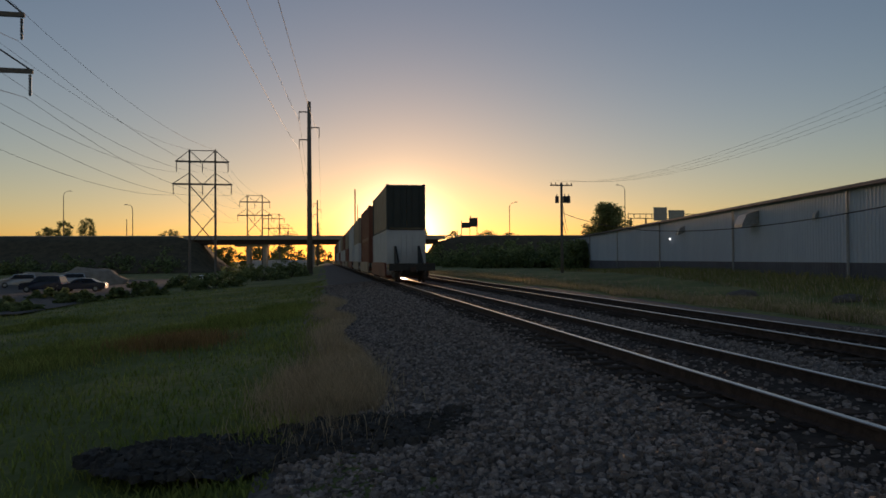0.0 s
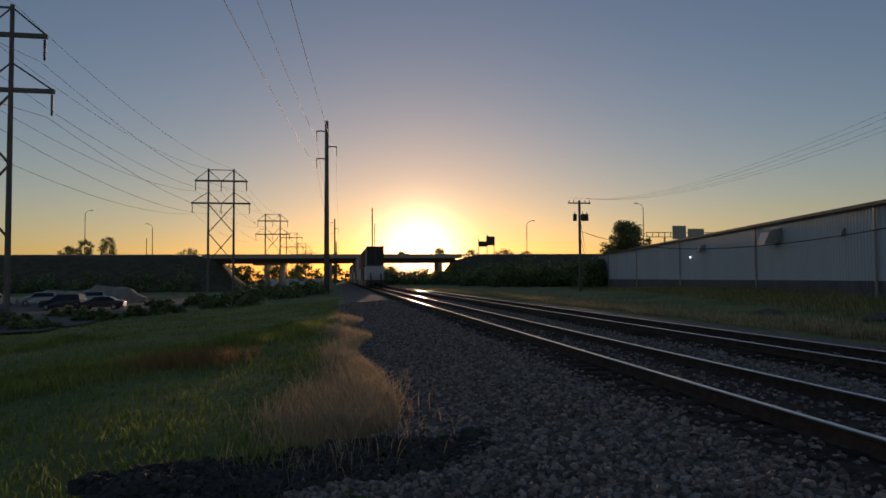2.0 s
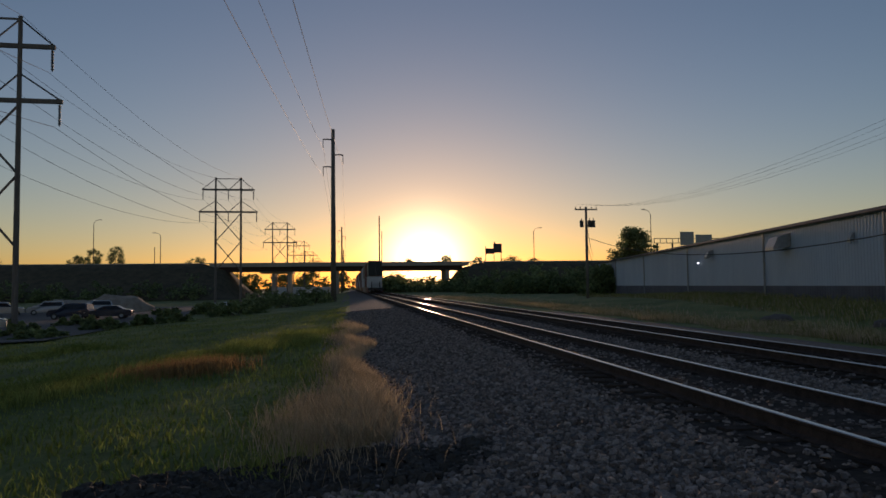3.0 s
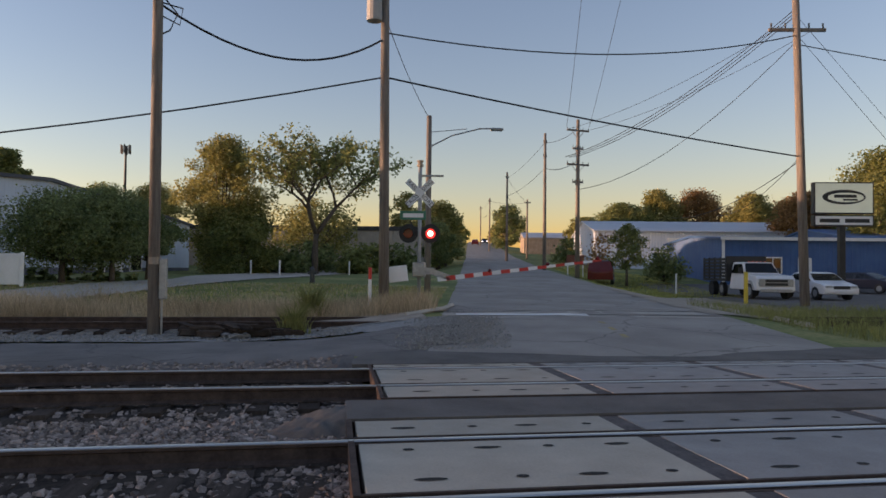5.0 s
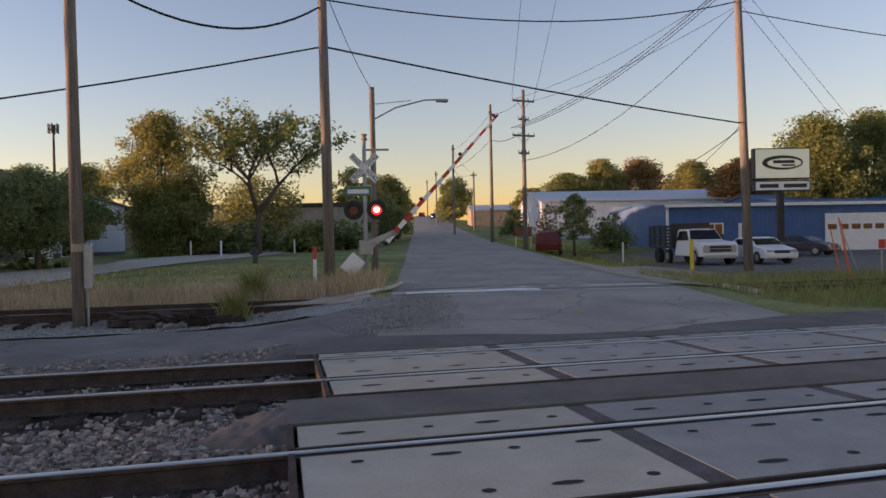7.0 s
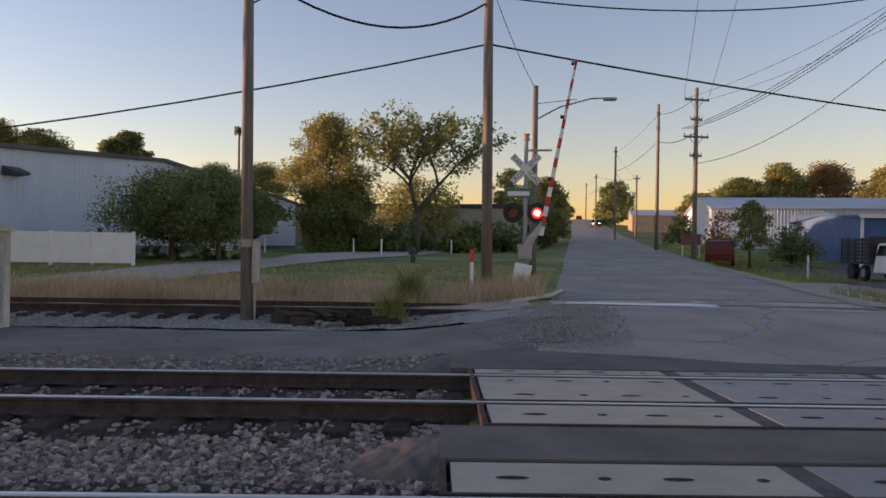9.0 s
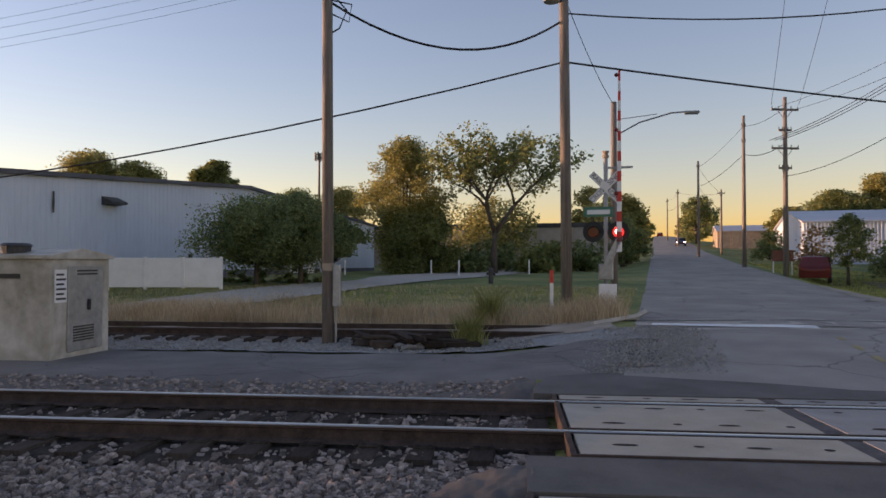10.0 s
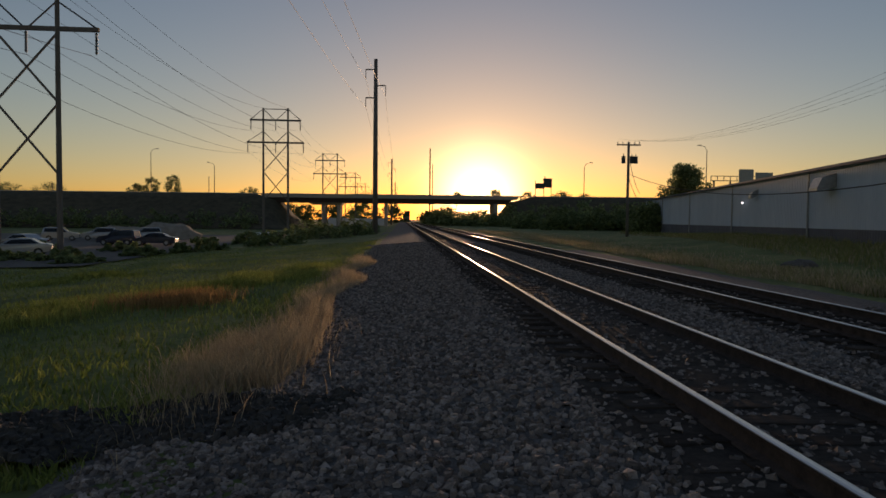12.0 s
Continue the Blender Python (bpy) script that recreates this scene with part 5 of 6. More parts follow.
tree("tree", 42.6, -19.9, 0.5, 4.2, 3.0, M_LEAF, "small brownish green street tree", 3000, 0.1, 0.09, 24, low=0.28)
shrub("shrub", 45.6, -24.2, 0.6, 3.0, 3.0, M_LEAFDK, "round dark green shrub", 2500, 0.11, 16)
shrub("shrub", 67.3, -24, 2.0, 3.0, 3.2, M_LEAFDK, "dark green shrub before a house", 1500, 0.14, 14)
tree("tree", 141.4, -36.1, 5.8, 9.5, 8.5, M_LEAFDK, "dark green tree far along the street", 2600, 0.35, 0.3, 24, low=0.1)
for k in range(9):
    xx, yy = 180 + k * 22, -38 - k * 4.6 + (9 if k % 2 else -9)
    tree("tree", xx, yy, lerp_table(xx, ROAD_Z), 8 + k % 3, 9, M_LEAF if k % 2 else M_LEAFYEL, "distant tree along the street", 1000, 0.6, 0.3, 16, low=0.1, group="distant street trees")

# concrete wall with rail behind the shrubs
bm = bm_new()
for k in range(14):
    box(bm, -0.2, 0.2, k * 5.0 + 0.02, k * 5.0 + 4.98, 0, 4.3, 0.03)
wl = solo("retaining_wall", bm, M_CONC, "long grey concrete wall in panels behind the shrubs", "wall", kind="structure", at=pose(68.5, -10.5, 0.9, 0, 0, -11.2))
bm = bm_new()
box(bm, -0.3, 0.3, 0, 70, 4.3, 4.75)
for k in range(24):
    box(bm, -0.05, 0.05, k * 3.0, k * 3.0 + 0.1, 4.75, 5.2)
solo("wall_coping", bm, M_STEELDK, "dark coping and rail along the top of the wall", "wall", kind="structure", at=pose(68.5, -10.5, 0.9, 0, 0, -11.2))
tw = thing("cell_tower", pose(150, 44, 3), "slim grey cell tower with antennas", "tower")
bm = bm_new()
rod(bm, (0, 0, 0), (0, 0, 23.2), 0.4, 0.22, 10)
part("shaft", bm, M_STEELDK, tw)
for k in range(6):
    bm = bm_new()
    a = k * math.tau / 6
    box(bm, 0.85, 1.05, -0.14, 0.14, 21.5, 23.4, m=Matrix.Rotation(a, 4, "Z"))
    box(bm, 0, 0.9, -0.05, 0.05, 22.2, 22.35, m=Matrix.Rotation(a, 4, "Z"))
    part("antenna", bm, M_STEELDK, tw)


# ---- garage, sheds and vehicles across the street ----
def shed(name, x, y, z, length, depth, eave, ridge, wall, roof, label, turn=-11.2, ribs=True):
    """Front wall along -y from the corner at (x, y); depth along +x; its own axes."""
    s = thing(name, pose(x, y, z, 0, 0, turn), label, "building")
    part("front_wall", ribbed(length, -0.6, eave, 0.35, 0.03), wall, s, at=pose(0, 0, 0, 0, 0, -90))
    bm = ribbed(depth, -0.6, eave, 0.35, 0.03, lambda a: eave + (ridge - eave) * (1 - abs(a - depth / 2) / (depth / 2)))
    part("side_wall", bm, wall, s, at=pose(depth, 0, 0, 0, 0, 180))
    bm = bm_new()
    box(bm, depth - 0.1, depth, -length, -0.02, -0.6, eave)
    box(bm, 0.05, depth, -length, -length + 0.1, -0.6, eave)
    part("rear_wall", bm, wall, s)
    bm = bm_new()
    prism(bm, [(-0.3, eave - 0.03), (depth / 2, ridge), (depth + 0.3, eave - 0.03), (depth + 0.3, eave + 0.12), (depth / 2, ridge + 0.15), (-0.3, eave + 0.12)], "y", -length - 0.2, 0.25)
    part("roof", bm, roof, s)
    return s


gar = shed("garage_building", 45.3, -28.8, 0.45, 34, 15, 3.35, 3.75, M_BLUE, M_BLUE, "long blue metal garage with white trim")
bm = bm_new()
box(bm, -0.36, -0.3, -34, 0.2, 3.26, 3.5)
part("gutter", bm, M_WHITE, gar, "white gutter trim")
bm = bm_new()
box(bm, -0.06, -0.031, -0.2, 0.02, -0.4, 3.3)
part("corner_trim", bm, M_WHITE, gar, "white corner trim")
bm = bm_new()
box(bm, -0.1, -0.031, -17.6, -12.6, -0.3, 2.6)
gd = part("garage_door", bm, M_WHITE, gar, "white sectional garage door")
for k in range(5):
    bm = bm_new()
    box(bm, -0.12, -0.101, -17.3 + k * 0.95, -16.6 + k * 0.95, 1.35, 1.75)
    part("pane", bm, M_GLASS, gd, "dark door pane")
bm = bm_new()
box(bm, -0.1, -0.031, -6.7, -5.7, 0.0, 1.95)
dd = part("door", bm, M_WHITE, gar, "white door with a window")
bm = bm_new()
box(bm, -0.12, -0.101, -6.45, -5.95, 0.85, 1.75)
part("pane", bm, M_GLASS, dd)
bm = bm_new()
box(bm, -0.08, -0.031, -4.4, -3.2, 0.8, 1.9)
w = part("window", bm, M_GLASS, gar, "dark window in a white frame")
bm = bm_new()
for a, b, c, d_ in ((-4.5, -4.4, 0.7, 2.0), (-3.2, -3.1, 0.7, 2.0), (-4.4, -3.2, 0.7, 0.8), (-4.4, -3.2, 1.9, 2.0), (-3.83, -3.77, 0.8, 1.9)):
    box(bm, -0.11, -0.031, a, b, c, d_)
part("window_frame", bm, M_WHITE, w)
shed("garage_building", 56, -48, 0.8, 26, 16, 3.9, 5.0, M_BLUE, M_BLUE, "taller blue metal shed with a low pitched roof")
gs = shed("long_shed", 75.0, -30.2, 1.6, 32, 18, 4.3, 6.0, M_SIDING, M_ROOFPALE, "long pale shed with a pale metal roof")
bm = bm_new()
box(bm, -0.1, -0.031, -12.5, -8.5, 0.4, 3.6)
part("garage_door", bm, M_WHITE, gs, "white roller door")
shed("long_shed", 118, -33.5, 4.4, 12, 10, 2.5, 3.6, M_DIRT, M_ROOFPALE, "low tan house far along the street")


def car(name, at, body_m, label, kind="sedan", lit=False, group=""):
    """Front towards +x; wheels rest at z = 0."""
    c = thing(name, at, label, "car", group)
    if kind == "suv":
        L, W, H, hood, prof = 4.3, 1.78, 1.7, 1.02, [(-2.12, 0.32), (-2.15, 0.85), (-2.05, 1.05), (-1.9, 1.62), (-1.6, 1.7), (0.3, 1.68), (0.95, 1.1), (1.95, 0.98), (2.13, 0.75), (2.13, 0.3)]
        glass = [(-1.85, 1.1), (-1.72, 1.58), (0.25, 1.58), (0.75, 1.1)]
    elif kind == "pickup":
        L, W, H, hood, prof = 5.2, 1.95, 1.9, 1.1, [(-0.9, 0.45), (-0.9, 1.85), (-0.7, 1.92), (0.45, 1.9), (1.05, 1.28), (2.4, 1.2), (2.58, 1.05), (2.62, 0.45)]
        glass = [(-0.7, 1.3), (-0.65, 1.8), (0.42, 1.8), (0.9, 1.3)]
    else:
        L, W, H, hood, prof = 4.6, 1.76, 1.42, 0.9, [(-2.28, 0.3), (-2.3, 0.8), (-2.15, 0.95), (-1.55, 1.0), (-0.9, 1.38), (-0.1, 1.42), (0.45, 1.36), (1.2, 0.95), (2.1, 0.78), (2.3, 0.6), (2.28, 0.3)]
        glass = [(-1.4, 1.0), (-0.85, 1.32), (0.4, 1.3), (1.0, 0.96)]
    bm = bm_new()
    prism(bm, prof, "y", -W / 2, W / 2)
    bmesh.ops.bevel(bm, geom=[e for e in bm.edges], offset=0.05, segments=2, affect="EDGES", profile=0.6)
    for v in bm.verts:
        if v.co.z > hood:
            v.co.y *= 1 - 0.22 * min(1, (v.co.z - hood) / (H - hood + 0.01))
    part("body", bm, body_m, c, smooth=False)
    zt = max(g[1] for g in glass)
    k_top = 1 - 0.22 * (zt - hood) / (H - hood + 0.01)
    for s in (-1, 1):
        bm = bm_new()
        vs = [bm.verts.new((a, s * (W / 2 + 0.012) * (1 - 0.22 * max(0, b - hood) / (H - hood + 0.01)), b)) for a, b in glass]
        bm.faces.new(vs)
        bmesh.ops.solidify(bm, geom=bm.faces[:], thickness=0.01)
        part("side_window", bm, M_GLASS, c)
    fa, fb = [p for p in prof if p[1] >= zt][-1], [p for p in prof if p[0] > 0.4 and p[1] < zt][0]
    bm = bm_new()
    dx, dz = fb[0] - fa[0], fb[1] - fa[1]
    nx, nz = -dz, dx
    ln = math.hypot(nx, nz)
    off = 0.02
    p0 = (fa[0] + dx * 0.1 - off * dz / ln, fa[1] + dz * 0.1 + off * dx / ln)
    p1 = (fa[0] + dx * 0.92 - off * dz / ln, fa[1] + dz * 0.92 + off * dx / ln)
    vs = [bm.verts.new(q) for q in ((p0[0], -W * 0.36, p0[1]), (p0[0], W * 0.36, p0[1]), (p1[0], W * 0.44, p1[1]), (p1[0], -W * 0.44, p1[1]))]
    bm.faces.new(vs)
    bmesh.ops.solidify(bm, geom=bm.faces[:], thickness=0.01)
    part("windscreen", bm, M_GLASS, c)
    r = 0.4 if kind == "pickup" else 0.33
    for wx in (-L * 0.3 if kind != "pickup" else -2.0, L * 0.31 if kind != "pickup" else 1.75):
        for s in (-1, 1):
            bm = bm_new()
            rod(bm, (wx, s * (W / 2 - 0.2), r), (wx, s * (W / 2 + 0.015), r), r, r, 20)
            ty = part("tyre", bm, M_TYRE, c)
            bm = bm_new()
            rod(bm, (wx, s * (W / 2 + 0.0), r), (wx, s * (W / 2 + 0.03), r), r * 0.6, r * 0.55, 14)
            part("rim", bm, M_CARSILVER, ty)
    xf = prof[-1][0]
    for s in (-1, 1):
        bm = bm_new()
        box(bm, xf - 0.06, xf + 0.02, s * W * 0.36 - 0.18, s * W * 0.36 + 0.18, hood * 0.68, hood * 0.82, 0.02)
        part("headlight", bm, M_LAMP if lit else M_GALV, c)
        bm = bm_new()
        box(bm, prof[0][0] - 0.03, prof[0][0] + 0.06, s * W * 0.4 - 0.12, s * W * 0.4 + 0.12, hood * 0.75, hood * 0.95, 0.02)
        part("tail_light", bm, M_REDOFF, c)
    bm = bm_new()
    box(bm, xf, xf + 0.05, -W * 0.42, W * 0.42, 0.36, 0.52, 0.02)
    part("bumper", bm, M_GALV if kind == "pickup" else body_m, c)
    bm = bm_new()
    box(bm, xf - 0.02, xf + 0.025, -W * 0.24, W * 0.24, hood * 0.62, hood * 0.8, 0.01)
    part("grille", bm, M_BLACK, c)
    return c


G = ground_z
truck = car("stake_truck", pose(30.6, -21.9, G(30, -22) + 0.07, 0, 0, 170), M_CARWHITE, "white truck with a black stake bed, parked", "pickup")
for s in (-0.9, 0.9):
    bm = bm_new()
    tube(bm, [(1.75 + 0.5 * math.cos(a), s * 1.09, 0.42 + 0.5 * math.sin(a)) for a in np.linspace(0.15, 3.0, 9)], 0.06, 5)
    part("wheel_arch", bm, M_GREY, truck, "grey fender flare")
    bm = bm_new()
    box(bm, 0.62, 0.74, s * 1.12 - 0.1, s * 1.12 + 0.1, 1.3, 1.6, 0.02)
    part("mirror", bm, M_BLACK, truck)
for k in range(5):
    bm = bm_new()
    box(bm, 0.3, 0.4, -0.46 + k * 0.21, -0.38 + k * 0.21, 1.9, 1.96, 0.01)
    part("marker_lamp", bm, M_ORANGE, truck)
bm = bm_new()
box(bm, 2.58, 2.66, -0.86, 0.86, 0.66, 1.04, 0.02)
gr = part("grille_surround", bm, M_GALV, truck, "chrome grille surround")
for k in range(2):
    bm = bm_new()
    box(bm, 2.65, 2.675, -0.56, 0.56, 0.7 + k * 0.17, 0.83 + k * 0.17)
    part("grille_slot", bm, M_BLACK, gr)
bm = bm_new()
box(bm, -4.6, -1.0, -1.1, 1.1, 0.85, 1.0)
bed = part("bed", bm, M_BLACK, truck, "black stake bed")
for s in (-1.08, 1.08):
    for k in range(6):
        bm = bm_new()
        box(bm, -4.6, -1.0, s - 0.02, s + 0.02, 1.05 + k * 0.19, 1.2 + k * 0.19)
        part("board", bm, M_BLACK, bed)
    for k in range(5):
        bm = bm_new()
        box(bm, -4.55 + k * 0.86, -4.47 + k * 0.86, s - 0.04, s + 0.04, 0.95, 2.2)
        part("stake", bm, M_BLACK, bed)
bm = bm_new()
box(bm, -1.04, -0.98, -1.1, 1.1, 1.0, 2.25)
part("headboard", bm, M_BLACK, bed)
for s in (-0.9, 0.9):
    bm = bm_new()
    rod(bm, (-3.4, s - 0.15, 0.42), (-3.4, s + 0.15, 0.42), 0.42, 0.42, 18)
    part("tyre", bm, M_TYRE, truck)
car("car", pose(29.6, -24.9, G(29, -25.6) + 0.07, 0, 0, 172), M_CARWHITE, "white sedan parked before the garage")
car("car", pose(38.6, -35.4, G(38.6, -35.4) + 0.07, 0, 0, 200), M_CARDARK, "dark blue car parked by the garage wall")
car("car", pose(44.8, -18.9, G(44.8, -18.9), 0, 0, -24), M_CARRED, "dark red estate car parked on the grass", "suv")
drive_car = car("car", pose(240, -50.6, lerp_table(240, ROAD_Z), 0, 0, 169), M_CARDARK, "dark car approaching with headlights on", lit=True)
tail_car = car("car", pose(165, -38.7, lerp_table(165, ROAD_Z), 0, 0, -11), M_CARRED, "dark car driving away along the street")

# business sign
sn = thing("pole_sign", pose(31.5, -27.9, -0.1, 0, 0, -12), "tall pole sign with two pale panels", "sign")
bm = bm_new()
box(bm, -0.16, 0.16, -0.16, 0.16, -0.1, 4.1, 0.01)
part("post", bm, M_BLACK, sn)
for z0, z1, q in ((4.75, 6.55, 0), (4.05, 4.68, 1)):
    bm = bm_new()
    box(bm, -0.2, 0.2, -1.7, 1.6, z0, z1, 0.02)
    bx = part("sign_box", bm, M_BLACK, sn)
    bm = bm_new()
    box(bm, -0.225, -0.203, -1.62, 1.52, z0 + 0.07, z1 - 0.07)
    pn = part("panel", bm, M_SIGNPALE if q == 0 else M_WHITE, bx, "pale lit plastic panel")
    bm = bm_new()
    if q == 0:
        ring = [((1.2 * math.cos(t), 0.42 * math.sin(t)), (1.0 * math.cos(t) - 0.1, 0.27 * math.sin(t) - 0.02)) for t in np.linspace(0, math.tau, 33)]
        vo = [bm.verts.new((-0.2275, -0.05 + o[0], 5.7 + o[1])) for o, _ in ring[:-1]]
        vi = [bm.verts.new((-0.2275, -0.05 + i_[0], 5.7 + i_[1])) for _, i_ in ring[:-1]]
        for k in range(32):
            bm.faces.new((vo[k], vo[(k + 1) % 32], vi[(k + 1) % 32], vi[k]))
        box(bm, -0.2285, -0.2262, -0.75, 0.5, 5.66, 5.84)
        box(bm, -0.2285, -0.2262, -0.8, 0.0, 5.5, 5.6)
    else:
        box(bm, -0.2285, -0.2262, 0.2, 1.3, 4.25, 4.47)
        part("print", box(bm_new(), -0.2285, -0.2262, -1.45, -0.1, 4.25, 4.47), M_BLACK, pn)
    part("print", bm, M_BLACK, pn)

# posts and markers
def marker(x, y, h, label, cap):
    t = thing("marker_post", pose(x, y, G(x, y)), label, "marker post", "marker posts")
    bm = bm_new()
    rod(bm, (0, 0, -0.1), (0, 0, h * 0.72), 0.05, n=10)
    part("post", bm, M_WHITE, t)
    bm = bm_new()
    rod(bm, (0, 0, h * 0.72), (0, 0, h), 0.055, 0.05, 10)
    part("cap", bm, cap, t)


marker(16.8, -0.45, 1.25, "white utility marker post with red top", M_RED)
marker(14.6, -18.1, 1.05, "white utility marker post with orange top", M_ORANGE)
marker(36, -20.2, 1.3, "white marker post on the lawn", M_WHITE)
for k, (xx, yy) in enumerate(((42, 11.5), (45, 6.2), (46, -0.5), (40, 3.9))):
    marker(xx, yy, 1.0, "small white marker post", M_WHITE)
bm = bm_new()
rod(bm, (0, 0, -0.1), (0, 0, 1.45), 0.09, n=12)
solo("bollard", bm, M_YELLOW, "yellow painted steel bollard at the parking entrance", "bollard", at=pose(24.6, -17.6, G(24.6, -17.6)))
hy = thing("hydrant", pose(29.2, 1.6, G(29.2, 1.6)), "dark fire hydrant on the lawn", "hydrant")
bm = bm_new()
rod(bm, (0, 0, 0), (0, 0, 0.6), 0.12, 0.11, 10)
rod(bm, (0, -0.2, 0.45), (0, 0.2, 0.45), 0.07, n=8)
part("body", bm, M_STEELDK, hy)
bm = bm_new()
rod(bm, (0, 0, 0.6), (0, 0, 0.75), 0.13, 0.04, 10)
part("bonnet", bm, M_STEELDK, hy)
for k, (xx, yy, lx, ly_) in enumerate(((17.2, -18.7, -0.35, 0.75), (17.0, -19.3, 0.3, 0.55), (17.1, -19.0, 0.1, 0.3), (17.6, -19.4, -0.2, 0.6))):
    bm = bm_new()
    rod(bm, (0, 0, 0), (lx, ly_, 1.7 + 0.15 * k), 0.02, n=6)
    solo("marker_rod", bm, M_ORANGE if k != 1 else M_GALV, "leaning orange marker rod at the pole's guy", "marker rod", "marker rods", at=pose(xx, yy, G(xx, yy)))
sp = thing("small_sign", pose(16.0, -19.2, G(16, -19.2), 0, 0, -12), "small sign on a thin post", "sign")
bm = bm_new()
rod(bm, (0, 0, -0.1), (0, 0, 1.3), 0.025, n=6)
part("post", bm, M_GALV, sp)
bm = bm_new()
box(bm, -0.04, -0.02, -0.12, 0.12, 1.05, 1.35)
part("plate", bm, M_RED, sp)
bm = bm_new()
box(bm, -0.03, 0.03, -0.7, 0.7, 0.9, 1.7, 0.01)
ys_ = solo("yard_sign", bm, M_BRICK, "red notice board on the grass", "sign", at=pose(49, -18.4, G(49, -18.4), 0, 0, -12))
bm = bm_new()
for s in (-0.6, 0.6):
    box(bm, -0.04, 0.04, s - 0.04, s + 0.04, -0.1, 0.9)
part("leg", bm, M_WHITE, ys_)

# ---- towards the sunset: overpass, pylons, parking lot ----
br = thing("overpass", pose(0, 0, 0), "concrete highway overpass on piers across the tracks", "bridge", kind="structure")
bm = bm_new()
box(bm, -46, 34, 219, 232, 7.9, 8.35)
part("deck", bm, M_CONC, br)
for yy in (219, 231.7):
    bm = bm_new()
    box(bm, -46, 34, yy, yy + 0.3, 8.35, 9.15)
    part("parapet", bm, M_CONC, br)
for k in range(5):
    bm = bm_new()
    y0 = 220 + k * 2.7
    prism(bm, [(y0 - 0.3, 6.5), (y0 + 0.3, 6.5), (y0 + 0.3, 6.6), (y0 + 0.05, 6.65), (y0 + 0.05, 7.9), (y0 - 0.05, 7.9), (y0 - 0.05, 6.65), (y0 - 0.3, 6.6)], "x", -44, 32)
    part("girder", bm, M_RUST, br)
for xx in (-27.3, -22.4, -7.6):
    bm = bm_new()
    if xx == -27.3:
        box(bm, xx - 4, xx + 6, 221, 230, 5.9, 6.5)
    for yy in (222, 225.5, 229):
        box(bm, xx - 0.5, xx + 0.5, yy - 0.5, yy + 0.5, -2.2, 5.9 if xx < -20 else 6.5)
    part("pier", bm, M_CONC, br)
bm = bm_new()
box(bm, 26.6, 27.8, 220, 231, -1, 6.5)
part("pier", bm, M_CONC, br)


def bank(name, xa, xb, slope_in, label, mirror):
    bm = bm_new()
    ys = [196, 205, 214, 218.6, 232.4, 238, 250, 262]
    zs = [-1.6, 1.8, 6.4, 8.9, 8.9, 6.4, 1.8, -1.6]
    xs = np.linspace(xa, xb, 60)
    rows = []
    for x in xs:
        rows.append([])
        for y, z in zip(ys, zs):
            e = smooth_step(0, 9, (x - xa) if not mirror else (xb - x))
            zz = -1.6 + (z + 1.6) * (e if z < 8 else min(1, e * 1.0))
            rows[-1].append(bm.verts.new((x, y, zz + 0.25 * noise.noise(Vector((x * 0.2, y * 0.2, 0))) * (z < 8))))
    for a, b in zip(rows, rows[1:]):
        for k in range(len(ys) - 1):
            bm.faces.new((a[k], b[k], b[k + 1], a[k + 1]))
    return solo(name, bm, M_BRUSHY, label, "embankment", kind="structure", smooth=True)


bank("embankment", -420, -35, 0, "dark grassy highway embankment", True)
bank("embankment", 26, 420, 0, "dark brushy highway embankment", False)
for xa, xb in ((-420, -46), (34, 420)):
    bm = bm_new()
    box(bm, xa, xb, 219.2, 219.35, 8.85, 9.15)
    for x in np.arange(xa, xb, 4):
        box(bm, x, x + 0.15, 219.2, 219.35, 8.1, 8.85)
    solo("guard_rail", bm, M_GALV, "steel guard rail along the highway", "guard rail", kind="structure")


def brush(x, y, h, w, label="dark brush on the embankment foot"):
    shrub("brush", x, y, G(x, y) - 0.2, h, w, M_LEAFDK, label, 1500, 0.3, 14, group="brush along the embankment")


for x, y, h, w in ((22, 178, 3.8, 12), (30, 165, 7.2, 13), (38, 158, 7.0, 13), (24, 145, 4.5, 9), (33, 138, 5.5, 11), (43, 140, 6.5, 12), (52, 150, 7, 13), (39, 122, 5.0, 9), (48, 128, 6.0, 11), (36, 108, 4.2, 7), (17, 190, 3.2, 10), (8.5, 205, 5.2, 8), (9.5, 213, 6.6, 8), (14, 215, 3.6, 8), (19.5, 214, 3.8, 9), (25, 213, 4.4, 9), (30, 210, 7.4, 10), (7, 226, 6.0, 7), (13, 208, 3.2, 9), (19, 206, 3.6, 9), (11, 195, 3.4, 8), (25, 200, 4.2, 11), (7.5, 240, 6, 8), (14, 250, 3.4, 10), (62, 165, 7.5, 13), (74, 175, 8, 14), (88, 180, 8, 14)):
    brush(x, y, h, w)
shrub("large_bush", 34.0, 100.0, -0.3, 5.2, 5.5, M_LEAFDK, "dark dense bush at the warehouse corner", 3500, 0.22, 18)
tree("tree", 50.6, 128.2, 0, 12.4, 9.5, M_LEAFDK, "dark leafy tree behind the warehouse", 4500, 0.34, 0.3, 44, low=0.28)
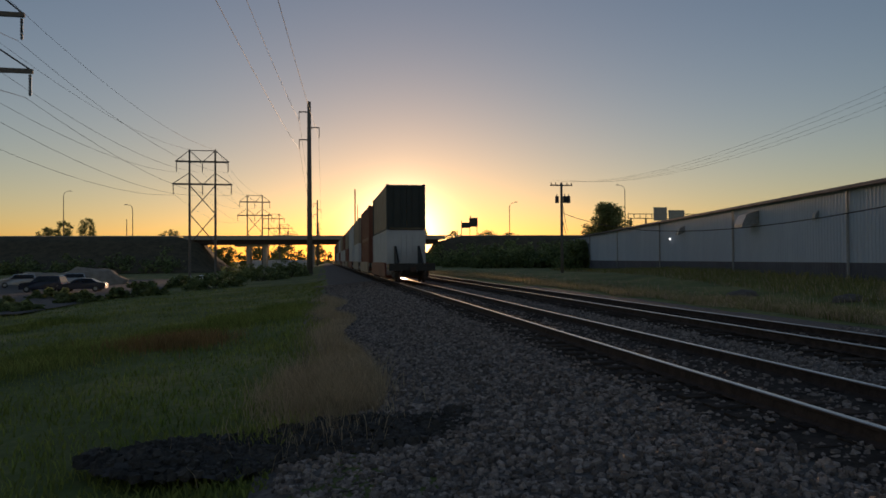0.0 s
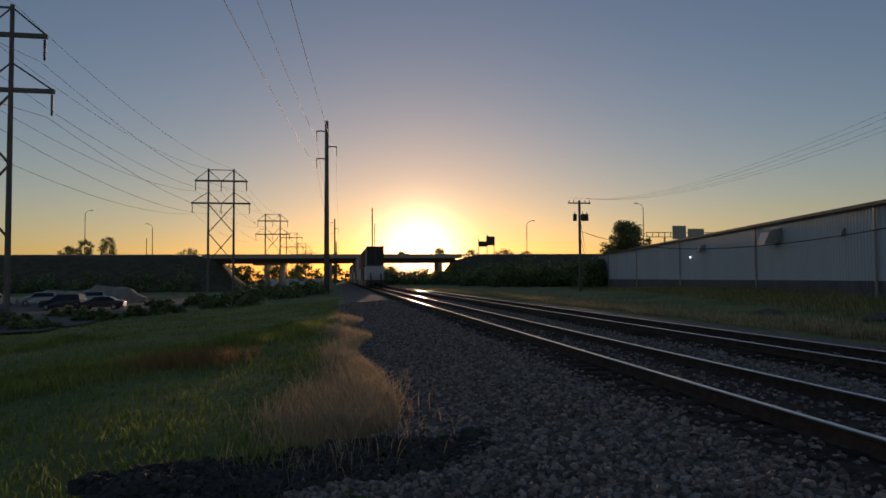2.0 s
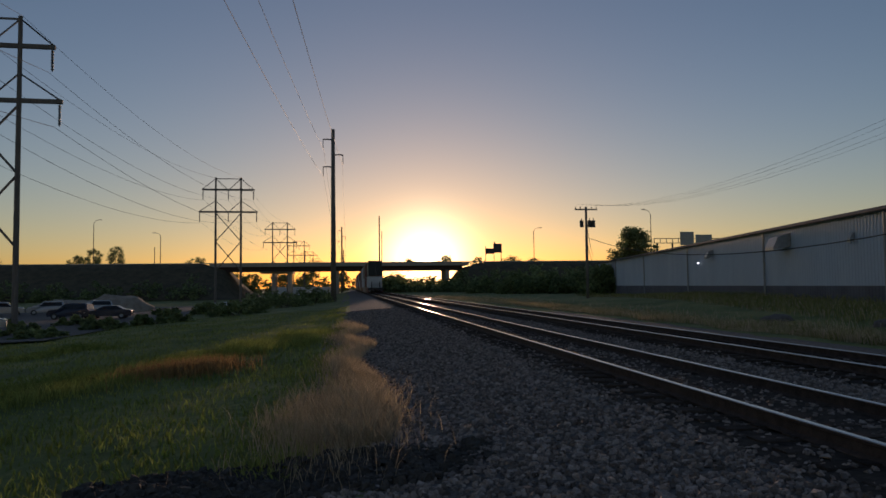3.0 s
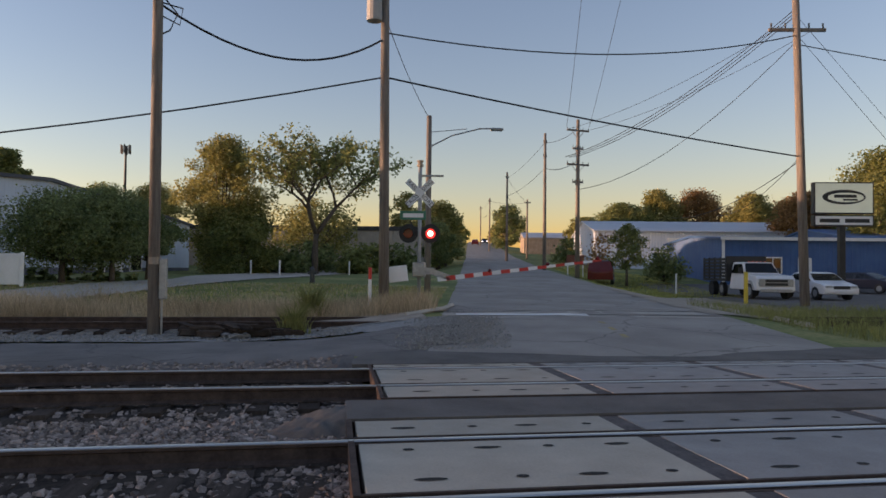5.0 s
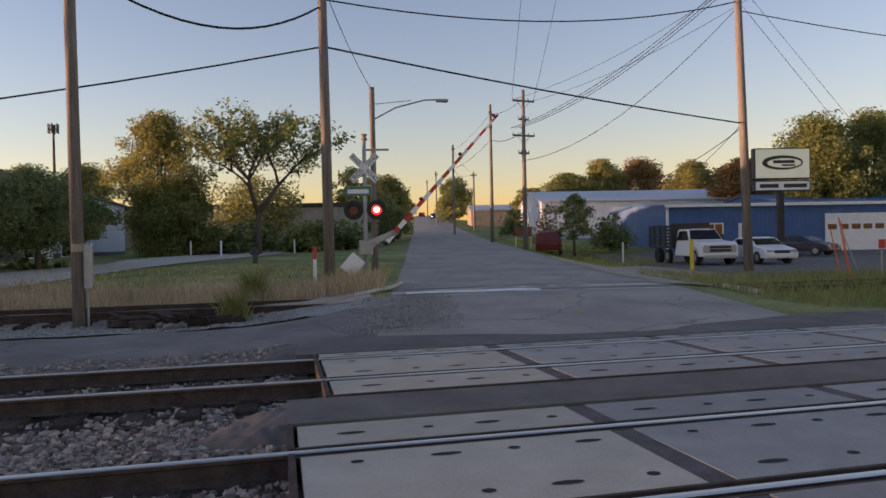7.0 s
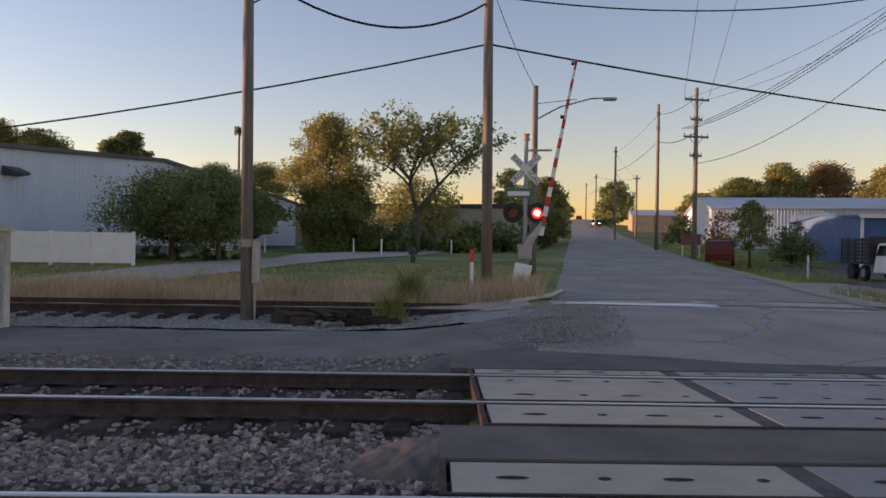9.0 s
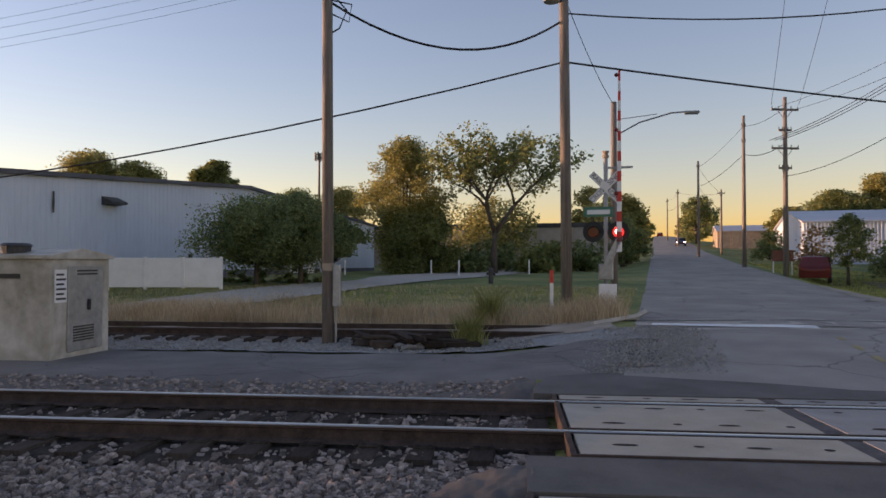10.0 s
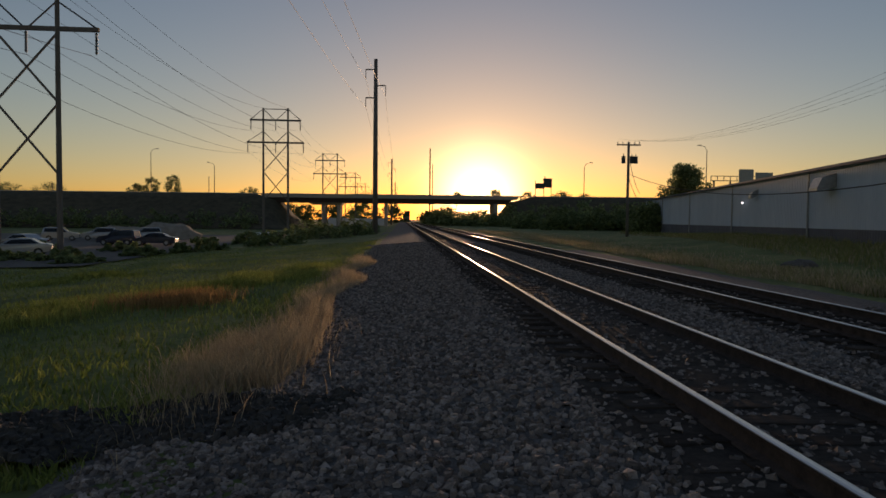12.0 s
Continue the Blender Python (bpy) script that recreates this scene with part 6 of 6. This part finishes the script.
for x, h, w, n in ((-90, 4.2, 6.5, 1100), (-85, 6.5, 6.0, 1100), (-78, 7.2, 7.5, 1300), (-53, 3.5, 7, 900), (-131, 4.0, 10, 900), (-118, 4.0, 12, 900), (29, 3.4, 6.5, 900), (16, 2.6, 5, 500), (40, 3.0, 6, 600), (52, 3.0, 8, 800), (60, 2.4, 6, 500)):
    tree("tree", x, 236, 6.2, h + 2.2, w, M_LEAFDK, "small dark tree behind the highway", n, 0.28, 0.12, 20, low=0.3, group="trees behind the highway")
# the far scenery seen under the overpass
for k in range(34):
    x = -190 + k * 12 + rnd.uniform(-4, 4)
    if abs(x - 3) > 9:
        tree("tree", x, 420 + rnd.uniform(-40, 60), -2, 8.6 + rnd.uniform(0, 2.2) + (2.3 if x < 16 else 0), 19, M_LEAFDK, "distant dark tree line beyond the overpass", 900, 0.9, 0.4, 20, low=0.02, group="distant tree line")
sh = solo("white_trailer", box(bm_new(), -30, -8, 262, 266, -1.4, 1.6, 0.1), M_WHITE, "long low white trailers beyond the overpass", "trailer")


def h_frame(x, y, z, s, label, wide=4.7):
    """A two-pole pylon with two crossarms, X bracing and hanging insulators; its line runs along y."""
    p = thing("power_pylon", pose(x, y, z, 0, 0, 2), label, "pylon", "pylons")
    hgt = 25.0 * s
    for q in (-wide / 2, wide / 2):
        bm = bm_new()
        rod(bm, (q, 0, -1), (q, 0, hgt), 0.26 * s, 0.17 * s, 8)
        part("pole", bm, M_POLE, p)
    for zz, w in ((22.6 * s, 5.0 * s), (18.2 * s, 5.6 * s)):
        bm = bm_new()
        box(bm, -w, w, -0.14, 0.14, zz - 0.17, zz + 0.17)
        part("crossarm", bm, M_POLE, p)
        bm = bm_new()
        for q in (-wide / 2, wide / 2):
            o = 1 if q > 0 else -1
            rod(bm, (q, 0, zz + 2.2 * s), (o * w, 0, zz), 0.07 * s, n=5)
            rod(bm, (q, 0, zz + 2.2 * s), (o * 0.1, 0, zz), 0.07 * s, n=5)
        part("brace", bm, M_STEELDK, p)
        for q in (-w + 0.2, 0, w - 0.2):
            bm = bm_new()
            for k in range(7):
                rod(bm, (q, 0, zz - 0.3 - k * 0.24), (q, 0, zz - 0.48 - k * 0.24), 0.13, 0.07, 7)
            rod(bm, (q, 0, zz), (q, 0, zz - 2.0), 0.03, n=4)
            part("insulator", bm, M_STEELDK, p)
    bm = bm_new()
    box(bm, -wide / 2, wide / 2, -0.06, 0.06, 24.7 * s, 24.85 * s)
    part("top_beam", bm, M_POLE, p)
    for za, zb in ((18.0 * s, 12.4 * s), (12.4 * s, 6.6 * s)):
        for side in (-1, 1):
            part("cross_brace", rod(bm_new(), (side * wide / 2, side * 0.15, za), (-side * wide / 2, side * 0.15, zb), 0.1, n=5), M_POLE, p)
    return p


PYL = [(-36.2, -28, -1.8), (-32.5, 58.5, -1.8), (-27.6, 141, -1.8), (-26.6, 236, -1.8), (-27.0, 333, -1.6), (-27.5, 430, -1.6), (-28, 530, -1.6)]
for k, (x, y, z) in enumerate(PYL):
    h_frame(x, y, z, 1.0, "tall two-pole power pylon with crossed bracing", 4.8)
for a, b in zip(PYL, PYL[1:4]):
    for q, zz in ((-4.6, 20.5), (0, 20.5), (4.6, 20.5), (-5.1, 16.1), (0, 16.1), (5.1, 16.1), (-2.6, 25.0), (2.6, 25.0)):
        wire((a[0] + q, a[1], a[2] + zz), (b[0] + q, b[1], b[2] + zz), 2.2, 0.02, "thin conductor wire between pylons", 16)


def single_pole(x, y, z, top, s):
    p = pole("transmission_pole", x, y, z, top, 0.42 * s, 0.26 * s, "tall dark single transmission pole with three arms", group="transmission poles")
    h = top - z
    for dz, sd in ((1.6, -1), (3.9, 1), (5.7, -1)):
        bm = bm_new()
        tube(bm, [(0, 0, h - dz), (sd * 0.8 * s, 0, h - dz + 0.1), (sd * 1.5 * s, 0, h - dz + 0.05)], 0.1 * s, 5)
        ar = part("arm", bm, M_STEELDK, p)
        bm = bm_new()
        rod(bm, (sd * 1.45 * s, 0, h - dz), (sd * 1.45 * s, 0, h - dz - 1.4), 0.06, n=6)
        part("insulator", bm, M_STEELDK, ar)


SP = [(-11.2, -35, -1.0, 23.5), (-6.45, 103.7, -1.0, 24.8), (-6.6, 275, -1.0, 25.0), (-6.9, 440, -1, 25.0), (-7.2, 600, -1, 25.0)]
for x, y, z, t_ in SP[1:]:
    single_pole(x, y, z, t_, 1.0)
for a, b in zip(SP, SP[1:]):
    for dz, sd in ((3.0, -1.4), (5.3, 1.4), (7.1, -1.4)):
        wire((a[0] + sd, a[1], a[3] - dz), (b[0] + sd, b[1], b[3] - dz), 1.8, 0.02, "thin conductor wire of the transmission line", 18)
# distribution pole with three transformers
up = pole("utility_pole", 20.05, 69.1, -0.3, 9.35, 0.17, 0.12, "wooden pole with crossarm and three transformers")
bm = bm_new()
box(bm, -1.2, 1.2, -0.06, 0.06, 9.3, 9.43)
part("crossarm", bm, M_POLE, up)
bm = bm_new()
for k in (-1.1, -0.6, 0.6, 1.1):
    insulator(bm, (k, 0, 9.65), 0.06, 0.25)
part("insulator", bm, M_STEELDK, up)
for k in (-0.6, 0.25, 0.65):
    bm = bm_new()
    rod(bm, (k, -0.3, 7.5), (k, -0.3, 8.2), 0.2, 0.2, 12)
    rod(bm, (k, -0.3, 8.2), (k, -0.3, 8.45), 0.05, 0.03, 6)
    part("transformer", bm, M_STEELDK, up, "drum transformer")
wire((20.05, 69.1, 8.0), (32, 100, 5.5), 0.6, 0.03)
wire((20.05, 69.1, 6.0), (32, 100, 4.5), 0.5, 0.03)
for k in (-1.0, -0.4, 0.4, 1.0):
    wire((20.05 + k, 69.1, 9.6), (17.64 + k, -0.75, 11.95), 3.28, 0.005, "thin conductor between the utility poles", 22)


def street_lamp(x, y, z, h, side, label="tall highway lamp on a slim mast"):
    t = thing("street_lamp", pose(x, y, z), label, "street lamp", "highway lamps")
    bm = bm_new()
    rod(bm, (0, 0, 0), (0, 0, h - 1.2), 0.14, 0.09, 8)
    part("mast", bm, M_STEELDK, t)
    bm = bm_new()
    tube(bm, [(0, 0, h - 1.2), (side * 0.5, 0, h - 0.35), (side * 1.6, 0, h - 0.05)], 0.06, 5)
    part("arm", bm, M_STEELDK, t)
    bm = bm_new()
    box(bm, side * 1.9 - 0.4, side * 1.9 + 0.4, -0.15, 0.15, h - 0.12, h + 0.06, 0.03)
    part("lamp_head", bm, M_STEELDK, t)


street_lamp(-81, 224, 8.3, 14.5, 1)
street_lamp(-61.5, 224, 8.3, 10.5, -1)
street_lamp(69.9, 163, -0.5, 20.2, -1)
street_lamp(47.5, 190, -0.5, 18.0, 1)
for x, h in ((-63.2, 6.0), (-111, 3.6)):
    bm = bm_new()
    rod(bm, (0, 0, 0), (0, 0, h), 0.12, n=6)
    solo("sign_post", bm, M_STEELDK, "dark post beside the highway", "post", at=pose(x, 224, 8.3))
bm = bm_new()
rod(bm, (0, 0, -1), (0, 0, 36.5), 0.5, 0.3, 6)
solo("radio_mast", bm, M_STEELDK, "thin tall radio mast far beyond the overpass", "mast", at=pose(10.5, 329, -1.6))
bm = bm_new()
rod(bm, (0, 0, -1), (0, 0, 30.0), 0.35, 0.2, 6)
solo("radio_mast", bm, M_STEELDK, "thin tall radio mast far beyond the overpass", "mast", at=pose(12.2, 340, -1.6))
# roadside sign frame on the embankment
gb = thing("sign_gantry", pose(43.5, 226, 8.2), "highway sign frame seen from behind", "sign")
for k in (-2.6, 0.2, 2.6):
    bm = bm_new()
    box(bm, k - 0.1, k + 0.1, -0.1, 0.1, 0, 6.2)
    part("post", bm, M_STEELDK, gb)
bm = bm_new()
box(bm, -2.7, 0.3, -0.12, 0.02, 3.6, 5.4)
part("panel", bm, M_STEELDK, gb)
bm = bm_new()
box(bm, 0.0, 2.8, -0.2, 0.0, 4.0, 7.0)
box(bm, 0.3, 0.6, -0.2, 0, 7.0, 7.6)
part("panel", bm, M_STEELDK, gb)
g2 = thing("sign_gantry", pose(92, 205, 8.0), "long highway gantry with sign panels", "sign")
bm = bm_new()
box(bm, -2, 22, -0.2, 0.2, 7.2, 7.4)
box(bm, -2, 22, -0.2, 0.2, 5.8, 6.0)
for k in range(13):
    box(bm, -2 + k * 2, -1.85 + k * 2, -0.1, 0.1, 5.8, 7.4)
part("truss", bm, M_STEELDK, g2)
for a, b, c in ((6.5, 11, 9.4), (11.6, 17, 8.5)):
    bm = bm_new()
    box(bm, a, b, -0.4, -0.25, 5.2, c)
    part("panel", bm, M_GALV, g2)
bm = bm_new()
for k in (-1, 4, 21):
    box(bm, k - 0.2, k + 0.2, -0.2, 0.2, -8, 5.8)
part("post", bm, M_STEELDK, g2)

# dark cinders and ash where the grass meets the stone
def cinder_z(x, y):
    return max(ballast_z(x, y), rough_ground(x, y)) + 0.02 + 0.05 * noise.noise(Vector((x * 2, y * 2, 4))) + 0.04 * noise.noise(Vector((x * 6, y * 6, 4)))


def in_cinder(x, y):
    return ((x + 4.9) / 2.0) ** 2 + ((y - 7.3) / 0.8) ** 2 + 0.9 * noise.noise(Vector((x, y, 11))) < 1


tagged(new("cinder_patch", sheet("cinder_patch", list(np.arange(-8, -3, 0.08)), list(np.arange(4.6, 9, 0.08)), cinder_z, M_CINDER, in_cinder)), "black cinder and ash patch at the grass edge", "ash patch", kind="structure")

def on_cinder():
    while True:
        x, y = rng.uniform(-7.4, -2.9), rng.uniform(6.2, 8.4)
        if in_cinder(x, y):
            return x, y, cinder_z(x, y) + 0.01


stones("cinder_lumps", 1500, on_cinder, 0.035, M_CINDER, "black cinder lumps and clods at the grass edge")

# parking lot in the hollow
yard = tagged(new("pavement", sheet("yard", list(np.arange(-90, -20, 4)), list(np.arange(44, 130, 4)), lambda x, y: G(x, y) + 0.1, M_ASPH2, lambda x, y: x < -21 - (y - 44) * 0.02)), "pale gravel yard with parked cars", "pavement", kind="structure")
for k, (x, y, m_, a, kd) in enumerate(((-32.2, 56.5, M_CARSILVER, 200, "sedan"), (-29.5, 78.5, M_CARDARK, 185, "sedan"), (-33.5, 79, M_CARDARK, 175, "suv"), (-46.4, 93, M_CARSILVER, 20, "suv"), (-42.4, 95, M_CARSILVER, 200, "suv"), (-52, 84, M_CARDARK, 90, "suv"), (-39, 70, M_CARSILVER, 160, "sedan"), (-57, 92, M_CARRED, 10, "suv"), (-37.5, 98, M_CARSILVER, 200, "suv"))):
    car("car", pose(x, y, -1.7, 0, 0, a), m_, ("pale", "dark blue", "dark blue", "silver", "silver", "dark", "silver", "dark red", "silver")[k] + " car parked in the gravel yard", kd, group="cars parked in the yard")


def heap(x, y, h, w, material, label):
    bm = bm_new()
    bmesh.ops.create_icosphere(bm, subdivisions=3, radius=1.0)
    for v in bm.verts:
        k = 1 + 0.25 * noise.noise(v.co * 2.0)
        v.co = Vector((v.co.x * w * k, v.co.y * w * 0.8 * k, max(-0.2, v.co.z * h * k)))
    solo("dirt_heap", bm, material, label, "heap", smooth=True, at=pose(x, y, G(x, y)))


heap(-36.7, 102.8, 2.4, 5.0, M_DIRT, "heap of pale dirt in the yard")
heap(-45, 108, 1.8, 5.0, M_DIRT, "heap of pale dirt in the yard")
heap(12.6, 26.0, 0.3, 0.7, M_BALLAST, "low heap of broken stone beside the track")
heap(13.8, 21.5, 0.25, 0.6, M_BALLAST, "low heap of broken stone beside the track")
for x in (-24, -22.1, -20.6):
    bm = bm_new()
    bmesh.ops.create_uvsphere(bm, u_segments=12, v_segments=8, radius=0.7, matrix=Matrix.Diagonal((1, 1, 0.85, 1)))
    solo("white_tank", bm, M_WHITE, "round white tank beside the yard", "tank", smooth=True, at=pose(x, 97, G(x, 97) + 0.55))
for x, y, h, w in ((-15, 70, 2.2, 7), (-20, 62, 1.6, 6), (-12, 88, 2.6, 8), (-17, 110, 3, 9), (-10, 120, 3, 9), (-24, 48, 1.0, 4), (-27, 52, 1.1, 5), (-31, 52, 1.2, 5), (-36, 50, 1.3, 5), (-23, 57, 1.2, 4), (-41, 54, 1.4, 6), (-47, 56, 1.4, 6), (-28, 66, 1.2, 5), (-34, 64, 1.2, 5), (-9, 100, 2.2, 6), (-20, 84, 2.0, 6)):
    shrub("brush", x, y, G(x, y) - 0.1, h, w, M_LEAFDK, "dark low brush beside the tracks", 1200, 0.18, 12, group="brush beside the tracks")
for k in range(14):
    x = -48 - k * 11
    shrub("brush", x, 200 + rnd.uniform(-6, 3), -1.8, 5.5 + rnd.uniform(0, 2), 13, M_LEAFDK, "dark brush on the embankment foot", 900, 0.35, 12, group="brush along the embankment")


for x, y, h in ((27, 128, 4.8), (33, 126, 5.4), (39, 125, 5.6), (45, 124, 5.6), (51, 128, 5.8)):
    shrub("brush", x, y, G(x, y) - 0.1, h, 7.5, M_LEAFDK, "tall dark brush beyond the warehouse", 2600, 0.24, 16, group="brush beside the tracks")


# ---- the departing stack train ----
def container(parent, z, top_m, end_m, label, L=12.19):
    """Ribbed box; its rear end at y = 0, reaching along +y."""
    bm = bm_new()
    H, Wd = 2.9, 2.44
    n = 44
    for s in (-1, 1):
        prev = None
        for k in range(n * 4 + 1):
            y = 0.15 + (L - 0.3) * k / (n * 4)
            o = (0, 0.035, 0.035, 0)[k % 4]
            cur = (bm.verts.new((s * (Wd / 2 - o), y, z + 0.12)), bm.verts.new((s * (Wd / 2 - o), y, z + H - 0.1)))
            if prev:
                bm.faces.new((prev[0], cur[0], cur[1], prev[1]) if s > 0 else (cur[0], prev[0], prev[1], cur[1]))
            prev = cur
    box(bm, -Wd / 2 + 0.04, Wd / 2 - 0.04, 0.1, L - 0.1, z + H - 0.1, z + H - 0.02)
    box(bm, -Wd / 2 + 0.04, Wd / 2 - 0.04, 0.1, L - 0.1, z + 0.05, z + 0.15)
    for ya in (0.1, L - 0.14):
        box(bm, -Wd / 2 + 0.04, Wd / 2 - 0.04, ya, ya + 0.04, z + 0.1, z + H - 0.06)
    c = part("container", bm, top_m, parent, label)
    bm = bm_new()
    for s in (-1, 1):
        for y in (0.0, L - 0.16):
            box(bm, s * Wd / 2 - 0.08 - 0.08 * (s > 0) + 0.08 * (s < 0) * 0, s * Wd / 2 + 0.08 * (s < 0) + 0.0, y, y + 0.16, z, z + H)
        box(bm, s * (Wd / 2 - 0.06) - 0.06, s * (Wd / 2 - 0.06) + 0.06, 0, L, z, z + 0.14)
        box(bm, s * (Wd / 2 - 0.06) - 0.06, s * (Wd / 2 - 0.06) + 0.06, 0, L, z + H - 0.12, z + H)
    part("corner_frame", bm, end_m, c)
    bm = bm_new()
    for x0, x1 in ((-1.14, -0.01), (0.01, 1.14)):
        box(bm, x0, x1, 0.03, 0.09, z + 0.12, z + H - 0.1, 0.01)
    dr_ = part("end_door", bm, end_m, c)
    bm = bm_new()
    for x in (-0.85, -0.35, 0.35, 0.85):
        rod(bm, (x, 0.0, z + 0.15), (x, 0.0, z + H - 0.12), 0.025, n=6)
    part("lock_rod", bm, end_m, c)
    return c


def well_car(k, top, bottom, end_top, end_bottom):
    w = thing("well_wagon", pose(0.75, 44 + k * 17.5, rail_z(0.75)), "double-stack container wagon rolling away", "train wagon", "wagons of the stack train")
    bm = bm_new()
    for s in (-1, 1):
        prism(bm, [(2.2, 0.35), (14.6, 0.35), (14.2, 1.25), (2.6, 1.25)], "x", s * 1.36 - 0.06, s * 1.36 + 0.06)
    box(bm, -1.36, 1.36, 2.4, 14.4, 0.3, 0.42)
    part("well", bm, M_CONTTAN if k % 3 else M_CONTRED, w)
    bm = bm_new()
    box(bm, -1.4, 1.4, -0.35, -0.2, 0.75, 1.2)
    part("end_sill", bm, M_BLACK, w)
    for y0, y1 in ((-0.2, 2.4), (14.4, 17.0)):
        bm = bm_new()
        box(bm, -1.3, 1.3, y0, y1, 0.85, 1.15)
        box(bm, -0.3, 0.3, y0 + 0.1, y1 - 0.1, 0.6, 0.9)
        part("platform", bm, M_BLACK, w)
    for yc in (1.0, 15.8):
        bm = bm_new()
        for s in (-1, 1):
            box(bm, s * 0.95 - 0.08, s * 0.95 + 0.08, yc - 0.95, yc + 0.95, 0.35, 0.65)
        box(bm, -0.9, 0.9, yc - 0.2, yc + 0.2, 0.4, 0.62)
        tk = part("bogie", bm, M_BLACK, w)
        for dy in (-0.85, 0.85):
            for s in (-1, 1):
                bm = bm_new()
                rod(bm, (s * 0.68, yc + dy, 0.46), (s * 0.82, yc + dy, 0.46), 0.45, 0.42, 20)
                part("wheel", bm, M_RUST, tk)
    bm = bm_new()
    rod(bm, (0, -0.9, 0.85), (0, -0.2, 0.85), 0.12, n=8)
    box(bm, -0.16, 0.16, -1.05, -0.85, 0.7, 1.0, 0.03)
    part("coupler", bm, M_RUST, w)
    for s in (-0.75, 0.75):
        bm = bm_new()
        prism(bm, [(-0.2, 0.9), (2.3, 0.9), (2.3, 2.3), (2.1, 2.3)], "x", s - 0.06, s + 0.06)
        part("end_brace", bm, M_BLACK, w)
    container(w, 0.45, bottom, end_bottom, "lower container in the well")
    container(w, 3.36, top, end_top, "upper stacked container")
    for ch in w.children:
        if ch.name.startswith("container"):
            ch.location.y = 2.35
    return w


wagons = []
for k in range(12):
    # first upper container: tan-lit sides and shaded end are put into the colours
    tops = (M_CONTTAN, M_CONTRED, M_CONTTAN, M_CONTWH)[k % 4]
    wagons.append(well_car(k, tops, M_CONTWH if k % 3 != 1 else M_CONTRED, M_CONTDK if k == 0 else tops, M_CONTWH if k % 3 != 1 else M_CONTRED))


def motions():
    run = [(0, 44.0), (0.5, 60.0), (1.0, 75.5), (1.5, 90.0), (2.0, 104.0), (2.5, 117.5), (3.0, 130.5), (3.5, 143.5), (6.0, 212.0), (9.0, 300.0), (12.0, 395.0)]
    for k, w in enumerate(wagons):
        walk(w, [(t, pose(0.75, y - 2.35 + k * 17.5, rail_z(0.75))) for t, y in run])
    lift = [(0, 0), (4.4, 0), (5.3, 13.5), (5.5, 17.5), (6.0, 28), (6.5, 38), (6.7, 42), (7.5, 56.5), (8.3, 68), (8.5, 71), (9.0, 79.5), (9.5, 87), (9.8, 89.5), (10.5, 90), (12.0, 90)]
    walk(gate, [(t, pose(0, 0, 1.2, -a, 0, 0)) for t, a in lift])
    ride = [(0, 270), (5.5, 186), (8.5, 146), (10.5, 121), (12.0, 104)]
    walk(drive_car, [(t, pose(x, -5.8 - (x - 13) * 0.1978 - 1.2, lerp_table(x, ROAD_Z) + 0.01, 0, 3 if x > 90 else 2, 169)) for t, x in ride])
    away = [(0, 120), (5.5, 175), (10.5, 225), (12.0, 240)]
    walk(tail_car, [(t, pose(x, -5.8 - (x - 13) * 0.1978 + 1.8, lerp_table(x, ROAD_Z) + 0.01, 0, -3, -11)) for t, x in away])


motions()
